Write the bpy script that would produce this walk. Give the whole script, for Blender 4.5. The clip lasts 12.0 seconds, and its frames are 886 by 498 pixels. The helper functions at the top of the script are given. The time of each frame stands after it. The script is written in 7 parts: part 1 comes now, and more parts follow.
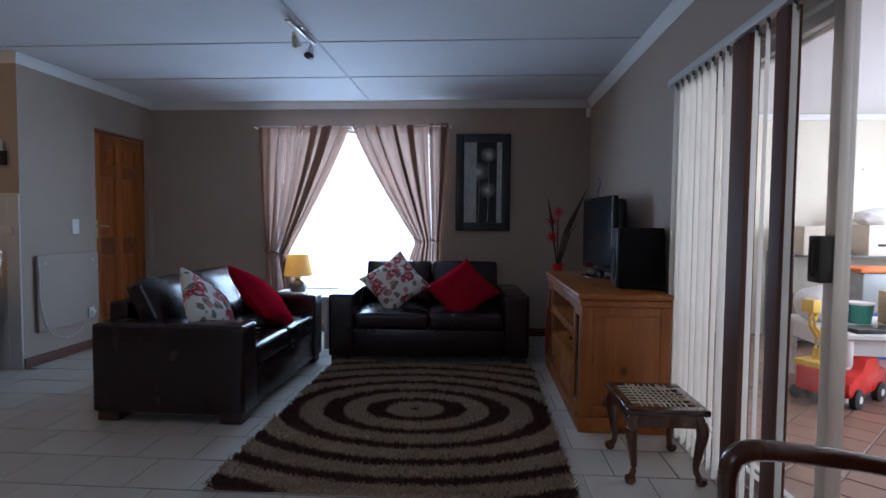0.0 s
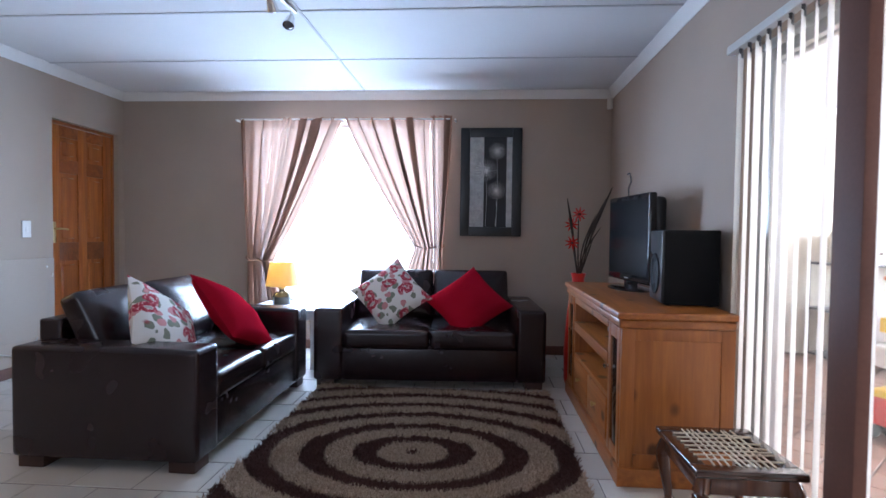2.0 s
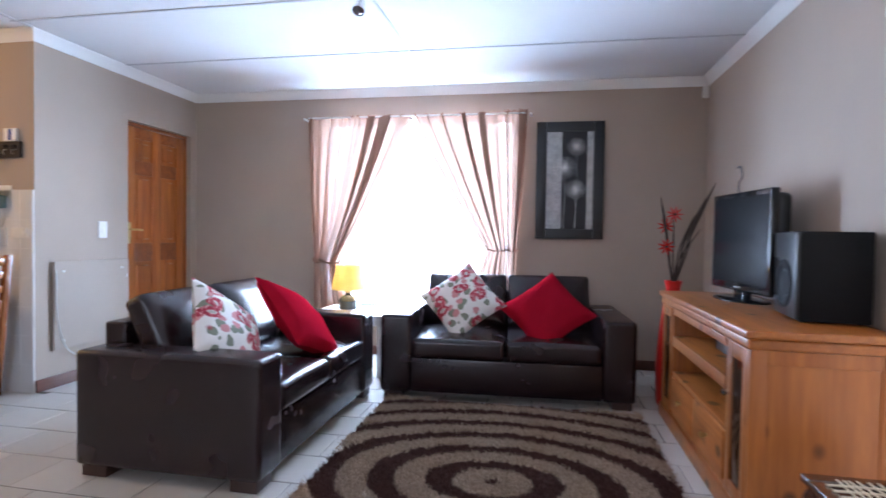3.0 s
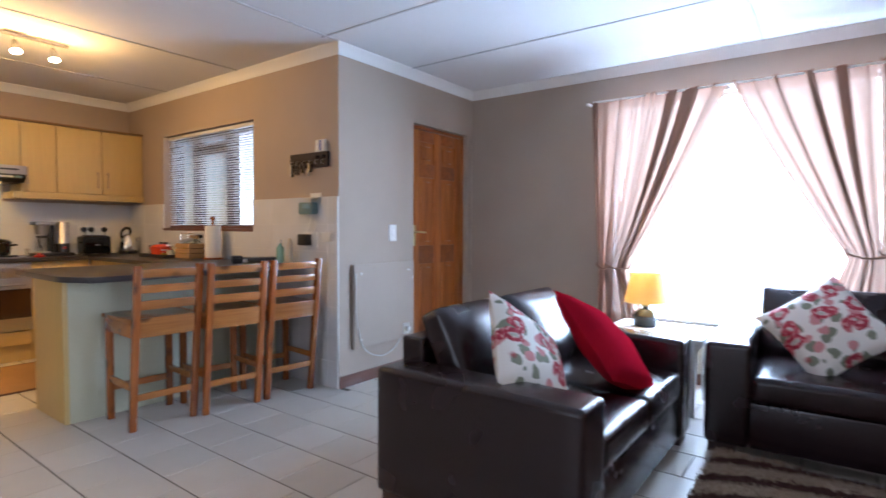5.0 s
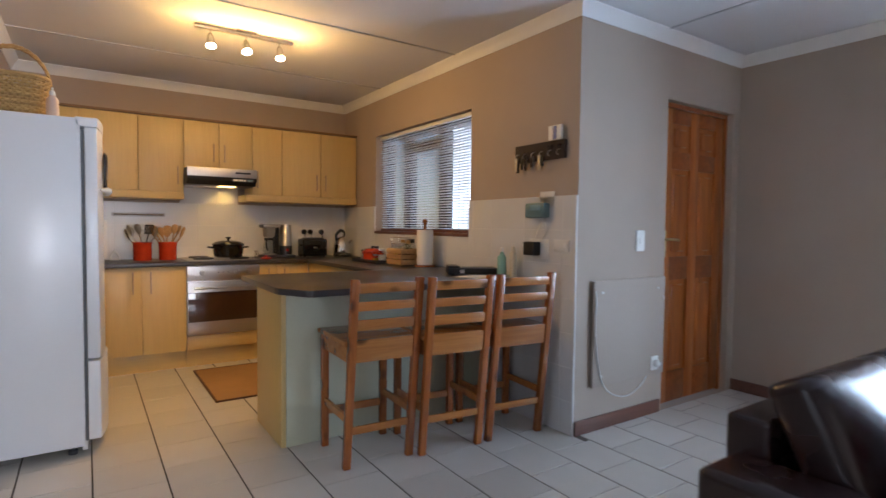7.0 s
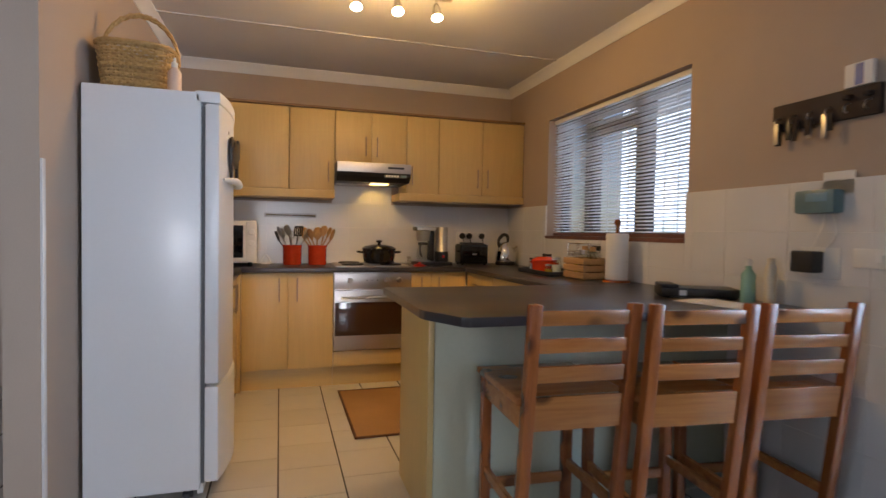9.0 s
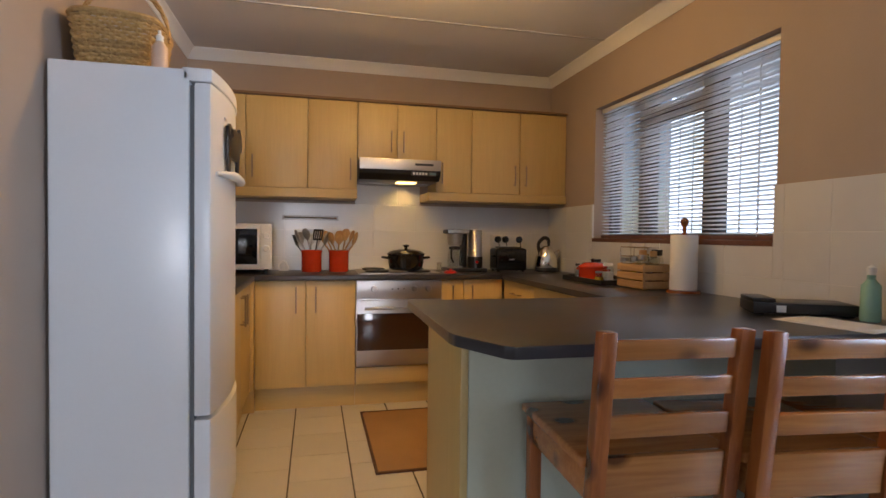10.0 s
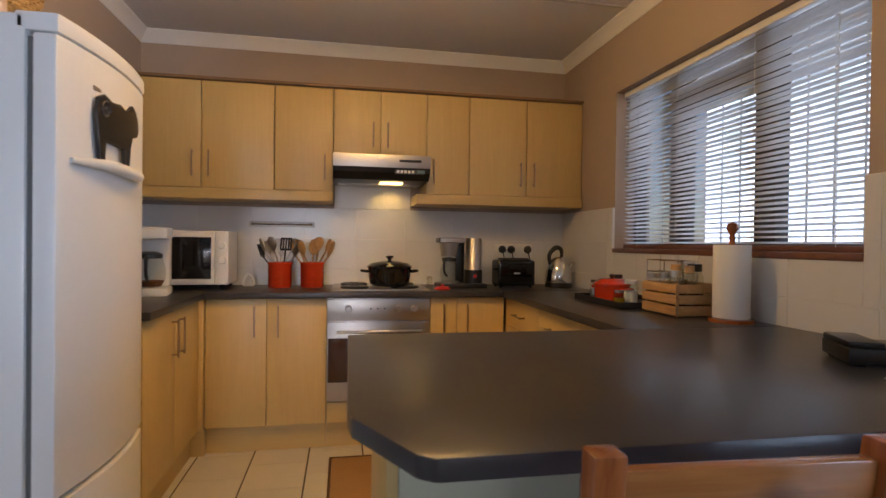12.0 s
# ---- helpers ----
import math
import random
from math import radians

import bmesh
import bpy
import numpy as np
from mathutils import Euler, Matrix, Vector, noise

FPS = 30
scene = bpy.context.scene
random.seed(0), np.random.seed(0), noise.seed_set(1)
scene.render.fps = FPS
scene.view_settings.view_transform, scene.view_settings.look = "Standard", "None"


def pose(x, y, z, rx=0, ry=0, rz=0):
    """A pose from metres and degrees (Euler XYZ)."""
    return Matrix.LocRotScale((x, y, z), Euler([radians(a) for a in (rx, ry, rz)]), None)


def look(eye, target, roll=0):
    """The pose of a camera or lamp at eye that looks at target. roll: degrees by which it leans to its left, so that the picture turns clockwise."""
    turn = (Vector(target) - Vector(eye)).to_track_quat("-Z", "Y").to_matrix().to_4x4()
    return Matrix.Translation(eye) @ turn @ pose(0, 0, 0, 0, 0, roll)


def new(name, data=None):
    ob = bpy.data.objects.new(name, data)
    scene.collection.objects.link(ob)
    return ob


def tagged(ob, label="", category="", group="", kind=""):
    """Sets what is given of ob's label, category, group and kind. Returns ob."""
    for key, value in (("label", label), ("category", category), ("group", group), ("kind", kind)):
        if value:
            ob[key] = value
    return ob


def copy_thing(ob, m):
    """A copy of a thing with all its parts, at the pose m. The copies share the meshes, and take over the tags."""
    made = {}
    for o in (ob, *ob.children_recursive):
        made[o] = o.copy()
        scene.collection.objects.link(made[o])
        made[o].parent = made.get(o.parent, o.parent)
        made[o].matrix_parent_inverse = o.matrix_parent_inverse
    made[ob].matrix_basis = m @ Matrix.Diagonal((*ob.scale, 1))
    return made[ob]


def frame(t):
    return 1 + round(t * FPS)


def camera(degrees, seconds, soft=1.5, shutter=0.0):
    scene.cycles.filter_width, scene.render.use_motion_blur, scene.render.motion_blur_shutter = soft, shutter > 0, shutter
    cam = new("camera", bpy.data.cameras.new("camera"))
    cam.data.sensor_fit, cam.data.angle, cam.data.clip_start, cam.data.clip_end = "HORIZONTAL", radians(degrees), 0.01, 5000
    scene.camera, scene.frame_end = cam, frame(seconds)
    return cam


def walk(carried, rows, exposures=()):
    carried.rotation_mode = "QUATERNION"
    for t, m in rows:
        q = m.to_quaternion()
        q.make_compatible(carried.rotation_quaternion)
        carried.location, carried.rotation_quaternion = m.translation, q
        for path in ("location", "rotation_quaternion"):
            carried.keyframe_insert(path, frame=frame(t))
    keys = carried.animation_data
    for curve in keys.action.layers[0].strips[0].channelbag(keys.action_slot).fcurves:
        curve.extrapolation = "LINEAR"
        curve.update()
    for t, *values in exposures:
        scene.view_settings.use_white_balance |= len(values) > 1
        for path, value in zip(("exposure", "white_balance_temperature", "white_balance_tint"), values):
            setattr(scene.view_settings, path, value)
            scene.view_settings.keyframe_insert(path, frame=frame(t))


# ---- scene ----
cam = camera(79.5, 12.0, shutter=0.5)
PATH = [
    (0, (-1.195, 1.544, 1.19), (-1.329, 3.537, 1.095), 0.5),
    (0.5, (-1.205, 1.697, 1.174), (-1.329, 3.691, 1.091), 0.5),
    (1, (-1.185, 1.82, 1.177), (-1.314, 3.814, 1.096), 0.6),
    (1.5, (-1.222, 1.978, 1.16), (-1.355, 3.972, 1.093), 0.6),
    (2, (-1.25, 2.149, 1.15), (-1.39, 4.143, 1.087), 0.7),
    (2.5, (-1.281, 2.319, 1.143), (-1.476, 4.309, 1.087), 0.6),
    (3, (-1.377, 2.438, 1.138), (-1.745, 4.403, 1.084), 0.9),
    (5, (-1.906, 2.879, 1.174), (-3.1, 4.483, 1.096), 0.3),
    (5.5, (-2.085, 2.931, 1.188), (-3.448, 4.393, 1.106), 0.5),
    (6, (-2.304, 3.02, 1.167), (-3.787, 4.36, 1.099), 0.7),
    (6.5, (-2.496, 3.085, 1.182), (-4.074, 4.311, 1.109), 0.8),
    (7, (-2.695, 3.172, 1.211), (-4.355, 4.285, 1.127), 0.6),
    (9, (-3.538, 3.476, 1.173), (-5.449, 4.062, 1.11), 1.0),
    (9.5, (-3.771, 3.483, 1.171), (-5.7, 4.009, 1.113), 0.9),
    (10, (-3.943, 3.59, 1.165), (-5.887, 4.059, 1.116), 0.7),
    (10.5, (-4.102, 3.698, 1.158), (-6.056, 4.119, 1.114), 0.8),
    (11, (-4.247, 3.772, 1.158), (-6.207, 4.163, 1.118), 0.7),
    (11.5, (-4.385, 3.847, 1.167), (-6.347, 4.231, 1.134), 0.9),
    (12, (-4.481, 3.947, 1.175), (-6.446, 4.317, 1.156), 0.7),
]
walk(cam, [(t, look(eye, target, roll)) for t, eye, target, roll in PATH],
     exposures=[(0.0, -1.38, 5600, 14), (0.5, -1.25, 5600, 14), (1.0, -1.3, 5650, 14), (1.5, -0.6, 5600, 15), (2.0, 0.03, 5700, 16), (2.5, 0.42, 5750, 18), (3.0, 0.62, 5850, 18), (5.0, 0.26, 5850, 17),
                (5.5, 0.04, 5900, 16), (6.5, -0.14, 6050, 15), (7.0, -0.2, 6050, 15), (9.0, -0.34, 6050, 15), (12.0, -0.4, 6050, 16)])

# ---- world and light ----
world = bpy.data.worlds.new("world")
scene.world = world
world.use_nodes = True
wn = world.node_tree
sky = wn.nodes.new("ShaderNodeTexSky")
sky.sky_type = 'NISHITA'
sky.sun_disc = False
sky.sun_elevation = radians(58)
sky.sun_rotation = radians(20)
bgn = wn.nodes["Background"]
wn.links.new(sky.outputs[0], bgn.inputs[0])
bgn.inputs[1].default_value = 0.1

sun_data = bpy.data.lights.new("sun", 'SUN')
sun_data.energy = 3.0
sun_data.angle = radians(0.5)
sun_data.color = (1.0, 0.95, 0.88)
sun_ob = new("sun", sun_data)
az, el = radians(20), radians(58)
sun_ob.matrix_world = look((0, 20, 20), (-20 * math.sin(az) * math.cos(el), 20 - 20 * math.cos(az) * math.cos(el), 20 - 20 * math.sin(el)))


def area_lamp(name, eye, target, w, h, watts, colour):
    d = bpy.data.lights.new(name, 'AREA')
    d.shape = 'RECTANGLE'
    d.size, d.size_y, d.energy, d.color = w, h, watts, colour
    o = new(name, d)
    o.matrix_world = look(eye, target)
    return o


def point_lamp(name, at, watts, colour, radius=0.03):
    d = bpy.data.lights.new(name, 'POINT')
    d.energy, d.color, d.shadow_soft_size = watts, colour, radius
    o = new(name, d)
    o.location = at
    return o


def spot_lamp(name, at, target, watts, colour, angle=110):
    d = bpy.data.lights.new(name, 'SPOT')
    d.energy, d.color, d.shadow_soft_size, d.spot_size, d.spot_blend = watts, colour, 0.025, radians(angle), 0.6
    o = new(name, d)
    o.matrix_world = look(at, target)
    return o


WARM = (1.0, 0.555, 0.145)
area_lamp("living_window_light", (-2.55, 7.52, 1.30), (-2.55, 0, 1.1), 2.1, 1.85, 335, (0.56, 0.77, 1.0))
area_lamp("sunroom_window_light", (3.93, 4.6, 1.5), (0, 4.6, 1.2), 4.2, 1.3, 540, (0.97, 0.98, 1.0))
# fill lamp added at the unseen south end to brighten both rooms
area_lamp("south_fill_light", (-3.0, -0.52, 1.5), (-3.0, 4, 1.1), 1.7, 1.2, 24, (0.85, 0.92, 1.0))
for fy in (3.85, 4.07, 4.29):
    spot_lamp("kitchen_spot_light", (-6.36, fy, 2.268), (-7.0, fy, 0.3), 20, WARM, 88)
    point_lamp("kitchen_bulb_glow", (-6.345, fy, 2.315), 14, WARM, 0.03)
spot_lamp("hood_light", (-7.97, 4.25, 1.54), (-8.08, 4.25, 1.25), 2.4, (1.0, 0.58, 0.14), 130)
point_lamp("table_lamp_light", (-2.98, 6.70, 0.77), 1.6, (1.0, 0.70, 0.29), 0.03)

# ---- materials ----


def nodes_of(name):
    m = bpy.data.materials.new(name)
    m.use_nodes = True
    nt = m.node_tree
    return m, nt, nt.nodes["Principled BSDF"]


def ramp_node(nt, stops):
    r = nt.nodes.new("ShaderNodeValToRGB")
    els = r.color_ramp.elements
    while len(els) < len(stops):
        els.new(0.5)
    for e, (p, c) in zip(els, stops):
        e.position = p
        e.color = (*c, 1) if len(c) == 3 else c
    return r


def mixrgb(nt, kind, fac, a, b):
    n = nt.nodes.new("ShaderNodeMix")
    n.data_type, n.blend_type = 'RGBA', kind
    for sock, v in ((n.inputs[0], fac), (n.inputs[6], a), (n.inputs[7], b)):
        if hasattr(v, "is_linked"):
            nt.links.new(v, sock)
        elif isinstance(v, (int, float)):
            sock.default_value = v
        else:
            sock.default_value = (*v, 1)
    return n.outputs[2]


def coords(nt, scale=(1, 1, 1), rot=(0, 0, 0)):
    tc = nt.nodes.new("ShaderNodeTexCoord")
    mp = nt.nodes.new("ShaderNodeMapping")
    mp.inputs["Scale"].default_value = scale
    mp.inputs["Rotation"].default_value = rot
    nt.links.new(tc.outputs["Object"], mp.inputs[0])
    return mp.outputs[0]


def noise_tex(nt, vec, scale, detail=4.0, rough=0.6, dist=0.0):
    n = nt.nodes.new("ShaderNodeTexNoise")
    n.inputs["Scale"].default_value = scale
    n.inputs["Detail"].default_value = detail
    n.inputs["Roughness"].default_value = rough
    n.inputs["Distortion"].default_value = dist
    nt.links.new(vec, n.inputs["Vector"])
    return n.outputs[0]


def add_bump(nt, bsdf, height, strength, distance=0.002):
    b = nt.nodes.new("ShaderNodeBump")
    b.inputs["Strength"].default_value = strength
    b.inputs["Distance"].default_value = distance
    nt.links.new(height, b.inputs["Height"])
    nt.links.new(b.outputs[0], bsdf.inputs["Normal"])


def surface(name, colour, rough=0.5, metal=0.0, vary=0.08, big=1.3, fine=60.0, bump=0.1, spec=0.5, randomise=0.0, coat=0.0, rvar=0.07):
    """A plain surface: colour broken at two scales, a little relief, uneven gloss."""
    m, nt, p = nodes_of(name)
    v = coords(nt)
    n1 = noise_tex(nt, v, big, 3)
    n2 = noise_tex(nt, v, fine, 5)
    lo = tuple(c * (1 - vary) for c in colour)
    hi = tuple(min(1, c * (1 + vary)) for c in colour)
    r1 = ramp_node(nt, [(0.3, lo), (0.7, hi)])
    nt.links.new(n1, r1.inputs[0])
    r2 = ramp_node(nt, [(0.35, (1 - vary * 0.6,) * 3), (0.65, (1,) * 3)])
    nt.links.new(n2, r2.inputs[0])
    out = mixrgb(nt, 'MULTIPLY', 1.0, r1.outputs[0], r2.outputs[0])
    if randomise:
        oi = nt.nodes.new("ShaderNodeObjectInfo")
        rr = ramp_node(nt, [(0, (1 - randomise,) * 3), (1, (1,) * 3)])
        nt.links.new(oi.outputs["Random"], rr.inputs[0])
        out = mixrgb(nt, 'MULTIPLY', 1.0, out, rr.outputs[0])
    nt.links.new(out, p.inputs["Base Color"])
    rg = ramp_node(nt, [(0.3, (max(0.02, rough - rvar),) * 3), (0.7, (min(1, rough + rvar),) * 3)])
    nt.links.new(n1, rg.inputs[0])
    nt.links.new(rg.outputs[0], p.inputs["Roughness"])
    p.inputs["Metallic"].default_value = metal
    p.inputs["Specular IOR Level"].default_value = spec
    p.inputs["Coat Weight"].default_value = coat
    p.inputs["Coat Roughness"].default_value = 0.15
    if bump:
        add_bump(nt, p, n2, bump)
    return m


def wood(name, dark, light, axis, rough=0.35, scale=1.0, knots=True, coat=0.3, randomise=0.15, grain=0.8):
    """Timber with grain along the given local axis (0, 1 or 2)."""
    m, nt, p = nodes_of(name)
    sc = [14.0 * scale] * 3
    sc[axis] = 0.9 * scale
    v = coords(nt, tuple(sc))
    oi = nt.nodes.new("ShaderNodeObjectInfo")
    ad = nt.nodes.new("ShaderNodeVectorMath")
    ad.operation = 'ADD'
    cm = nt.nodes.new("ShaderNodeCombineXYZ")
    ml = nt.nodes.new("ShaderNodeMath")
    ml.operation = 'MULTIPLY'
    ml.inputs[1].default_value = 37.0
    nt.links.new(oi.outputs["Random"], ml.inputs[0])
    for i in range(3):
        nt.links.new(ml.outputs[0], cm.inputs[i])
    nt.links.new(v, ad.inputs[0])
    nt.links.new(cm.outputs[0], ad.inputs[1])
    v = ad.outputs[0]
    n1 = noise_tex(nt, v, 1.0, 6, 0.65, 1.2)
    n2 = noise_tex(nt, v, 5.0, 4, 0.6, 0.4)
    mid = tuple((a + b) / 2 for a, b in zip(dark, light))
    r = ramp_node(nt, [(0.28, dark), (0.5, mid), (0.72, light)])
    nt.links.new(n1, r.inputs[0])
    r2 = ramp_node(nt, [(0.35, (0.82, 0.8, 0.78)), (0.6, (1, 1, 1))])
    nt.links.new(n2, r2.inputs[0])
    out = mixrgb(nt, 'MULTIPLY', grain, r.outputs[0], r2.outputs[0])
    if knots:
        vo = nt.nodes.new("ShaderNodeTexVoronoi")
        vo.inputs["Scale"].default_value = 1.0
        ks = [7.0] * 3
        ks[axis] = 5.0
        kv = coords(nt, tuple(ks))
        ad2 = nt.nodes.new("ShaderNodeVectorMath")
        ad2.operation = 'ADD'
        nt.links.new(kv, ad2.inputs[0])
        nt.links.new(cm.outputs[0], ad2.inputs[1])
        nt.links.new(ad2.outputs[0], vo.inputs["Vector"])
        kr = ramp_node(nt, [(0.12, (1, 1, 1)), (0.24, (0, 0, 0))])
        nt.links.new(vo.outputs["Distance"], kr.inputs[0])
        out = mixrgb(nt, 'MIX', kr.outputs[0], out, tuple(c * 0.35 for c in dark))
    if randomise:
        rr = ramp_node(nt, [(0, (1 - randomise,) * 3), (1, (1,) * 3)])
        nt.links.new(oi.outputs["Random"], rr.inputs[0])
        out = mixrgb(nt, 'MULTIPLY', 1.0, out, rr.outputs[0])
    nt.links.new(out, p.inputs["Base Color"])
    p.inputs["Roughness"].default_value = rough
    p.inputs["Coat Weight"].default_value = coat
    p.inputs["Coat Roughness"].default_value = 0.2
    add_bump(nt, p, n2, 0.12)
    return m


def glass(name, tint=(1, 1, 1), rough=0.0, alpha=0.05):
    """Thin clear sheet: mostly let through, with a glossy surface."""
    m, nt, p = nodes_of(name)
    tr = nt.nodes.new("ShaderNodeBsdfTransparent")
    tr.inputs[0].default_value = (*tint, 1)
    gl = nt.nodes.new("ShaderNodeBsdfGlossy")
    gl.inputs["Roughness"].default_value = rough
    mx = nt.nodes.new("ShaderNodeMixShader")
    mx.inputs[0].default_value = alpha
    nt.links.new(tr.outputs[0], mx.inputs[1])
    nt.links.new(gl.outputs[0], mx.inputs[2])
    nt.links.new(mx.outputs[0], nt.nodes["Material Output"].inputs[0])
    return m


def emitter(name, colour, strength):
    m, nt, p = nodes_of(name)
    e = nt.nodes.new("ShaderNodeEmission")
    e.inputs[0].default_value = (*colour, 1)
    e.inputs[1].default_value = strength
    nt.links.new(e.outputs[0], nt.nodes["Material Output"].inputs[0])
    return m


def cloth(name, colour, through_share=0.5, clear=0.0, fine=500.0, vary=0.12):
    """Woven cloth that lets some light through."""
    m, nt, p = nodes_of(name)
    v = coords(nt)
    n1 = noise_tex(nt, v, 6, 4)
    n2 = noise_tex(nt, v, fine, 2)
    r = ramp_node(nt, [(0.3, tuple(c * (1 - vary) for c in colour)), (0.7, colour)])
    nt.links.new(n1, r.inputs[0])
    di = nt.nodes.new("ShaderNodeBsdfDiffuse")
    tl = nt.nodes.new("ShaderNodeBsdfTranslucent")
    b = nt.nodes.new("ShaderNodeBump")
    b.inputs["Strength"].default_value = 0.25
    b.inputs["Distance"].default_value = 0.001
    nt.links.new(n2, b.inputs["Height"])
    nt.links.new(b.outputs[0], di.inputs["Normal"])
    for s_ in (di, tl):
        nt.links.new(r.outputs[0], s_.inputs[0])
    mx = nt.nodes.new("ShaderNodeMixShader")
    mx.inputs[0].default_value = through_share
    nt.links.new(di.outputs[0], mx.inputs[1])
    nt.links.new(tl.outputs[0], mx.inputs[2])
    last = mx.outputs[0]
    if clear:
        tp = nt.nodes.new("ShaderNodeBsdfTransparent")
        m2 = nt.nodes.new("ShaderNodeMixShader")
        m2.inputs[0].default_value = clear
        nt.links.new(last, m2.inputs[1])
        nt.links.new(tp.outputs[0], m2.inputs[2])
        last = m2.outputs[0]
    nt.links.new(last, nt.nodes["Material Output"].inputs[0])
    return m


def floor_tile_material(name, base, var_scale=9.0, rough=0.28, rnd=0.12):
    m, nt, p = nodes_of(name)
    v = coords(nt)
    oi = nt.nodes.new("ShaderNodeObjectInfo")
    cx_ = nt.nodes.new("ShaderNodeVectorMath")
    cx_.operation = 'MULTIPLY_ADD'
    nt.links.new(oi.outputs["Random"], cx_.inputs[0])
    cx_.inputs[1].default_value = (83.0, 59.0, 31.0)
    nt.links.new(v, cx_.inputs[2])
    v = cx_.outputs[0]
    n1 = noise_tex(nt, v, var_scale, 2, 0.5, 0.2)
    n2 = noise_tex(nt, v, 70, 3)
    r = ramp_node(nt, [(0.25, tuple(c * 0.97 for c in base)), (0.55, base), (0.8, tuple(min(1, c * 1.03) for c in base))])
    nt.links.new(n1, r.inputs[0])
    ge = nt.nodes.new("ShaderNodeNewGeometry")
    ad = nt.nodes.new("ShaderNodeMath")
    ad.operation = 'ADD'
    nt.links.new(oi.outputs["Random"], ad.inputs[0])
    nt.links.new(ge.outputs["Random Per Island"], ad.inputs[1])
    fr = nt.nodes.new("ShaderNodeMath")
    fr.operation = 'FRACT'
    nt.links.new(ad.outputs[0], fr.inputs[0])
    rr = ramp_node(nt, [(0, (1 - rnd, 1 - rnd, 1 - rnd * 1.1)), (1, (1, 1, 1))])
    nt.links.new(fr.outputs[0], rr.inputs[0])
    out = mixrgb(nt, 'MULTIPLY', 1.0, r.outputs[0], rr.outputs[0])
    nt.links.new(out, p.inputs["Base Color"])
    rg = ramp_node(nt, [(0.3, (rough,) * 3), (0.7, (rough + 0.02,) * 3)])
    nt.links.new(n1, rg.inputs[0])
    nt.links.new(rg.outputs[0], p.inputs["Roughness"])
    add_bump(nt, p, n2, 0.05)
    return m


def leather_material(name, colour):
    m, nt, p = nodes_of(name)
    v = coords(nt)
    vo = nt.nodes.new("ShaderNodeTexVoronoi")
    vo.inputs["Scale"].default_value = 260
    nt.links.new(v, vo.inputs["Vector"])
    n1 = noise_tex(nt, v, 5, 2, 0.5, 0.2)
    r = ramp_node(nt, [(0.3, tuple(c * 0.9 for c in colour)), (0.7, tuple(c * 1.1 for c in colour))])
    nt.links.new(n1, r.inputs[0])
    nt.links.new(r.outputs[0], p.inputs["Base Color"])
    rg = ramp_node(nt, [(0.3, (0.24,) * 3), (0.7, (0.28,) * 3)])
    nt.links.new(n1, rg.inputs[0])
    nt.links.new(rg.outputs[0], p.inputs["Roughness"])
    b = nt.nodes.new("ShaderNodeBump")
    b.inputs["Strength"].default_value = 0.18
    b.inputs["Distance"].default_value = 0.001
    nt.links.new(vo.outputs["Distance"], b.inputs["Height"])
    b2 = nt.nodes.new("ShaderNodeBump")
    b2.inputs["Strength"].default_value = 0.08
    b2.inputs["Distance"].default_value = 0.02
    nt.links.new(n1, b2.inputs["Height"])
    nt.links.new(b.outputs[0], b2.inputs["Normal"])
    nt.links.new(b2.outputs[0], p.inputs["Normal"])
    return m


def floral_material(name):
    """White cotton printed with red protea-like flowers, grey-green leaves."""
    m, nt, p = nodes_of(name)
    v = coords(nt)
    nz = nt.nodes.new("ShaderNodeTexNoise")
    nz.inputs["Scale"].default_value = 14
    nt.links.new(v, nz.inputs["Vector"])
    mx = nt.nodes.new("ShaderNodeMix")
    mx.data_type = 'VECTOR'
    mx.inputs[0].default_value = 0.06
    nt.links.new(v, mx.inputs[4])
    nt.links.new(nz.outputs["Color"], mx.inputs[5])
    wv = mx.outputs[1]

    def cells(scale, stops, offset):
        mp = nt.nodes.new("ShaderNodeMapping")
        mp.inputs["Location"].default_value = (offset, offset * 0.7, 0)
        mp.inputs["Scale"].default_value = (1, 1, 0.05)
        nt.links.new(wv, mp.inputs[0])
        vo = nt.nodes.new("ShaderNodeTexVoronoi")
        vo.inputs["Scale"].default_value = scale
        vo.inputs["Randomness"].default_value = 0.75
        nt.links.new(mp.outputs[0], vo.inputs["Vector"])
        r = ramp_node(nt, stops)
        nt.links.new(vo.outputs["Distance"], r.inputs[0])
        return r.outputs[0]
    k, w = (0, 0, 0), (1, 1, 1)
    leaf = cells(17, [(0.36, w), (0.40, k)], 3.1)
    bud = cells(14, [(0.32, w), (0.36, k)], 7.7)
    flower = cells(10.5, [(0.0, k), (0.14, k), (0.17, w), (0.40, w), (0.44, k)], 1.3)
    heart = cells(10.5, [(0.11, w), (0.15, k)], 1.3)
    c = mixrgb(nt, 'MIX', leaf, (0.74, 0.72, 0.68), (0.20, 0.22, 0.16))
    c = mixrgb(nt, 'MIX', bud, c, (0.55, 0.24, 0.24))
    pet = noise_tex(nt, v, 55, 2)
    pr = ramp_node(nt, [(0.4, (0.30, 0.02, 0.04)), (0.55, (0.48, 0.05, 0.08)), (0.62, (0.66, 0.4, 0.38))])
    nt.links.new(pet, pr.inputs[0])
    c = mixrgb(nt, 'MIX', flower, c, pr.outputs[0])
    c = mixrgb(nt, 'MIX', heart, c, (0.42, 0.40, 0.34))
    nt.links.new(c, p.inputs["Base Color"])
    p.inputs["Roughness"].default_value = 0.85
    add_bump(nt, p, noise_tex(nt, v, 500, 2), 0.2, 0.001)
    return m


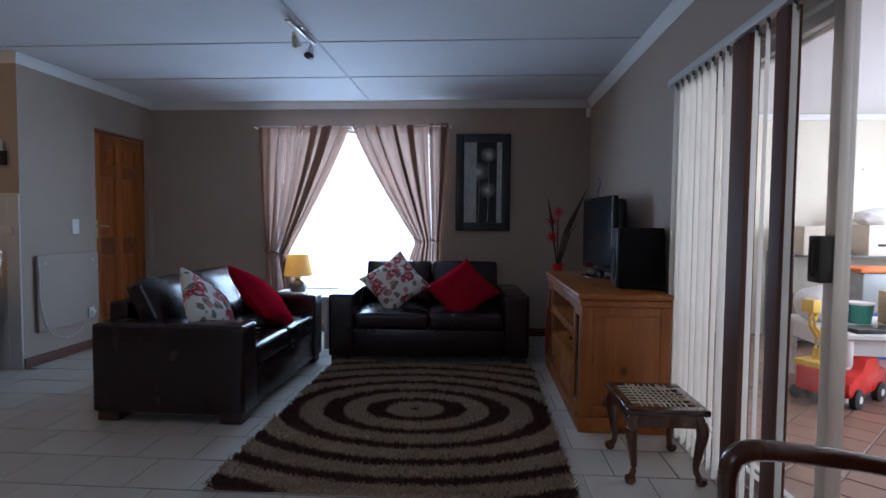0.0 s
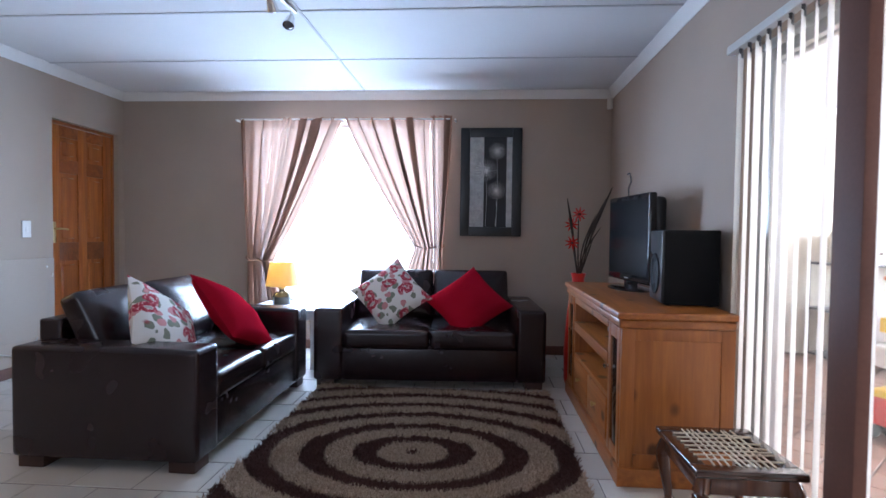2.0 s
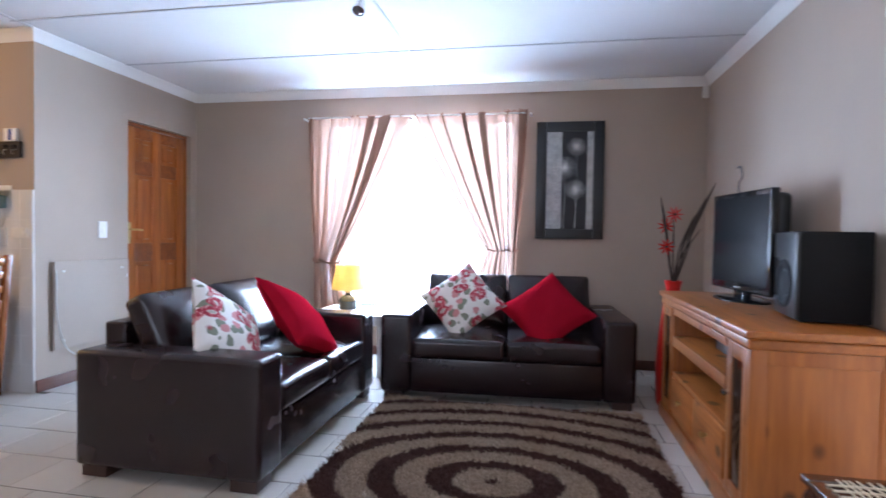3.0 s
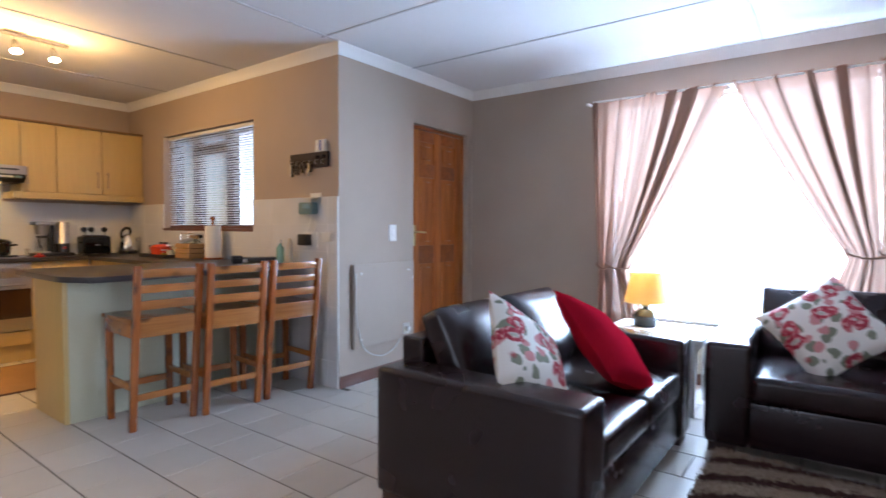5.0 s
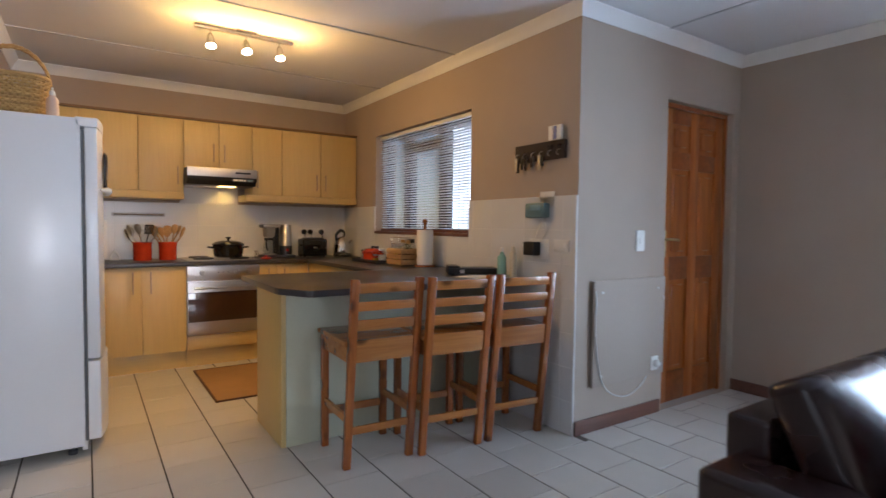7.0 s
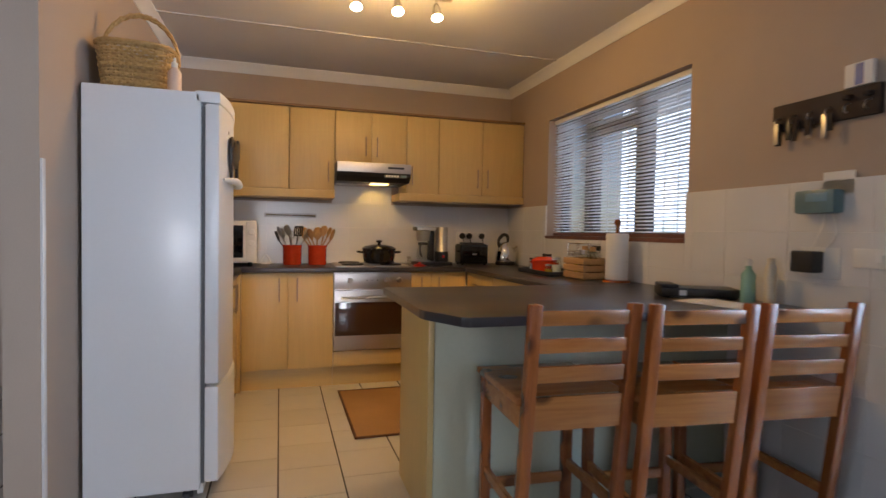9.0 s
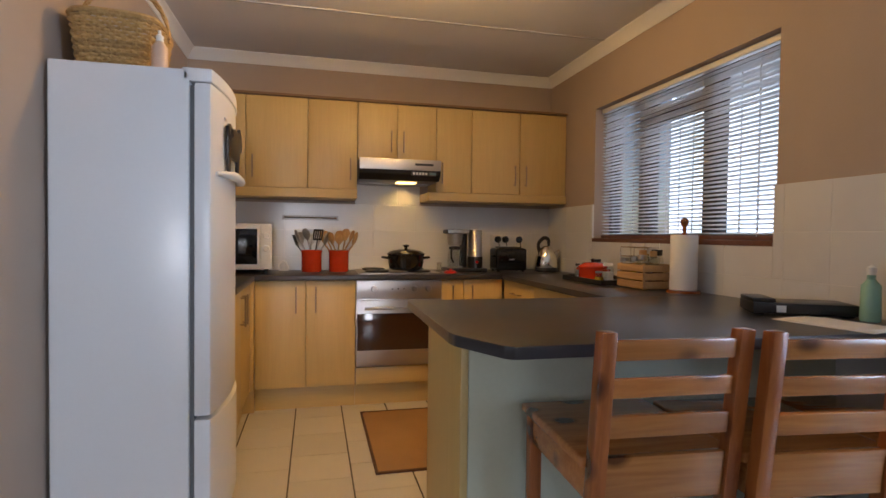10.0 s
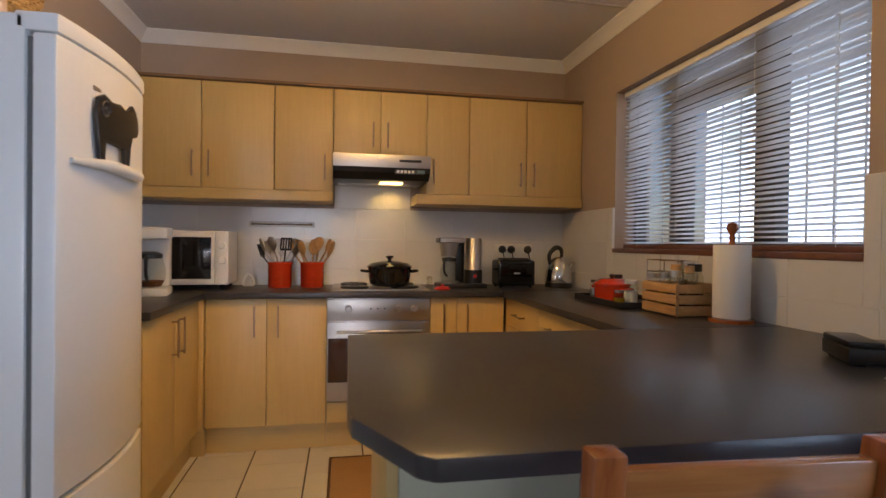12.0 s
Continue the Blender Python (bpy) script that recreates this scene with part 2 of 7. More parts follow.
def rug_material(name):
    """Shaggy beige pile with dark brown oval rings."""
    m, nt, p = nodes_of(name)
    v = coords(nt)
    sx = nt.nodes.new("ShaderNodeSeparateXYZ")
    nz = noise_tex(nt, v, 17, 4, 0.7)
    nt.links.new(v, sx.inputs[0])

    def op(kind, a, b=None):
        n = nt.nodes.new("ShaderNodeMath")
        n.operation = kind
        for i, q in enumerate((a, b)):
            if q is None:
                continue
            if isinstance(q, (int, float)):
                n.inputs[i].default_value = q
            else:
                nt.links.new(q, n.inputs[i])
        return n.outputs[0]
    ux = op('MULTIPLY', sx.outputs[0], 1.0)
    uy = op('MULTIPLY', op('ADD', sx.outputs[1], 0.05), 1.42)
    rad = op('SQRT', op('ADD', op('MULTIPLY', ux, ux), op('MULTIPLY', uy, uy)))
    rad = op('ADD', rad, op('MULTIPLY', op('SUBTRACT', nz, 0.5), 0.06))
    ph = op('FRACT', op('MULTIPLY', op('ADD', rad, -0.315), 1 / 0.27))
    r = ramp_node(nt, [(0.0, (1, 1, 1)), (0.48, (1, 1, 1)), (0.54, (0, 0, 0)), (0.98, (0, 0, 0)), (1.0, (1, 1, 1))])
    nt.links.new(ph, r.inputs[0])
    tuft = noise_tex(nt, v, 75, 4, 0.75)
    beige = ramp_node(nt, [(0.3, (0.27, 0.18, 0.125)), (0.5, (0.54, 0.40, 0.29)), (0.7, (0.72, 0.58, 0.45))])
    brown = ramp_node(nt, [(0.3, (0.060, 0.027, 0.022)), (0.7, (0.155, 0.078, 0.066))])
    nt.links.new(tuft, beige.inputs[0])
    nt.links.new(tuft, brown.inputs[0])
    c = mixrgb(nt, 'MIX', r.outputs[0], brown.outputs[0], beige.outputs[0])
    nt.links.new(c, p.inputs["Base Color"])
    p.inputs["Roughness"].default_value = 1.0
    p.inputs["Specular IOR Level"].default_value = 0.1
    add_bump(nt, p, tuft, 1.0, 0.02)
    return m


M_WALL = surface("taupe_wall_paint", (0.405, 0.328, 0.268), 0.75, vary=0.05, fine=180, bump=0.12, spec=0.3)
M_CREAM = surface("cream_wall_paint", (0.70, 0.66, 0.55), 0.75, vary=0.05, fine=150, bump=0.12, spec=0.3)
M_CEIL = surface("white_ceiling_paint", (0.70, 0.70, 0.71), 0.8, vary=0.03, fine=120, bump=0.06, spec=0.3)
M_STRIP = surface("ceiling_cover_strip", (0.52, 0.52, 0.53), 0.7, vary=0.04, bump=0.03)
M_CORNICE = surface("white_cornice", (0.76, 0.76, 0.75), 0.65, vary=0.03, bump=0.04)
M_FLOORTILE = floor_tile_material("cream_floor_tile", (0.575, 0.54, 0.485))
M_GROUT = surface("dark_grout", (0.10, 0.085, 0.07), 0.9, vary=0.2, fine=90, bump=0.4)
M_WALLTILE = floor_tile_material("white_wall_tile", (0.67, 0.67, 0.67), 5.0, 0.2, 0.03)
M_WALLGROUT = surface("pale_wall_grout", (0.70, 0.69, 0.67), 0.85, vary=0.06)
M_SUNTILE = floor_tile_material("brown_clay_tile", (0.24, 0.13, 0.09), 12.0, 0.4, 0.25)
M_SKIRT = wood("red_brown_skirting", (0.12, 0.045, 0.03), (0.2, 0.08, 0.05), 1, 0.4, knots=False)
M_DOOR = wood("varnished_orange_door", (0.28, 0.064, 0.009), (0.56, 0.165, 0.022), 2, 0.3, knots=False, coat=0.5, randomise=0.25)
M_DOORX = wood("varnished_orange_rail", (0.20, 0.042, 0.007), (0.42, 0.115, 0.018), 1, 0.3, knots=False, coat=0.5, randomise=0.3)
M_PINE = wood("honey_pine_upright", (0.29, 0.082, 0.012), (0.49, 0.165, 0.026), 2, 0.42, knots=True, coat=0.15)
M_PINEX = wood("honey_pine_board", (0.29, 0.082, 0.012), (0.49, 0.165, 0.026), 1, 0.42, knots=True, coat=0.15)
M_STOOLZ = wood("orange_pine_post", (0.27, 0.066, 0.014), (0.46, 0.145, 0.030), 2, 0.25, 1.3, knots=True, coat=0.4, randomise=0.35)
M_STOOLX = wood("orange_pine_rail", (0.35, 0.11, 0.026), (0.58, 0.235, 0.058), 0, 0.25, 1.3, knots=True, coat=0.4, randomise=0.3)
M_DARKWOOD = wood("dark_polished_wood", (0.028, 0.010, 0.006), (0.085, 0.032, 0.018), 0, 0.16, knots=False, coat=0.7)
M_MIDWOOD = wood("brown_polished_wood", (0.06, 0.018, 0.009), (0.15, 0.05, 0.022), 2, 0.2, knots=False, coat=0.6)
M_BIRCH = wood("pale_birch_door", (0.55, 0.39, 0.145), (0.58, 0.42, 0.165), 2, 0.42, 1.0, knots=False, coat=0.1, randomise=0.05, grain=0.25)
M_BIRCHX = wood("pale_birch_panel", (0.55, 0.39, 0.145), (0.58, 0.42, 0.165), 1, 0.42, 1.0, knots=False, coat=0.1, randomise=0.05, grain=0.25)
M_EDGE = surface("brown_cabinet_edging", (0.22, 0.13, 0.06), 0.5)
M_SAGE = surface("pale_sage_panel", (0.47, 0.48, 0.36), 0.55, vary=0.05, bump=0.05)
M_COUNTER = surface("charcoal_laminate", (0.034, 0.031, 0.033), 0.30, vary=0.12, big=2, fine=500, bump=0.04, spec=0.5, rvar=0.02)
M_LEATHER = leather_material("dark_brown_leather", (0.019, 0.0095, 0.0105))
M_FOOT = surface("dark_sofa_foot", (0.045, 0.02, 0.014), 0.4)
M_FLORAL = floral_material("floral_cotton")
M_RED = cloth("red_cotton", (0.36, 0.008, 0.022), 0.08)
M_RUG = rug_material("ringed_shag")
M_CURTAIN = cloth("dusty_pink_voile", (0.34, 0.20, 0.145), 0.2, 0.055)
M_SLAT = cloth("ivory_blind_fabric", (0.70, 0.665, 0.59), 0.45, 0.0)
M_SHADE = cloth("yellow_lamp_shade", (0.86, 0.67, 0.31), 0.45)
M_ALU = surface("silver_aluminium", (0.62, 0.62, 0.60), 0.38, 0.7, vary=0.05, bump=0.03)
M_BROWNFRAME = surface("dark_brown_frame", (0.12, 0.055, 0.04), 0.62, vary=0.15, bump=0.05, spec=0.2)
# brown base colour paints in the wood reflected by the nickel pulls
M_NICKEL = surface("wood_reflecting_nickel", (0.36, 0.28, 0.20), 0.36, 1.0, vary=0.06, bump=0.02)
M_DARKFRAME = surface("dark_bronze_window_frame", (0.060, 0.052, 0.048), 0.5, vary=0.12, bump=0.04)
M_STEEL = surface("brushed_steel", (0.46, 0.44, 0.42), 0.34, 1.0, vary=0.06, fine=200, bump=0.04)
M_CHROME = surface("chrome", (0.75, 0.75, 0.75), 0.1, 1.0, vary=0.02, bump=0)
M_BLACK = surface("black_plastic", (0.012, 0.012, 0.013), 0.35, vary=0.15, bump=0.05)
M_GLOSSBLACK = surface("glossy_black", (0.008, 0.008, 0.009), 0.08, vary=0.1, bump=0)
M_SCREEN = surface("matt_dark_screen", (0.006, 0.006, 0.007), 0.22, vary=0.05, bump=0, spec=0.18, rvar=0.01)
M_GRILLE = surface("matt_black_vinyl", (0.009, 0.009, 0.010), 0.7, vary=0.15, fine=300, bump=0.15, spec=0.15)
M_SATINBLACK = surface("satin_black_front", (0.012, 0.013, 0.015), 0.3, vary=0.1, bump=0, spec=0.6)
M_DARKGREY = surface("dark_grey_plastic", (0.05, 0.05, 0.055), 0.4)
M_WHITE = surface("white_enamel", (0.72, 0.73, 0.74), 0.3, vary=0.02, big=1, bump=0.02, coat=0.2, rvar=0.015)
M_WHITEP = surface("white_plastic", (0.72, 0.71, 0.68), 0.4, vary=0.03, bump=0.02)
M_HEATER = surface("grey_painted_panel", (0.39, 0.32, 0.265), 0.7, vary=0.04, bump=0.05)
M_GASKET = surface("grey_gasket", (0.12, 0.125, 0.13), 0.6)
M_REDPOT = surface("orange_red_glaze", (0.55, 0.045, 0.012), 0.15, vary=0.12, big=6, bump=0.02, coat=0.5)
M_OVENGLASS = surface("oven_glass", (0.045, 0.020, 0.011), 0.06, vary=0.1, bump=0)
M_PAPER = surface("white_paper", (0.78, 0.77, 0.74), 0.9, vary=0.03, fine=200, bump=0.2)
M_WICKER = wood("straw_wicker", (0.40, 0.23, 0.075), (0.68, 0.46, 0.19), 0, 0.7, 3.0, knots=False, coat=0.0, randomise=0.4)
M_CRATE = wood("pale_crate_wood", (0.42, 0.23, 0.09), (0.60, 0.37, 0.16), 0, 0.5, 2, knots=False, coat=0.1)
M_MAT = surface("tan_carpet", (0.34, 0.20, 0.09), 1.0, vary=0.15, fine=160, bump=0.7, spec=0.1)
M_CORD = surface("cream_rawhide", (0.60, 0.52, 0.38), 0.6)
M_CARD = surface("brown_cardboard", (0.42, 0.30, 0.19), 0.85, vary=0.1)
M_PALECARD = surface("pale_carton", (0.60, 0.54, 0.45), 0.8, vary=0.06)
M_TOYRED = surface("red_toy_plastic", (0.60, 0.02, 0.015), 0.3, vary=0.08, bump=0.02)
M_TOYYEL = surface("yellow_toy_plastic", (0.75, 0.48, 0.02), 0.35, vary=0.06, bump=0.02)
M_GREEN = surface("green_plastic", (0.05, 0.25, 0.2), 0.4)
M_BLUE = surface("blue_plastic", (0.03, 0.08, 0.35), 0.4)
M_ORANGE = surface("orange_plastic", (0.65, 0.17, 0.03), 0.4)
M_CLEARBIN = surface("milky_clear_bin", (0.30, 0.33, 0.33), 0.25)
M_WHITEBAG = surface("white_plastic_bag", (0.72, 0.72, 0.72), 0.5, vary=0.08, fine=30, bump=0.6)
M_SILVERPAINT = surface("silver_grey_canvas", (0.42, 0.43, 0.43), 0.6, vary=0.25, big=14, fine=80, bump=0.2)
M_BLACKPAINT = surface("black_canvas", (0.010, 0.010, 0.013), 0.5, vary=0.2)
M_GLASS = glass("window_glass")
M_JAR = glass("jar_glass", (0.92, 0.93, 0.90))
M_BULB = emitter("lit_bulb", (1.0, 0.80, 0.45), 60)
M_DEADBULB = surface("unlit_bulb_glass", (0.16, 0.16, 0.17), 0.1, 0.6, bump=0)
M_HOODLAMP = emitter("lit_hood_lens", (1.0, 0.66, 0.22), 6)
M_TEAL = surface("teal_grey_plastic", (0.12, 0.20, 0.22), 0.35)
M_TWIG = surface("dark_twig", (0.035, 0.022, 0.016), 0.8)
M_RUBBER = surface("black_rubber", (0.012, 0.012, 0.012), 0.75)
M_BRASS = surface("pale_brass", (0.60, 0.48, 0.26), 0.3, 1.0, bump=0)
M_CERAMIC = surface("dark_lamp_ceramic", (0.03, 0.028, 0.025), 0.2)
M_GROUND = surface("dry_ground", (0.28, 0.24, 0.18), 0.95, vary=0.2, fine=20, bump=0.5)
M_ROPE = surface("grey_cable", (0.55, 0.54, 0.52), 0.5)
M_SPICE = surface("brown_spice", (0.16, 0.06, 0.02), 0.8, vary=0.3)
M_OIL = surface("yellow_oil", (0.45, 0.30, 0.03), 0.15)
M_SEATRED = cloth("dull_red_upholstery", (0.20, 0.03, 0.03), 0.05)


def backdrop_material():
    m, nt, p = nodes_of("garden_glow")
    v = coords(nt, (1, 1, 1))
    n1 = noise_tex(nt, v, 0.9, 5, 0.65, 0.5)
    r = ramp_node(nt, [(0.28, (0.20, 0.26, 0.20)), (0.40, (0.40, 0.50, 0.54)), (0.54, (0.66, 0.78, 0.95)), (0.66, (1.0, 1.0, 1.0))])
    nt.links.new(n1, r.inputs[0])
    e = nt.nodes.new("ShaderNodeEmission")
    nt.links.new(r.outputs[0], e.inputs[0])
    e.inputs[1].default_value = 4.4
    nt.links.new(e.outputs[0], nt.nodes["Material Output"].inputs[0])
    return m


M_GARDEN = backdrop_material()
M_SKYGLOW = emitter("white_daylight", (0.93, 0.97, 1.0), 5.0)

# ---- mesh helpers ----


def shade(me, flat_angle=38):
    me.shade_smooth()
    try:
        me.set_sharp_from_angle(angle=radians(flat_angle))
    except AttributeError:
        pass


def mesh_of(name, bm, material):
    me = bpy.data.meshes.new(name)
    bm.normal_update()
    bm.to_mesh(me)
    bm.free()
    me.materials.append(material)
    shade(me)
    return me


def part(name, bm, material, parent, label=""):
    ob = new(name, mesh_of(name, bm, material))
    ob.parent = parent
    if label:
        ob["label"] = label
    return ob


def solid(name, bm, material, label, category, kind="", group=""):
    return tagged(new(name, mesh_of(name, bm, material)), label, category, group, kind)


def thing(name, at, rz, label, category, group="", kind=""):
    e = new(name)
    e.empty_display_size = 0.05
    e.matrix_basis = pose(*at, 0, 0, rz)
    return tagged(e, label, category, group, kind)


def bevel_all(bm, geom_edges, w, seg=2):
    bmesh.ops.bevel(bm, geom=geom_edges, offset=w, segments=seg, affect='EDGES', profile=0.6, clamp_overlap=True)


def box(x0, x1, y0, y1, z0, z1, bev=0.0, seg=2, bm=None):
    bm = bm or bmesh.new()
    r = bmesh.ops.create_cube(bm, size=1.0)
    vs = r["verts"]
    for v in vs:
        v.co = Vector(((x0 + x1) / 2 + v.co.x * (x1 - x0), (y0 + y1) / 2 + v.co.y * (y1 - y0), (z0 + z1) / 2 + v.co.z * (z1 - z0)))
    if bev > 0:
        es = list({e for v in vs for e in v.link_edges})
        bevel_all(bm, es, min(bev, 0.49 * min(x1 - x0, y1 - y0, z1 - z0)), seg)
    return bm


def lathe(profile, seg=20, at=(0, 0, 0), bm=None, close=True):
    """Turn (radius, height) pairs round z."""
    bm = bm or bmesh.new()
    rings = []
    for r, z in profile:
        rings.append([bm.verts.new((at[0] + r * math.cos(2 * math.pi * i / seg), at[1] + r * math.sin(2 * math.pi * i / seg), at[2] + z)) for i in range(seg)])
    for a, b in zip(rings, rings[1:]):
        for i in range(seg):
            bm.faces.new((a[i], a[(i + 1) % seg], b[(i + 1) % seg], b[i]))
    if close:
        if profile[0][0] > 1e-6:
            bm.faces.new(list(reversed(rings[0])))
        if profile[-1][0] > 1e-6:
            bm.faces.new(rings[-1])
    bmesh.ops.remove_doubles(bm, verts=bm.verts, dist=1e-6)
    return bm


def smooth_line(pts, n=6):
    """Catmull-Rom through the points."""
    pts = [Vector(p) for p in pts]
    out = []
    for i in range(len(pts) - 1):
        p0, p1, p2, p3 = pts[max(i - 1, 0)], pts[i], pts[i + 1], pts[min(i + 2, len(pts) - 1)]
        for k in range(n):
            t = k / n
            out.append(0.5 * ((2 * p1) + (p2 - p0) * t + (2 * p0 - 5 * p1 + 4 * p2 - p3) * t * t + (3 * p1 - p0 - 3 * p2 + p3) * t ** 3))
    out.append(pts[-1])
    return out


def tube(pts, radius, seg=8, bm=None, smooth=6):
    """A round bar along points; radius may be a list along the points."""
    bm = bm or bmesh.new()
    line = smooth_line(pts, smooth) if smooth > 1 else [Vector(p) for p in pts]
    n = len(line)
    rings = []
    up = Vector((0.13, 0.07, 1)).normalized()
    for i, p in enumerate(line):
        d = (line[min(i + 1, n - 1)] - line[max(i - 1, 0)]).normalized()
        a = d.cross(up)
        if a.length < 0.05:
            a = d.cross(Vector((1, 0.1, 0)))
        a.normalize()
        b = a.cross(d).normalized()
        if isinstance(radius, (list, tuple)):
            f = i / (n - 1) * (len(radius) - 1)
            k = min(int(f), len(radius) - 2)
            rad = radius[k] + (radius[k + 1] - radius[k]) * (f - k)
        else:
            rad = radius
        rings.append([bm.verts.new(p + rad * (math.cos(2 * math.pi * j / seg) * a + math.sin(2 * math.pi * j / seg) * b)) for j in range(seg)])
    for r0, r1 in zip(rings, rings[1:]):
        for j in range(seg):
            bm.faces.new((r0[j], r0[(j + 1) % seg], r1[(j + 1) % seg], r1[j]))
    bm.faces.new(list(reversed(rings[0])))
    bm.faces.new(rings[-1])
    bmesh.ops.recalc_face_normals(bm, faces=bm.faces)
    return bm


def prism(outline, z0, z1, bev=0.0, bm=None):
    """A flat outline in x, y raised from z0 to z1."""
    bm = bm or bmesh.new()
    lo = [bm.verts.new((x, y, z0)) for x, y in outline]
    hi = [bm.verts.new((x, y, z1)) for x, y in outline]
    n = len(outline)
    bm.faces.new(list(reversed(lo)))
    bm.faces.new(hi)
    for i in range(n):
        bm.faces.new((lo[i], lo[(i + 1) % n], hi[(i + 1) % n], hi[i]))
    bmesh.ops.recalc_face_normals(bm, faces=bm.faces)
    if bev:
        bevel_all(bm, list(bm.edges), bev, 2)
    return bm


def turned(bm, m):
    bmesh.ops.transform(bm, matrix=m, verts=bm.verts)
    return bm


def wall_with_hole(x0, x1, z0, z1, y0, y1, holes):
    """A wall along x between y0 and y1 with rectangular holes (xa, xb, za, zb), made of butted blocks welded together."""
    xs = sorted({x0, x1, *[h[0] for h in holes], *[h[1] for h in holes]})
    zs = sorted({z0, z1, *[h[2] for h in holes], *[h[3] for h in holes]})
    bm = bmesh.new()

    def solid_at(i, j):
        if not (0 <= i < len(xs) - 1 and 0 <= j < len(zs) - 1):
            return False
        cx, cz = (xs[i] + xs[i + 1]) / 2, (zs[j] + zs[j + 1]) / 2
        return not any(h[0] < cx < h[1] and h[2] < cz < h[3] for h in holes)

    def quad(*p):
        bm.faces.new([bm.verts.new(q) for q in p])
    for i in range(len(xs) - 1):
        for j in range(len(zs) - 1):
            if not solid_at(i, j):
                continue
            a, b, c, d = xs[i], xs[i + 1], zs[j], zs[j + 1]
            quad((a, y0, c), (b, y0, c), (b, y0, d), (a, y0, d))
            quad((b, y1, c), (a, y1, c), (a, y1, d), (b, y1, d))
            if not solid_at(i - 1, j):
                quad((a, y1, c), (a, y0, c), (a, y0, d), (a, y1, d))
            if not solid_at(i + 1, j):
                quad((b, y0, c), (b, y1, c), (b, y1, d), (b, y0, d))
            if not solid_at(i, j - 1):
                quad((a, y0, c), (a, y1, c), (b, y1, c), (b, y0, c))
            if not solid_at(i, j + 1):
                quad((a, y0, d), (b, y0, d), (b, y1, d), (a, y1, d))
    bmesh.ops.remove_doubles(bm, verts=bm.verts, dist=1e-5)
    bmesh.ops.recalc_face_normals(bm, faces=bm.faces)
    return bm


ALONG_Y = Matrix.Rotation(radians(90), 4, 'Z')

# ---- the plan ----
XL, XR = -4.80, -0.045          # living room: wall with the timber door, wall with the sliding door
YB = 7.235                      # living room: window wall
YK, XK, YF = 5.51, -8.10, 2.70  # kitchen: window wall, oven wall, fridge wall
CEIL = 2.482
WT = 0.22
SOUTH = -0.6
TOP = CEIL + 0.02

W1 = (-3.46, -1.62, 0.46, 2.19)       # living room window
W2 = (-7.36, -5.83, 1.15, 2.07)       # kitchen window
D1 = (6.345, 7.155, 0.0, 2.06)        # timber door
D2 = (2.0, 4.74, 0.0, 2.02)           # sliding door

solid("wall_north", wall_with_hole(XL - WT, XR + WT, -0.05, TOP, YB, YB + WT, [W1]), M_WALL, "taupe painted plaster wall round the bright window", "wall", "structure")
solid("wall_kitchen_window", wall_with_hole(XK - WT, XL, -0.05, TOP, YK, YK + WT, [W2]), M_WALL, "taupe painted kitchen wall above white tiles", "wall", "structure")
solid("wall_entry", turned(wall_with_hole(YK + WT, YB, -0.05, TOP, -XL, -XL + WT, [D1]), ALONG_Y), M_WALL, "taupe painted wall with a timber door", "wall", "structure")
solid("wall_sliding_door", turned(wall_with_hole(SOUTH, YB, -0.05, TOP, -XR - WT, -XR, [D2]), ALONG_Y), M_WALL, "taupe painted wall with a wide sliding door", "wall", "structure")
solid("wall_oven", box(XK - WT, XK, SOUTH - WT, YK, -0.05, TOP), M_WALL, "taupe painted wall behind the oven", "wall", "structure")
solid("wall_fridge", box(XK, -5.66, YF - 0.11, YF, -0.05, TOP), M_WALL, "short taupe painted wall beside the fridge", "wall", "structure")
# unseen end wall, its opening made to go with the added fill lamp
solid("wall_south", wall_with_hole(XK, XR + WT, -0.05, TOP, SOUTH - WT, SOUTH, [(-3.85, -2.15, 0.9, 2.1)]), M_WALL, "taupe painted wall of the far end", "wall", "structure")
solid("floor", box(XK - WT, XR + 0.1, SOUTH - WT, YB + WT, -0.12, -0.003), M_GROUT, "dark grout bed of the tiled floor", "floor", "structure")
solid("ceiling", box(XK - WT, XR + WT, SOUTH - WT, YB + WT, CEIL, CEIL + 0.12), M_CEIL, "white painted board ceiling", "ceiling", "structure")
solid("ground", box(-60, 60, -40, 80, -0.3, -0.16), M_GROUND, "dry bare ground outside the house", "ground", "structure")


def cornice(name, a, b, inward, ma=1, mb=-1):
    """A coved cornice from a to b (x, y) with its foot on the wall; inward is the way into the room."""
    a, b, n = Vector((*a, 0)), Vector((*b, 0)), Vector((*inward, 0))
    prof = [(0.0, -0.075), (0.006, -0.075), (0.010, -0.066), (0.018, -0.050), (0.030, -0.030), (0.044, -0.016), (0.050, -0.010), (0.054, -0.006), (0.054, 0.0), (0.0, 0.0)]
    bm = bmesh.new()
    way = (b - a).normalized()
    rows = [[bm.verts.new(p + n * u + way * (u * k_) + Vector((0, 0, CEIL + w))) for u, w in prof] for p, k_ in ((a, ma), (b, mb))]
    k = len(prof)
    for i in range(k):
        bm.faces.new((rows[0][i], rows[0][(i + 1) % k], rows[1][(i + 1) % k], rows[1][i]))
    bm.faces.new(rows[0])
    bm.faces.new(list(reversed(rows[1])))
    bmesh.ops.recalc_face_normals(bm, faces=bm.faces)
    return solid(name, bm, M_CORNICE, "white coved plaster cornice", "cornice", "structure")


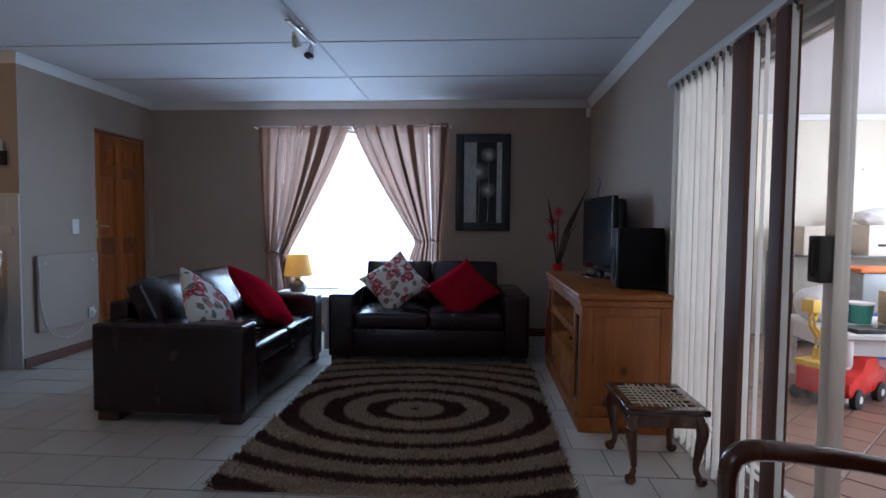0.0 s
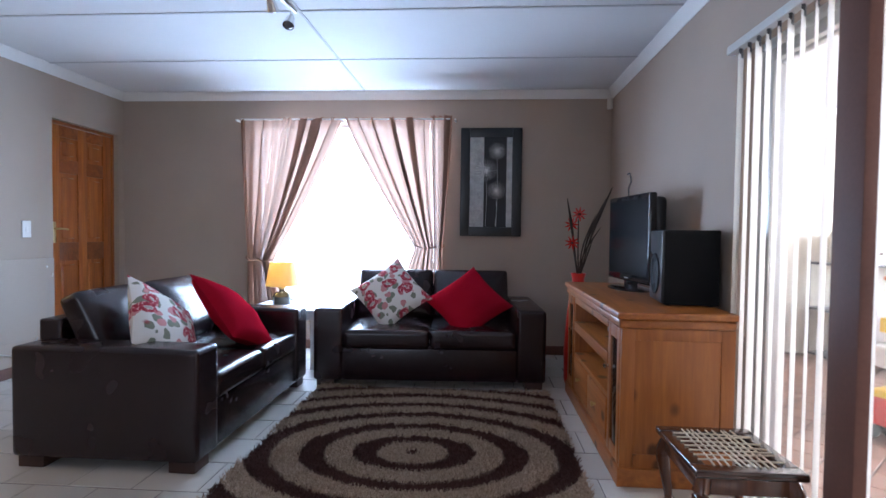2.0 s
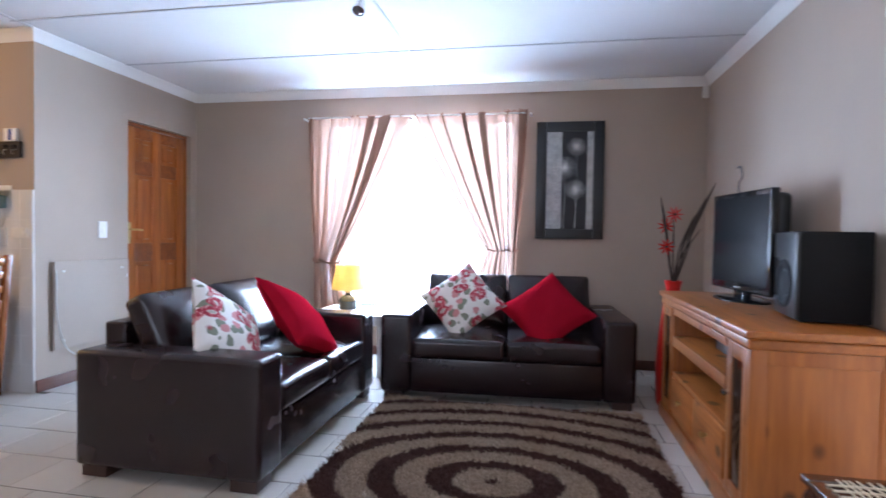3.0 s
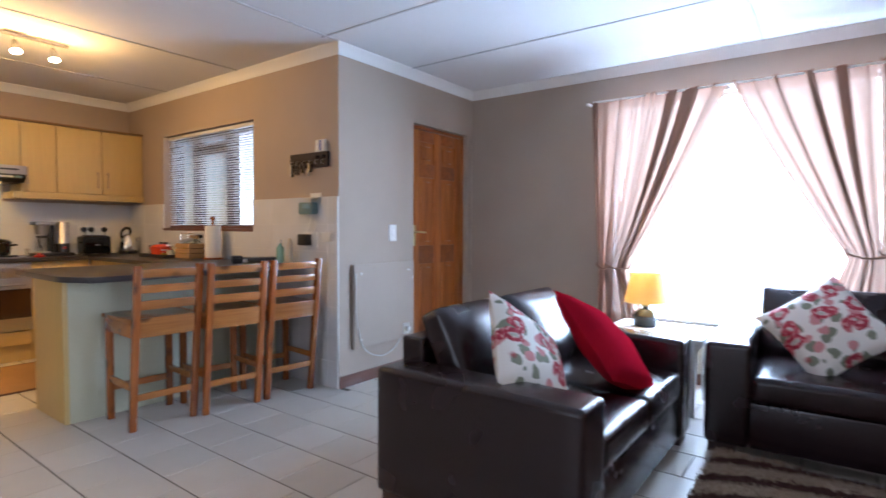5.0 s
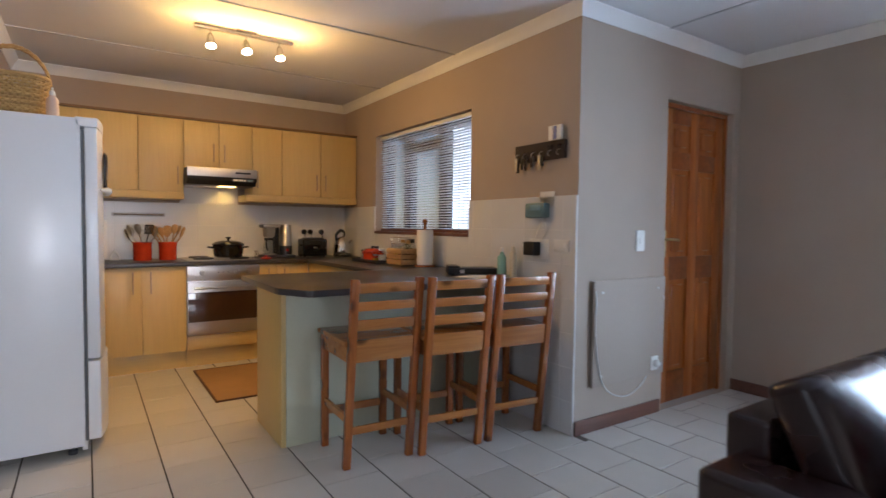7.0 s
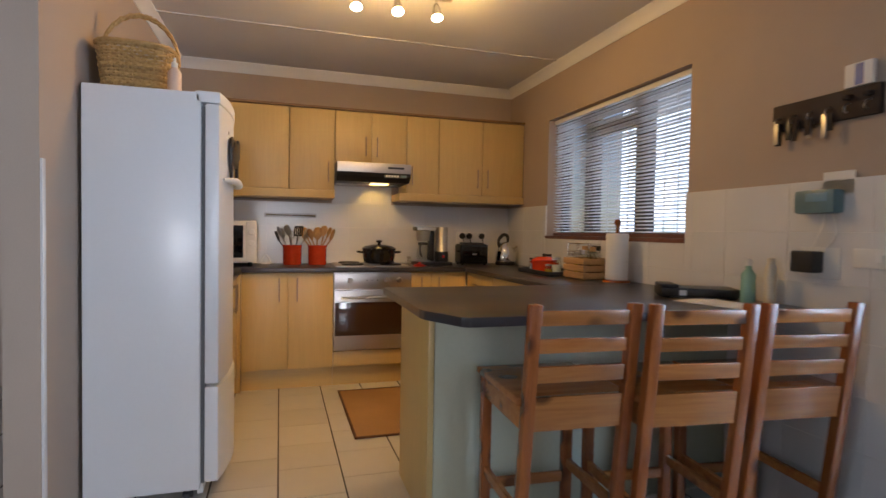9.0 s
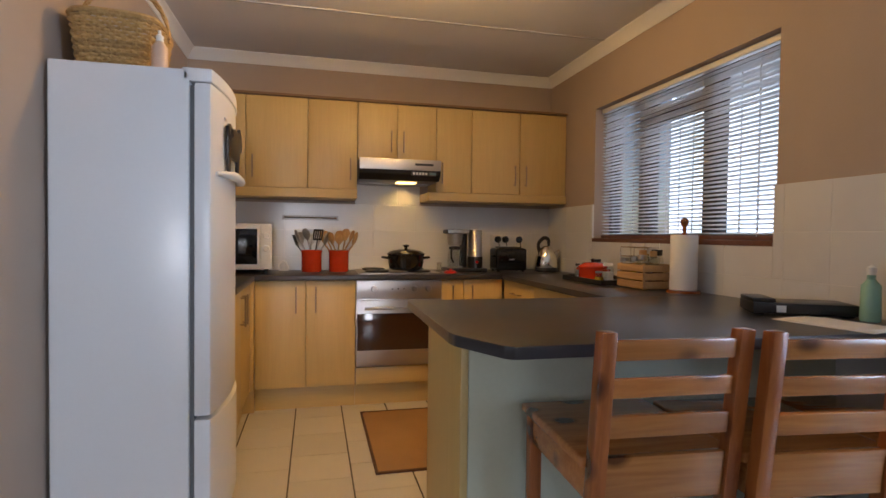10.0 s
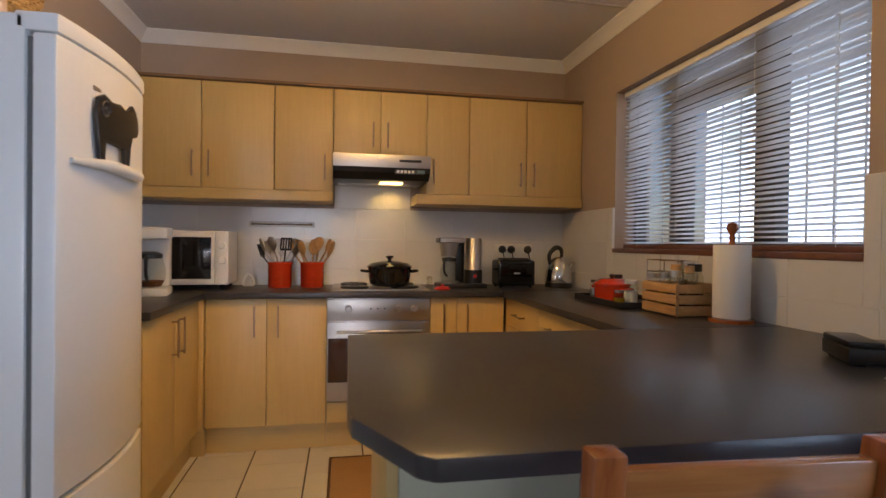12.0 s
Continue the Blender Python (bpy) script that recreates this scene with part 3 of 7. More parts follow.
cornice("cornice_north", (XL, YB), (XR, YB), (0, -1))
cornice("cornice_entry", (XL, YK), (XL, YB), (1, 0), -1, -1)
cornice("cornice_kitchen", (XK, YK), (XL, YK), (0, -1), 1, 1)
cornice("cornice_oven", (XK, YF), (XK, YK), (1, 0))
cornice("cornice_fridge", (XK, YF), (-5.66, YF), (0, 1))
cornice("cornice_east", (XR, SOUTH), (XR, YB), (-1, 0))

# thin cover strips over the ceiling board joints
strips = [((-2.365, SOUTH), (-2.365, YB - 0.05)), ((XL, 6.265), (XR - 0.05, 6.265)), ((XL, 5.355), (XR - 0.05, 5.355)), ((XL, 4.445), (XR - 0.05, 4.445)), ((XL, 3.535), (XR - 0.05, 3.535)),
          ((-4.75, YF - 2), (-4.75, YK - 0.05)), ((-5.97, YF), (-5.97, YK - 0.05)), ((-7.17, YF), (-7.17, YK - 0.05))]
for (ax, ay), (bx, by) in strips:
    w = 0.008
    if ax == bx:
        b_ = box(ax - w, ax + w, ay, by, CEIL - 0.006, CEIL + 0.002)
    else:
        b_ = box(ax, bx, ay - w, ay + w, CEIL - 0.0055, CEIL + 0.002)
    solid("trim_ceiling", b_, M_STRIP, "grey cover strip over a ceiling joint", "trim", "structure")

for nm, b_ in (("baseboard_entry", box(XL, XL + 0.014, YK, D1[0] - 0.03, 0, 0.085, 0.003)),
               ("baseboard_north", box(XL, XR, YB - 0.014, YB, 0, 0.085, 0.003)),
               ("baseboard_east", box(XR - 0.014, XR, D2[1] + 0.06, YB - 0.014, 0, 0.085, 0.003))):
    solid(nm, b_, M_SKIRT, "red-brown skirting along the wall", "skirting", "structure")

# ---- living room window ----
win = thing("window_1", ((W1[0] + W1[1]) / 2, YB + 0.12, W1[2]), 0, "wide bright window with a pale frame behind curtains", "window", kind="structure")
ww, wh = W1[1] - W1[0], W1[3] - W1[2]
for nm, b_ in (("window_frame", box(-ww / 2, -ww / 2 + 0.03, -0.03, 0.03, 0, wh, 0.004)), ("window_frame", box(ww / 2 - 0.03, ww / 2, -0.03, 0.03, 0, wh, 0.004)),
               ("window_frame", box(-ww / 2 + 0.03, ww / 2 - 0.03, -0.03, 0.03, 0, 0.03, 0.004)), ("window_frame", box(-ww / 2 + 0.03, ww / 2 - 0.03, -0.03, 0.03, wh - 0.03, wh, 0.004))):
    part(nm, b_, M_WHITEP, win)
pane = part("pane", box(-ww / 2 + 0.03, ww / 2 - 0.03, -0.003, 0.003, 0.03, wh - 0.03), M_GLASS, win)
pane.visible_shadow = False
solid("window_sill_1", box(W1[0] + 0.002, W1[1] - 0.002, YB + 0.002, YB + 0.085, W1[2], W1[2] + 0.02, 0.004), M_WHITEP, "white painted window sill", "sill", "structure")

# ---- kitchen window with its frame ----
kw, kh = W2[1] - W2[0], W2[3] - W2[2]
win2 = thing("window_2", ((W2[0] + W2[1]) / 2, YK + 0.15, W2[2]), 0, "dark bronze framed kitchen window in three lights", "window", kind="structure")
t_ = 0.042
m1, m2 = -6.945 - (W2[0] + W2[1]) / 2, -6.365 - (W2[0] + W2[1]) / 2
for nm, b_ in (("window_frame", box(-kw / 2, -kw / 2 + t_, -0.03, 0.03, 0, kh, 0.004)), ("window_frame", box(kw / 2 - t_, kw / 2, -0.03, 0.03, 0, kh, 0.004)),
               ("window_frame", box(-kw / 2 + t_, kw / 2 - t_, -0.03, 0.03, 0, t_, 0.004)), ("window_frame", box(-kw / 2 + t_, kw / 2 - t_, -0.03, 0.03, kh - t_, kh, 0.004)),
               ("mullion", box(m1 - 0.058, m1 + 0.058, -0.035, 0.03, t_, kh - t_, 0.004)), ("mullion", box(m2 - 0.056, m2 + 0.056, -0.035, 0.03, t_, kh - t_, 0.004)),
               ("transom", box(m1 + 0.058, m2 - 0.056, -0.032, 0.03, kh * 0.83 - 0.042, kh * 0.83 + 0.042, 0.004))):
    part(nm, b_, M_DARKFRAME, win2)
for xa, xb, za, zb in ((-kw / 2 + t_, m1 - 0.058, t_, kh - t_), (m1 + 0.058, m2 - 0.056, t_, kh * 0.83 - 0.042), (m1 + 0.058, m2 - 0.056, kh * 0.83 + 0.042, kh - t_), (m2 + 0.056, kw / 2 - t_, t_, kh - t_)):
    pane = part("pane", box(xa, xb, -0.003, 0.003, za, zb), M_GLASS, win2)
    pane.visible_shadow = False
# upright burglar bars outside the panes
for i in range(13):
    bx = -kw / 2 + 0.06 + i * (kw - 0.12) / 12
    part("burglar_bar", box(bx - 0.003, bx + 0.003, 0.04, 0.046, 0, kh), M_WHITEP, win2)
solid("window_sill_2", box(W2[0] + 0.002, W2[1] - 0.002, YK - 0.018, YK + 0.115, W2[2] - 0.012, W2[2] + 0.012, 0.004), M_SKIRT, "red-brown tiled kitchen window sill", "sill", "structure")
solid("backdrop_garden", box(-9.5, -4.9, YK + 2.2, YK + 2.25, -0.1, 3.6), M_GARDEN, "bright blurred garden seen through the blind", "backdrop", "structure")
solid("backdrop_sky", box(-7.5, 2.5, YB + 1.6, YB + 1.65, -0.15, 4.2), M_SKYGLOW, "overexposed white daylight outside the window", "backdrop", "structure")

# ---- timber door ----
door = thing("door_1", (XL - 0.075, (D1[0] + D1[1]) / 2, 0), 90, "closed orange varnished six-panel timber door", "door", kind="structure")
dw, dh = D1[1] - D1[0], D1[3]
part("jamb", box(-dw / 2 + 0.002, -dw / 2 + 0.03, -0.03, 0.05, 0.001, dh - 0.002, 0.003), M_DOOR, door)
part("jamb", box(dw / 2 - 0.03, dw / 2 - 0.002, -0.03, 0.05, 0.001, dh - 0.002, 0.003), M_DOOR, door)
part("jamb", box(-dw / 2 + 0.03, dw / 2 - 0.03, -0.03, 0.05, dh - 0.03, dh - 0.002, 0.003), M_DOORX, door)
lw = dw - 0.066
x0, x1 = -lw / 2, lw / 2
rows = [0.012, 0.22, 0.86, 1.02, 1.62, 1.74, 1.93, dh - 0.034]
for xa, xb in ((x0, x0 + 0.105), (-0.05, 0.05), (x1 - 0.105, x1)):
    part("stile", box(xa, xb, -0.02, 0.02, 0.012, dh - 0.034, 0.003), M_DOOR, door)
for za, zb in ((rows[0], rows[1]), (rows[2], rows[3]), (rows[4], rows[5]), (rows[6], rows[7])):
    for xa, xb in ((x0 + 0.105, -0.05), (0.05, x1 - 0.105)):
        part("rail", box(xa, xb, -0.019, 0.019, za, zb, 0.003), M_DOORX, door)
for za, zb in ((rows[1], rows[2]), (rows[3], rows[4]), (rows[5], rows[6])):
    for xa, xb in ((x0 + 0.105, -0.05), (0.05, x1 - 0.105)):
        bm = box(xa, xb, -0.006, 0.006, za, zb)
        box(xa + 0.03, xb - 0.03, -0.015, 0.015, za + 0.03, zb - 0.03, 0.012, 1, bm)
        part("panel", bm, M_DOOR, door)
hd = part("door_handle", box(x0 + 0.022, x0 + 0.06, -0.026, -0.02, 1.02, 1.20, 0.003), M_BRASS, door, "pale brass lever handle on a long plate")
part("lever", tube([(x0 + 0.04, -0.026, 1.14), (x0 + 0.04, -0.06, 1.14), (x0 + 0.08, -0.064, 1.14), (x0 + 0.15, -0.06, 1.135)], 0.008), M_BRASS, hd)

# ---- sliding door and its frame ----
sd = thing("door_2", (XR + 0.11, 0, 0), 0, "silver aluminium sliding door standing partly open", "sliding door", kind="structure")
part("track", box(-0.05, 0.05, D2[0] + 0.03, D2[1] - 0.03, 0.0, 0.02, 0.003), M_ALU, sd)
part("head", box(-0.05, 0.05, D2[0] + 0.03, D2[1] - 0.03, D2[3] - 0.03, D2[3] - 0.001, 0.003), M_ALU, sd)
part("jamb", box(-0.05, 0.05, D2[1] - 0.03, D2[1] - 0.001, 0.0, D2[3] - 0.001, 0.003), M_ALU, sd)
part("jamb", box(-0.05, 0.05, D2[0] + 0.001, D2[0] + 0.03, 0.0, D2[3] - 0.001, 0.003), M_ALU, sd)


def leaf(ya, yb, xoff):
    for a, b in ((ya, ya + 0.055), (yb - 0.055, yb)):
        part("stile", box(xoff - 0.018, xoff + 0.018, a, b, 0.021, D2[3] - 0.046, 0.004), M_ALU, sd)
    for a, b in ((0.021, 0.085), (D2[3] - 0.10, D2[3] - 0.046)):
        part("rail", box(xoff - 0.016, xoff + 0.016, ya + 0.055, yb - 0.055, a, b, 0.004), M_ALU, sd)
    g = part("pane", box(xoff - 0.003, xoff + 0.003, ya + 0.055, yb - 0.055, 0.085, D2[3] - 0.10), M_GLASS, sd)
    g.visible_shadow = False


leaf(3.50, D2[1] - 0.03, 0.025)
leaf(3.455, 4.66, -0.025)
lock = part("lock_case", box(-0.09, -0.044, 3.458, 3.525, 0.995, 1.16, 0.008), M_BLACK, sd, "black sliding door lock with pull handle")
part("pull", tube([(-0.088, 3.49, 1.02), (-0.10, 3.49, 1.035), (-0.10, 3.49, 1.13), (-0.088, 3.49, 1.145)], 0.006), M_BLACK, lock)
# dark brown uprights standing between the blinds
for ya, yb in ((3.845, 3.985), (3.565, 3.645)):
    solid("trim_upright", box(XR - 0.055, XR - 0.004, ya, yb, 0.0, 1.985, 0.004), M_BROWNFRAME, "dark brown upright of the sliding door frame", "door frame", "structure")

# ---- sunroom beyond the sliding door ----
SX0, SX1, SY0, SY1 = XR + WT, 4.0, 0.4, 7.65
solid("sunroom_floor", box(XR + 0.1, SX1, SY0, SY1, -0.12, -0.004), M_GROUT, "grout bed of the sunroom floor", "floor", "structure")
solid("sunroom_wall_north", box(SX0, SX1, SY1, SY1 + 0.2, -0.05, 2.5), M_CREAM, "cream painted sunroom wall with screw holes", "wall", "structure")
solid("sunroom_wall_south", box(SX0, SX1, SY0 - 0.2, SY0, -0.05, 2.5), M_CREAM, "cream painted sunroom wall", "wall", "structure")
solid("sunroom_wall_east", turned(wall_with_hole(SY0 - 0.2, SY1 + 0.2, -0.05, 2.5, -SX1 - 0.2, -SX1, [(2.4, 6.8, 0.85, 2.15)]), ALONG_Y), M_CREAM, "cream painted sunroom wall with a long window", "wall", "structure")
solid("sunroom_ceiling", box(SX0, SX1 + 0.2, SY0 - 0.2, SY1 + 0.2, 2.41, 2.53), M_CEIL, "white sunroom ceiling", "ceiling", "structure")
solid("sunroom_cornice", box(SX0, SX1, SY1 - 0.05, SY1, 2.34, 2.41, 0.02), M_CORNICE, "white cornice of the sunroom", "cornice", "structure")
for cx in (2.15, 2.22, 2.30, 2.62, 2.76, 2.95):
    solid("screw_hole", lathe([(0.0, 0), (0.008, 0), (0.008, 0.004), (0, 0.004)], 8, bm=None), M_BLACK, "small dark screw hole in the wall", "hole", "structure").matrix_world = pose(cx, SY1 - 0.001, 1.83 + 0.012 * math.sin(cx * 40), 90, 0, 0)

# ---- living room things ----


def slab(w, d, h, bulge, seg=8, bev=0.03):
    """A soft upholstered block: w by d by h with a domed top, base at z 0."""
    bm = bmesh.new()
    n = seg
    grid = {}
    for k, z in enumerate((0.0, 1.0)):
        for i in range(n + 1):
            for j in range(n + 1):
                u, v = -1 + 2 * i / n, -1 + 2 * j / n
                dome = (1 - abs(u) ** 3) * (1 - abs(v) ** 3)
                zz = h + bulge * dome if k else 0.0
                grid[k, i, j] = bm.verts.new((u * w / 2, v * d / 2, zz))
    for k in (0, 1):
        for i in range(n):
            for j in range(n):
                q = [grid[k, i, j], grid[k, i + 1, j], grid[k, i + 1, j + 1], grid[k, i, j + 1]]
                bm.faces.new(q if k else list(reversed(q)))
    rim = []
    for i in range(n):
        rim += [((i, 0), (i + 1, 0)), ((n, i), (n, i + 1)), ((n - i, n), (n - i - 1, n)), ((0, n - i), (0, n - i - 1))]
    for a, b in rim:
        bm.faces.new((grid[0, a[0], a[1]], grid[0, b[0], b[1]], grid[1, b[0], b[1]], grid[1, a[0], a[1]]))
    bmesh.ops.recalc_face_normals(bm, faces=bm.faces)
    sharp = [e for e in bm.edges if len(e.link_faces) == 2 and e.calc_face_angle(0) > 0.8]
    bevel_all(bm, sharp, bev, 3)
    return bm


def sofa(at, rz, w, d, label):
    """Two-seat leather sofa; local front is -y."""
    s = thing("sofa", at, rz, label, "sofa", "leather sofas")
    aw = 0.21
    for sx in (-1, 1):
        xa, xb = sorted((sx * w / 2, sx * (w / 2 - aw)))
        bm = slab(aw, d, 0.53, 0.006, 8, 0.028)
        part("armrest", turned(bm, Matrix.Translation(((xa + xb) / 2, 0, 0.055))), M_LEATHER, s)
        part("seam", tube([(sx * (w / 2 - 0.004), -d / 2 + 0.02, 0.10), (sx * (w / 2 - 0.004), -d / 2 + 0.012, 0.54)], 0.004, 6, smooth=1), M_LEATHER, s)
    iw = w - 2 * aw
    part("base", box(-iw / 2, iw / 2, -d / 2 + 0.015, d / 2 - 0.02, 0.056, 0.29, 0.012), M_LEATHER, s)
    part("backrest", turned(slab(iw, 0.12, 0.625, 0.008, 8, 0.028), Matrix.Translation((0, d / 2 - 0.025, 0.056))), M_LEATHER, s)
    for i in (-1, 1):
        cx = i * iw / 4
        part("seat_cushion", turned(slab(iw / 2 - 0.006, d - 0.225, 0.135, 0.022, 10, 0.035), Matrix.Translation((cx, -0.1075, 0.29))), M_LEATHER, s)
        bm = slab(iw / 2 - 0.006, 0.43, 0.125, 0.055, 12, 0.05)
        part("back_cushion", turned(bm, Matrix.Translation((cx, d / 2 - 0.15, 0.585)) @ Matrix.Rotation(radians(64), 4, 'X')), M_LEATHER, s)
    for sx in (-1, 1):
        for sy in (-1, 1):
            cx, cy = sx * (w / 2 - 0.085), sy * (d / 2 - 0.085)
            part("foot", box(cx - 0.065, cx + 0.065, cy - 0.065, cy + 0.065, 0.0, 0.06, 0.006), M_FOOT, s)
    return s


sofa((-3.01, 5.29, 0), 90, 1.57, 0.92, "dark brown leather two-seat sofa standing beside the rug")
sofa((-1.635, 6.45, 0), 3, 1.70, 0.92, "dark brown leather two-seat sofa under the window")


def cushion(at, yaw, lean, spin, size, thick, material, label):
    bm = bmesh.new()
    n = 18
    g = {}
    for k in (-1, 1):
        for i in range(n + 1):
            for j in range(n + 1):
                u, v = -1 + 2 * i / n, -1 + 2 * j / n
                x = size / 2 * u * (1 - 0.09 * (1 - v * v))
                y = size / 2 * v * (1 - 0.09 * (1 - u * u))
                z = k * thick * (max(0, (1 - u * u) * (1 - v * v))) ** 0.42
                z += 0.006 * math.sin(7 * u + 3 * v) * (1 - u * u) * (1 - v * v)
                g[k, i, j] = bm.verts.new((x, y, z))
    for k in (-1, 1):
        for i in range(n):
            for j in range(n):
                q = [g[k, i, j], g[k, i + 1, j], g[k, i + 1, j + 1], g[k, i, j + 1]]
                bm.faces.new(q if k > 0 else list(reversed(q)))
    bmesh.ops.remove_doubles(bm, verts=bm.verts, dist=1e-5)
    ob = solid("scatter_cushion", bm, material, label, "cushion", group="scatter cushions")
    ob.matrix_world = Matrix.Translation(at) @ Matrix.Rotation(radians(yaw), 4, 'Z') @ Matrix.Rotation(radians(lean), 4, 'Y') @ Matrix.Rotation(radians(spin), 4, 'Z')
    return ob


cushion((-2.95, 4.90, 0.62), 6, 57, -42, 0.48, 0.085, M_FLORAL, "white scatter cushion printed with red flowers on a sofa")
cushion((-2.80, 5.41, 0.61), 14, 48, -30, 0.53, 0.095, M_RED, "plain red scatter cushion leaning on a sofa back")
cushion((-1.95, 6.31, 0.655), -88, 58, 40, 0.47, 0.085, M_FLORAL, "white scatter cushion printed with red flowers on a sofa")
cushion((-1.34, 6.31, 0.60), -94, 50, 42, 0.50, 0.09, M_RED, "plain red scatter cushion leaning on a sofa back")


def ring_height(x, y):
    """The beige rings stand a little above the brown ones."""
    ph = ((math.hypot(x, 1.42 * (y + 0.05)) - 0.315) / 0.27) % 1.0
    return 0.012 if ph < 0.49 or ph > 0.98 else 0.0


def rug():
    x0, x1, y0, y1 = -0.825, 0.825, -1.08, 1.08
    bm = bmesh.new()
    nx, ny = 165, 216
    rows = []
    for j in range(ny + 1):
        row = []
        for i in range(nx + 1):
            u, v = i / nx, j / ny
            x, y = x0 + (x1 - x0) * u, y0 + (y1 - y0) * v
            edge = min(u, 1 - u, v * 1.3, (1 - v) * 1.3)
            nz = noise.noise(Vector((x * 24, y * 24, 0)))
            n2 = noise.noise(Vector((x * 7, y * 7, 4)))
            z = 0.024 + 0.009 * noise.noise(Vector((x * 62, y * 62, 2))) + 0.005 * nz + 0.003 * n2 + ring_height(x, y) - 0.008
            if edge < 0.02:
                z *= 0.35 + 0.65 * edge / 0.02
                x += 0.008 * nz
                y += 0.008 * n2
            row.append(bm.verts.new((x, y, z)))
        rows.append(row)
    for j in range(ny):
        for i in range(nx):
            bm.faces.new((rows[j][i], rows[j][i + 1], rows[j + 1][i + 1], rows[j + 1][i]))
    rim = rows[0] + [r[-1] for r in rows[1:]] + rows[-1][-2::-1] + [r[0] for r in rows[-2:0:-1]]
    low = [bm.verts.new((v.co.x, v.co.y, 0.001)) for v in rim]
    k = len(rim)
    for i in range(k):
        bm.faces.new((rim[(i + 1) % k], rim[i], low[i], low[(i + 1) % k]))
    ob = solid("rug", bm, M_RUG, "beige shag rug with dark brown oval rings on the tiles", "rug")
    ob.location = (-1.575, 4.86, 0.001)
    rnd = random.Random(77)
    verts, faces = [], []
    for i in range(60000):
        x, y = rnd.uniform(x0, x1), rnd.uniform(y0, y1)
        a, b = rnd.uniform(0, 6.283), rnd.uniform(0, 6.283)
        lean, w = rnd.uniform(0.004, 0.022), rnd.uniform(0.0018, 0.0038)
        z = 0.010 + ring_height(x, y)
        tip = z + rnd.uniform(0.012, 0.026)
        dx, dy = w * math.cos(a), w * math.sin(a)
        lx, ly = lean * math.cos(b), lean * math.sin(b)
        n = len(verts)
        verts += [(x - dx, y - dy, z), (x + dx, y + dy, z), (x + lx + dx * 0.6, y + ly + dy * 0.6, tip), (x + lx - dx * 0.6, y + ly - dy * 0.6, tip)]
        faces.append((n, n + 1, n + 2, n + 3))
    me = bpy.data.meshes.new("shag")
    me.from_pydata(verts, [], faces)
    me.materials.append(M_RUG)
    shag = new("shag", me)
    shag.parent = ob
    tagged(shag, kind="stuff")
    return ob


rug()


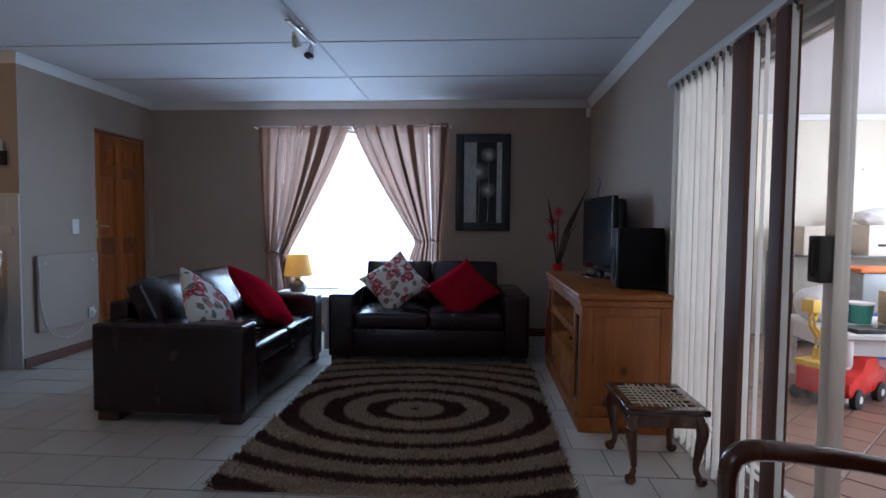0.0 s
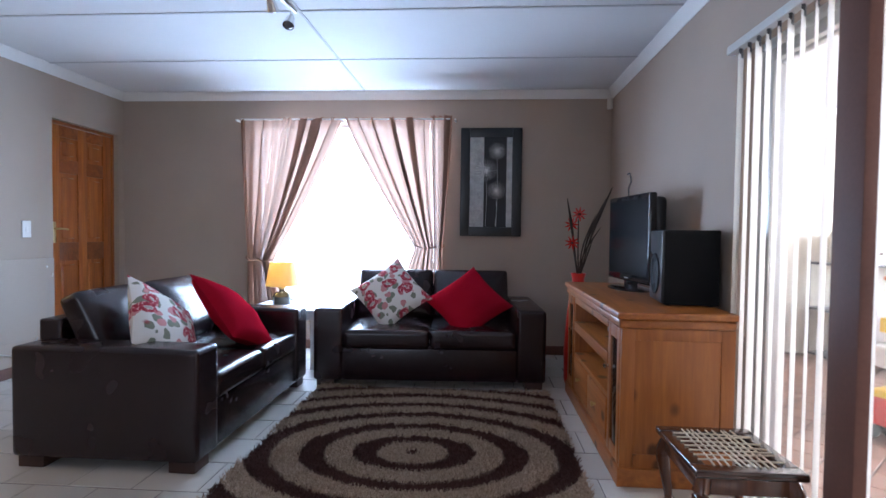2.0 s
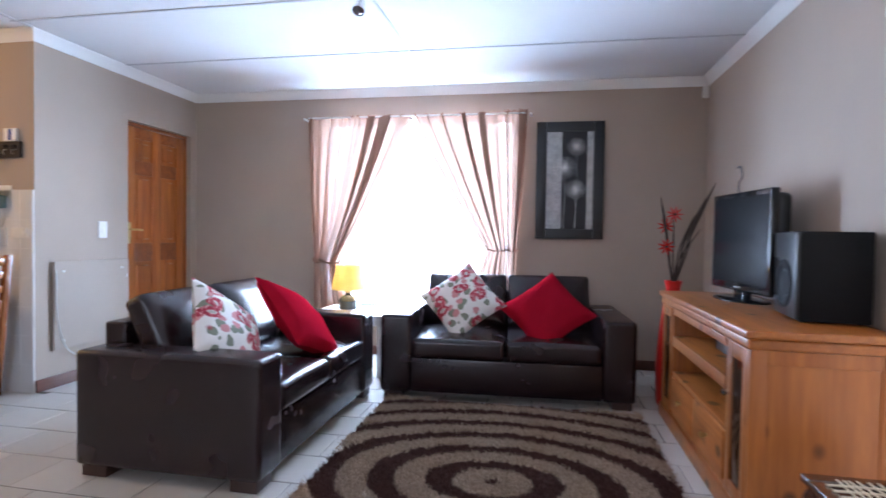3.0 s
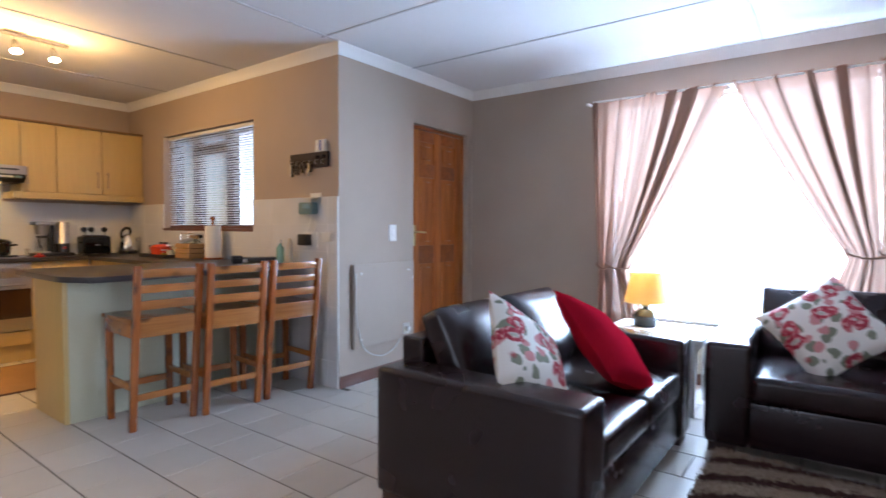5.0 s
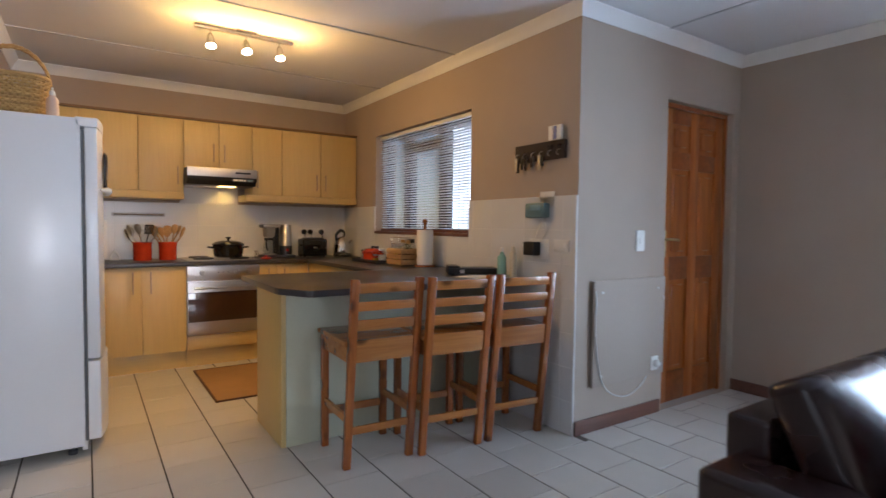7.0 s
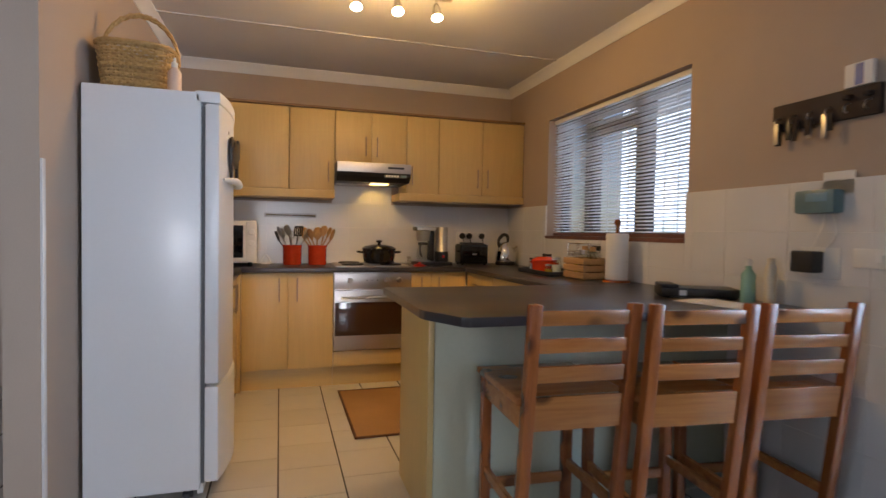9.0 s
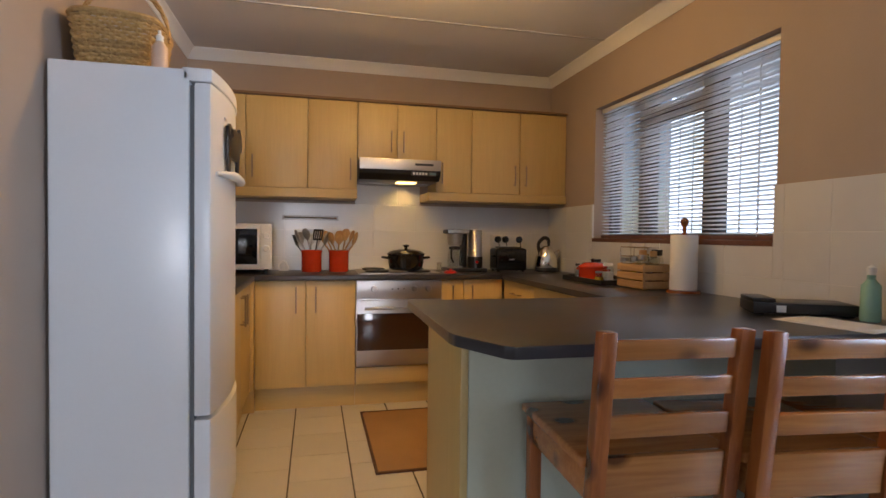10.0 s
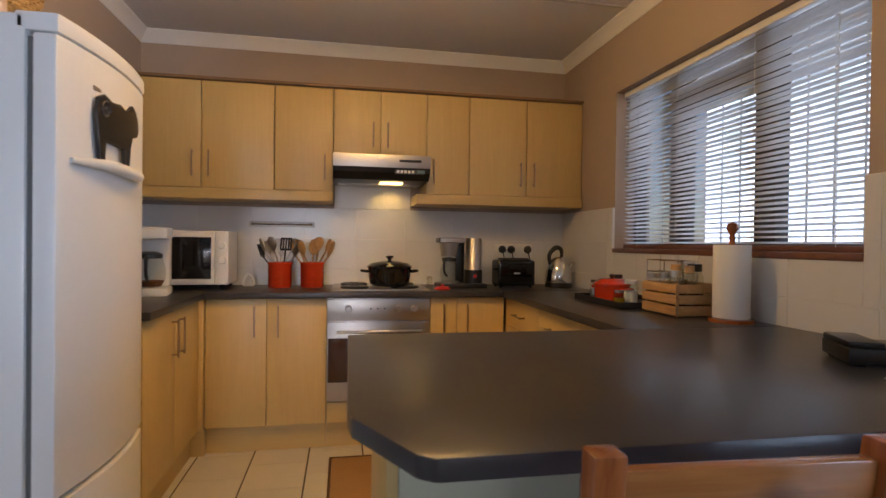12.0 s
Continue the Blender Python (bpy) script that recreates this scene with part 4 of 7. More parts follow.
def tv_cabinet():
    """Pine unit; local front is -x; origin at its foot in the middle."""
    L, D, H = 1.46, 0.50, 0.80
    c = thing("tv_cabinet", (-0.605 + D / 2, 4.60 + L / 2, 0), 0, "honey pine television cabinet with open shelves and drawers", "cabinet")
    xf, xb, ya, yb = -D / 2, D / 2, -L / 2, L / 2
    bm = box(xf - 0.025, xb + 0.004, ya - 0.025, yb + 0.025, H - 0.032, H, 0.01, 3)
    part("top_board", bm, M_PINEX, c)
    part("cornice_moulding", box(xf - 0.012, xb, ya - 0.012, yb + 0.012, H - 0.075, H - 0.033, 0.012, 3), M_PINEX, c)
    part("plinth", box(xf - 0.012, xb, ya - 0.012, yb + 0.012, 0.0, 0.085, 0.008), M_PINEX, c)
    for y_, sgn in ((ya, 1), (yb, -1)):
        a, b = sorted((y_, y_ + sgn * 0.022))
        sp = part("side_panel", box(xf + 0.06, xb - 0.06, a + 0.004, b, 0.15, H - 0.13, 0.002), M_PINE, c)
        for xa_, xb_ in ((xf, xf + 0.06), (xb - 0.06, xb)):
            part("side_stile", box(xa_, xb_, a, b, 0.086, H - 0.076, 0.003), M_PINE, c)
        for za, zb in ((0.086, 0.15), (H - 0.13, H - 0.076)):
            part("side_rail", box(xf + 0.06, xb - 0.06, a, b, za, zb, 0.003), M_PINE, c)
    part("back_board", box(xb - 0.014, xb - 0.002, ya + 0.022, yb - 0.022, 0.086, H - 0.076), M_PINEX, c)
    sa, sb = ya + 0.25, yb - 0.25
    for y_ in (sa, sb):
        part("divider", box(xf + 0.004, xb - 0.015, y_ - 0.012, y_ + 0.012, 0.086, H - 0.076, 0.002), M_PINE, c)
    for z_ in (0.10, 0.335, 0.545):
        part("shelf", box(xf + 0.006, xb - 0.015, sa + 0.012, sb - 0.012, z_ - 0.012, z_ + 0.012, 0.003), M_PINEX, c)
    part("shelf_lip", box(xf - 0.002, xf + 0.02, sa + 0.013, sb - 0.013, 0.50, 0.558, 0.004), M_PINEX, c)
    part("apron", box(xf - 0.001, xf + 0.02, sa + 0.013, sb - 0.013, H - 0.115, H - 0.077, 0.003), M_PINEX, c)
    for a, b in ((sa + 0.014, -0.003), (0.003, sb - 0.014)):
        dr = part("drawer_front", box(xf - 0.004, xf + 0.016, a, b, 0.115, 0.322, 0.004), M_PINEX, c)
        part("knob", turned(lathe([(0.0, 0.0), (0.008, 0.0), (0.007, 0.010), (0.014, 0.016), (0.014, 0.024), (0.0, 0.030)], 14), Matrix.Translation((xf - 0.004, (a + b) / 2, 0.22)) @ Matrix.Rotation(radians(-90), 4, 'Y')), M_BRASS, dr, "small pale brass knob")
    for a, b, kn in ((ya + 0.024, sa - 0.013, 1), (sb + 0.013, yb - 0.024, -1)):
        d0 = part("cabinet_door", box(xf + 0.002, xf + 0.012, a + 0.045, b - 0.045, 0.15, H - 0.14, 0.002), M_OVENGLASS, c, "pine framed door with a dark glass pane")
        for p0, p1 in ((a, a + 0.045), (b - 0.045, b)):
            part("door_stile", box(xf - 0.003, xf + 0.018, p0, p1, 0.09, H - 0.08, 0.004), M_PINE, d0)
        for z0_, z1_ in ((0.09, 0.15), (H - 0.14, H - 0.08)):
            part("door_rail", box(xf - 0.002, xf + 0.017, a + 0.045, b - 0.045, z0_, z1_, 0.003), M_PINEX, d0)
        ky = (b - 0.022) if kn > 0 else (a + 0.022)
        part("knob", turned(lathe([(0.0, 0.0), (0.008, 0.0), (0.007, 0.010), (0.014, 0.016), (0.014, 0.024), (0.0, 0.030)], 14), Matrix.Translation((xf - 0.003, ky, 0.50)) @ Matrix.Rotation(radians(-90), 4, 'Y')), M_CHROME, d0, "small chrome knob")
    return c


tv_cabinet()


def television():
    t = thing("television", (-0.285, 5.66, 0.80), 6.6, "black television with a dark glossy screen and deep back", "television")
    w, z0, z1 = 0.66, 0.05, 0.60
    bm = box(-0.022, 0.022, -w / 2, w / 2, z0, z1, 0.012, 3)
    part("casing", bm, M_GLOSSBLACK, t)
    part("screen", box(-0.0245, -0.021, -w / 2 + 0.03, w / 2 - 0.03, z0 + 0.045, z1 - 0.03), M_SCREEN, t)
    part("rear_housing", box(0.02, 0.10, -w * 0.46, w * 0.47, z0 + 0.04, z1 - 0.02, 0.038, 4), M_BLACK, t)
    part("aerial", tube([(0.03, 0.12, z1 - 0.01), (0.03, 0.125, z1 + 0.06), (0.035, 0.10, z1 + 0.10), (0.03, 0.115, z1 + 0.155), (0.025, 0.14, z1 + 0.15)], 0.005, 6), M_DARKGREY, t)
    part("neck", box(-0.015, 0.03, -0.06, 0.06, 0.012, z0 + 0.02, 0.008), M_GLOSSBLACK, t)
    part("stand", turned(lathe([(0.0, 0.0), (0.15, 0.0), (0.15, 0.006), (0.13, 0.014), (0.0, 0.016)], 32), Matrix.Diagonal((0.8, 1.5, 1, 1))), M_GLOSSBLACK, t)
    part("mark", box(-0.0252, -0.0244, -0.03, 0.03, z0 + 0.018, z0 + 0.026), M_STEEL, t)
    return t


television()


def subwoofer():
    s = thing("loudspeaker", (-0.20, 4.98, 0.80), -7, "black wooden subwoofer box standing on the cabinet", "loudspeaker")
    part("box", box(-0.125, 0.13, -0.155, 0.155, 0.006, 0.375, 0.006), M_GRILLE, s)
    part("front", box(-0.138, -0.124, -0.15, 0.15, 0.012, 0.37, 0.005), M_SATINBLACK, s, "satin black front")
    part("driver_ring", turned(lathe([(0.05, 0), (0.105, 0), (0.105, 0.006), (0.085, 0.010), (0.06, -0.004), (0.05, -0.004)], 28, close=False), Matrix.Translation((-0.138, 0, 0.15)) @ Matrix.Rotation(radians(-90), 4, 'Y')), M_GRILLE, s)
    part("cone", turned(lathe([(0.0, 0.004), (0.03, 0.006), (0.06, -0.002), (0.088, 0.004)], 28, close=False), Matrix.Translation((-0.139, 0, 0.15)) @ Matrix.Rotation(radians(-90), 4, 'Y')), M_GRILLE, s)
    for sx in (-0.1, 0.1):
        for sy in (-0.12, 0.12):
            part("rubber_foot", lathe([(0.0, 0), (0.012, 0), (0.012, 0.007), (0, 0.007)], 10, (sx, sy, 0)), M_RUBBER, s)


subwoofer()


def decoder():
    d = thing("decoder_box", (-0.36, 5.30, 0.557), 0, "slim black decoder box on the cabinet shelf", "decoder")
    part("case", box(-0.11, 0.11, -0.15, 0.15, 0.004, 0.05, 0.005), M_BLACK, d)
    part("display", box(-0.1125, -0.109, -0.06, 0.02, 0.018, 0.036), M_DARKGREY, d)
    for sx in (-0.09, 0.09):
        for sy in (-0.12, 0.12):
            part("rubber_foot", box(sx - 0.01, sx + 0.01, sy - 0.01, sy + 0.01, 0, 0.005), M_RUBBER, d)


decoder()


def vase():
    v = thing("vase", (-0.50, 6.28, 0), 0, "tall red floor vase with dry twigs and red cut-out flowers", "vase")
    part("body", lathe([(0.0, 0.0), (0.085, 0.0), (0.095, 0.03), (0.10, 0.25), (0.085, 0.50), (0.058, 0.72), (0.045, 0.80), (0.058, 0.85), (0.05, 0.85), (0.038, 0.80), (0.0, 0.78)], 28), M_TOYRED, v)
    rnd = random.Random(4)
    tips = [(-0.09, 0.02, 1.42), (-0.05, 0.05, 1.22), (0.0, 0.03, 1.30), (0.12, -0.02, 1.30), (0.15, -0.05, 1.20), (0.20, 0.02, 1.42), (0.10, -0.03, 1.12), (0.22, -0.1, 1.50)]
    for tx, ty, tz in tips:
        mid = (tx * 0.35 + rnd.uniform(-0.02, 0.02), ty * 0.4, 0.8 + (tz - 0.8) * 0.5)
        part("twig", tube([(0.0, 0.0, 0.79), mid, (tx, ty, tz)], [0.005, 0.005, 0.012 if tz > 1.3 else 0.006, 0.002], 6), M_TWIG, v)
    for fx, fy, fz in ((-0.05, 0.045, 1.22), (0.0, 0.025, 1.30), (-0.055, -0.01, 1.08)):
        for k in range(9):
            a = 2 * math.pi * k / 9
            part("petal", tube([(fx, fy - 0.01, fz), (fx + 0.055 * math.cos(a), fy - 0.012, fz + 0.055 * math.sin(a))], [0.003, 0.008, 0.003], 6, smooth=2), M_TOYRED, v)
        part("flower_heart", lathe([(0.0, -0.01), (0.012, -0.006), (0.012, 0.006), (0, 0.01)], 10, (fx, fy - 0.012, fz)), M_TWIG, v)


vase()


def picture():
    p = thing("wall_picture", (-1.16, YB - 0.028, 1.117), 0, "tall black framed picture of three silver seed heads", "picture")
    w, h = 0.575, 1.018
    fw = 0.085
    for nm, b_ in (("frame", box(-w / 2, -w / 2 + fw, -0.012, 0.026, 0, h, 0.005)), ("frame", box(w / 2 - fw, w / 2, -0.012, 0.026, 0, h, 0.005)),
                   ("frame", box(-w / 2 + fw, w / 2 - fw, -0.012, 0.026, 0, fw, 0.005)), ("frame", box(-w / 2 + fw, w / 2 - fw, -0.012, 0.026, h - fw, h, 0.005))):
        part(nm, b_, M_BLACK, p)
    part("canvas", box(-w / 2 + fw, w / 2 - fw, 0.0, 0.02, fw, h - fw), M_BLACKPAINT, p)
    part("silver_band", box(-w / 2 + fw + 0.004, -w / 2 + fw + 0.135, -0.004, 0.0, fw + 0.004, h - fw - 0.004), M_SILVERPAINT, p)
    part("silver_band", box(w / 2 - fw - 0.058, w / 2 - fw - 0.006, -0.004, 0.0, fw + 0.004, h - fw - 0.004), M_SILVERPAINT, p)
    for cx, cz, rr in ((0.055, 0.80, 0.072), (-0.045, 0.62, 0.092), (0.05, 0.43, 0.078)):
        bm = bmesh.new()
        for ring, cnt in ((1.0, 22), (0.66, 14), (0.34, 8)):
            for k in range(cnt):
                a = 2 * math.pi * (k + ring) / cnt
                tube([(cx, -0.006, cz), (cx + rr * ring * math.cos(a), -0.006, cz + rr * ring * math.sin(a))], 0.0013, 4, bm, 1)
                lathe([(0.0, -0.003), (0.006, 0), (0.0, 0.003)], 6, (cx + rr * ring * math.cos(a), -0.006, cz + rr * ring * math.sin(a)), bm, False)
        part("seed_head", bm, M_PAPER, p)
        part("stem", tube([(cx, -0.005, cz - rr), (cx + 0.006, -0.005, (cz + fw) / 2), (cx - 0.004, -0.005, fw + 0.01)], 0.0022, 6), M_SILVERPAINT, p)


picture()


def curtain(name_label, outer, inner, tie_a, tie_b, tie_z, z0, z1, folds, seed):
    """A gathered curtain on a rod, drawn back by a tie: outer and inner are its edges along x at the top, tie_a and tie_b at the tie."""
    c = thing("curtain", (outer, YB - 0.10, 0), 0, name_label, "curtain", "window curtains")
    rnd = random.Random(seed)
    ph = [rnd.uniform(0, 6.28) for _ in range(4)]
    bm = bmesh.new()
    nu, nv = 170, 46
    rows = []
    for j in range(nv + 1):
        v = j / nv
        z = z1 + (z0 - z1) * v
        f = (z1 - z) / (z1 - tie_z)
        if f <= 1:
            e = f ** 1.35
            g = 0.5 * f * f + 0.5 * f
            a = outer + (tie_a - outer) * g
            b = inner + (tie_b - inner) * (0.55 * f + 0.45 * e)
        else:
            k = min(1, (f - 1) / 0.35)
            a = tie_a + (outer - tie_a) * 0.15 * k
            b = tie_b + (inner - tie_b) * 0.22 * k
        wide = abs(b - a) / abs(inner - outer)
        row = []
        for i in range(nu + 1):
            u = i / nu
            fold = 2 * math.pi * folds * (u + 0.045 * math.sin(9 * u + ph[0]) + 0.02 * math.sin(23 * u + ph[1])) + ph[3] + 0.5 * math.sin(2.2 * v + 5 * u + ph[2])
            lap = (0.36 + 0.2 * math.sin(7.3 * u + ph[1])) * math.sin(math.pi * u) ** 0.4
            x = a + (b - a) * u + (b - a) / folds * lap * math.sin(fold)
            amp = 0.030 + 0.016 * (1 - wide)
            y = amp * math.cos(fold) + 0.4 * amp * math.sin(2 * math.pi * folds * 2.3 * u + ph[2] + v)
            y += 0.012 * math.sin(5 * u + 4 * v + ph[3]) * (1 - v)
            if v < 0.05:
                y *= 0.6
                z_ = z + 0.008 * math.sin(60 * u + ph[1])
            else:
                z_ = z
            row.append(bm.verts.new((x - outer, y, z_)))
        rows.append(row)
    for j in range(nv):
        for i in range(nu):
            bm.faces.new((rows[j][i], rows[j][i + 1], rows[j + 1][i + 1], rows[j + 1][i]))
    part("drape", bm, M_CURTAIN, c)
    xa, xb = sorted((tie_a - outer, tie_b - outer))
    part("tie_back", tube([(xa - 0.01, 0.035, tie_z + 0.05), (xa - 0.012, -0.045, tie_z + 0.03), ((xa + xb) / 2, -0.065, tie_z), (xb + 0.015, -0.04, tie_z + 0.01), (xb + 0.012, 0.04, tie_z + 0.03)], 0.007, 6), M_CURTAIN, c)


curtain("dusty pink voile curtain tied back beside the window", -3.565, -3.24, -3.47, -3.40, 0.86, 0.12, 2.20, 2, 2)
curtain("dusty pink voile curtain drawn back to one side", -3.235, -2.57, -3.40, -3.24, 0.86, 0.12, 2.215, 4.5, 3)
curtain("dusty pink voile curtain tied back beside the window", -1.53, -1.735, -1.61, -1.69, 1.00, 0.12, 2.235, 2, 5)
curtain("dusty pink voile curtain drawn back to one side", -1.74, -2.54, -1.69, -1.86, 1.00, 0.12, 2.215, 5, 6)
rod = thing("curtain_rod", (-2.55, YB - 0.10, 2.205), 0, "thin white curtain rod over the window", "curtain rod")
part("rod", tube([(-1.0, 0, 0), (1.0, 0, 0)], 0.008, 8, smooth=1), M_WHITEP, rod)
for sx in (-1.05, 0, 1.05):
    part("bracket", box(sx - 0.008, sx + 0.008, 0.0, 0.10, -0.012, 0.004, 0.002), M_WHITEP, rod)


def side_table():
    t = thing("side_table", (-2.88, 6.66, 0), 0, "small white side table in the corner under the window", "table")
    part("tabletop", box(-0.32, 0.32, -0.27, 0.27, 0.475, 0.50, 0.006), M_WHITE, t)
    part("apron", box(-0.28, 0.28, -0.23, 0.23, 0.41, 0.474, 0.004), M_WHITE, t)
    for sx in (-0.26, 0.26):
        for sy in (-0.21, 0.21):
            part("leg", box(sx - 0.02, sx + 0.02, sy - 0.02, sy + 0.02, 0, 0.41, 0.004), M_WHITE, t)


side_table()


def table_lamp():
    l = thing("table_lamp", (-2.98, 6.70, 0.50), 0, "table lamp with a glowing yellow shade and dark base", "lamp")
    part("base", lathe([(0.0, 0.0), (0.075, 0.0), (0.08, 0.012), (0.078, 0.05), (0.085, 0.07), (0.06, 0.105), (0.028, 0.12), (0.025, 0.135), (0.0, 0.135)], 28), M_CERAMIC, l)
    part("collar", lathe([(0.018, 0.134), (0.032, 0.138), (0.032, 0.15), (0.018, 0.156), (0.014, 0.20), (0.0, 0.20)], 20, close=False), M_BRASS, l)
    part("shade", lathe([(0.142, 0.165), (0.104, 0.37), (0.102, 0.37), (0.140, 0.165)], 36, close=False), M_SHADE, l, "yellow fabric shade")
    part("bulb", lathe([(0.0, 0.20), (0.014, 0.205), (0.03, 0.25), (0.022, 0.285), (0.0, 0.30)], 16), M_BULB, l)


table_lamp()


def footstool():
    """Low stool with cabriole legs and a laced seat."""
    s = thing("footstool", (-0.325, 4.195, 0), 0, "low dark wooden stool with a seat laced in rawhide", "stool")
    hw, hd, h = 0.185, 0.215, 0.355
    for nm, b_ in (("seat_rail", box(-hw, hw, -hd, -hd + 0.06, h - 0.028, h, 0.008, 3)), ("seat_rail", box(-hw, hw, hd - 0.06, hd, h - 0.028, h, 0.008, 3)),
                   ("seat_rail", box(-hw, -hw + 0.055, -hd + 0.06, hd - 0.06, h - 0.027, h - 0.001, 0.008, 3)), ("seat_rail", box(hw - 0.055, hw, -hd + 0.06, hd - 0.06, h - 0.027, h - 0.001, 0.008, 3))):
        part(nm, b_, M_DARKWOOD, s)
    for nm, b_ in (("apron", box(-hw + 0.03, hw - 0.03, -hd + 0.02, -hd + 0.04, h - 0.09, h - 0.029, 0.004)), ("apron", box(-hw + 0.03, hw - 0.03, hd - 0.04, hd - 0.02, h - 0.09, h - 0.029, 0.004)),
                   ("apron", box(-hw + 0.02, -hw + 0.04, -hd + 0.041, hd - 0.041, h - 0.09, h - 0.029, 0.004)), ("apron", box(hw - 0.04, hw - 0.02, -hd + 0.041, hd - 0.041, h - 0.09, h - 0.029, 0.004))):
        part(nm, b_, M_MIDWOOD, s)
    for sx in (-1, 1):
        for sy in (-1, 1):
            pts = [(sx * (hw - 0.045), sy * (hd - 0.045), h - 0.03), (sx * (hw - 0.025), sy * (hd - 0.025), h - 0.10), (sx * (hw - 0.035), sy * (hd - 0.035), 0.16), (sx * (hw - 0.045), sy * (hd - 0.042), 0.07), (sx * (hw - 0.03), sy * (hd - 0.028), 0.028), (sx * (hw - 0.025), sy * (hd - 0.024), 0.012)]
            lg = part("leg", tube(pts, [0.026, 0.030, 0.021, 0.014, 0.016, 0.012], 12), M_MIDWOOD, s)
            part("ball_foot", lathe([(0.0, 0.0), (0.018, 0.002), (0.027, 0.016), (0.024, 0.034), (0.0, 0.045)], 16, (sx * (hw - 0.025), sy * (hd - 0.024), 0)), M_MIDWOOD, lg)
    rnd = random.Random(8)
    for k in range(9):
        f = -0.8 + 1.6 * k / 8
        part("lace", tube([(f * (hw - 0.055) + rnd.uniform(-.008, .008), -hd + 0.045, h + 0.002), (f * (hw - 0.06) + 0.01, 0, h - 0.006), (f * (hw - 0.055) + rnd.uniform(-.012, .012), hd - 0.045, h + 0.002)], 0.0035, 6, smooth=3), M_CORD, s)
    for k in range(7):
        f = -0.8 + 1.6 * k / 6
        part("lace", tube([(-hw + 0.04, f * (hd - 0.06), h + 0.003), (0, f * (hd - 0.06) + 0.02, h - 0.004), (hw - 0.04, f * (hd - 0.06) + rnd.uniform(-.02, .02), h + 0.003)], 0.0035, 6, smooth=3), M_CORD, s)


footstool()


def armchair():
    """Wooden armchair that faces into the room (local front is -x)."""
    c = thing("armchair", (-0.30, 2.56, 0), 0, "dark wooden armchair with curved arms and red seat", "armchair")
    for sy in (-1, 1):
        y = sy * 0.29
        part("arm", tube([(-0.27, y, 0.40), (-0.285, y, 0.52), (-0.285, y, 0.60), (-0.265, y, 0.638), (-0.21, y, 0.652), (-0.05, y, 0.640), (0.12, y, 0.615), (0.20, y, 0.61)], [0.020, 0.022, 0.024, 0.026, 0.026, 0.024, 0.022, 0.02], 12), M_MIDWOOD, c)
        part("leg", tube([(-0.27, y, 0.41), (-0.27, y, 0.2), (-0.275, y, 0.0)], [0.024, 0.022, 0.017], 12, smooth=2), M_MIDWOOD, c)
        part("back_leg", tube([(0.22, y * 0.9, 0.0), (0.19, y * 0.9, 0.35), (0.20, y * 0.9, 0.6), (0.235, y * 0.9, 0.92)], [0.018, 0.022, 0.022, 0.018], 12), M_MIDWOOD, c)
        part("side_rail", box(-0.26, 0.20, y - 0.014, y + 0.014, 0.33, 0.40, 0.005), M_MIDWOOD, c)
    part("front_rail", box(-0.285, -0.255, -0.275, 0.275, 0.33, 0.40, 0.005), M_MIDWOOD, c)
    part("seat", turned(slab(0.48, 0.54, 0.07, 0.03, 8, 0.03), Matrix.Translation((-0.03, 0, 0.40))), M_SEATRED, c)
    part("backrest", turned(slab(0.46, 0.42, 0.05, 0.03, 8, 0.02), Matrix.Translation((0.225, 0, 0.70)) @ Matrix.Rotation(radians(-97), 4, 'Y') @ Matrix.Rotation(radians(90), 4, 'Z')), M_SEATRED, c)
    part("top_rail", tube([(0.225, -0.27, 0.90), (0.25, 0, 0.945), (0.225, 0.27, 0.90)], 0.022, 10), M_MIDWOOD, c)


armchair()


def vertical_blind():
    b = thing("vertical_blind", (XR - 0.045, 0, 0), 0, "ivory vertical blind drawn half across the sliding door", "blind")
    part("head_rail", box(-0.022, 0.018, 3.50, 4.76, 1.992, 2.03, 0.004), M_ALU, b)
    ys = [4.665 - 0.078 * i for i in range(9)] + [3.795, 3.715, 3.535]
    for i, y in enumerate(ys):
        m = Matrix.Translation((0, y, 0)) @ Matrix.Rotation(radians(-40 + 4 * math.sin(i * 2.1)), 4, 'Z')
        bm = bmesh.new()
        n = 6
        rows_ = []
        for z in (0.035, 1.965):
            rows_.append([bm.verts.new((0.004 * (1 - (2 * k / n - 1) ** 2), -0.044 + 0.088 * k / n, z)) for k in range(n + 1)])
        for k in range(n):
            bm.faces.new((rows_[0][k], rows_[0][k + 1], rows_[1][k + 1], rows_[1][k]))
        sl = part("slat", turned(bm, m), M_SLAT, b)
        part("hanger", turned(box(-0.006, 0.006, -0.012, 0.012, 1.95, 1.993), m), M_DARKGREY, sl)
        part("weight", turned(box(-0.004, 0.006, -0.042, 0.042, 0.03, 0.036), m), M_WHITEP, sl)
    for k in range(len(ys) - 4):
        part("chain", tube([(0.0, ys[k], 0.033), (-0.004, (ys[k] + ys[k + 1]) / 2, 0.012), (0.0, ys[k + 1], 0.033)], 0.0015, 4, smooth=3), M_WHITEP, b)


vertical_blind()


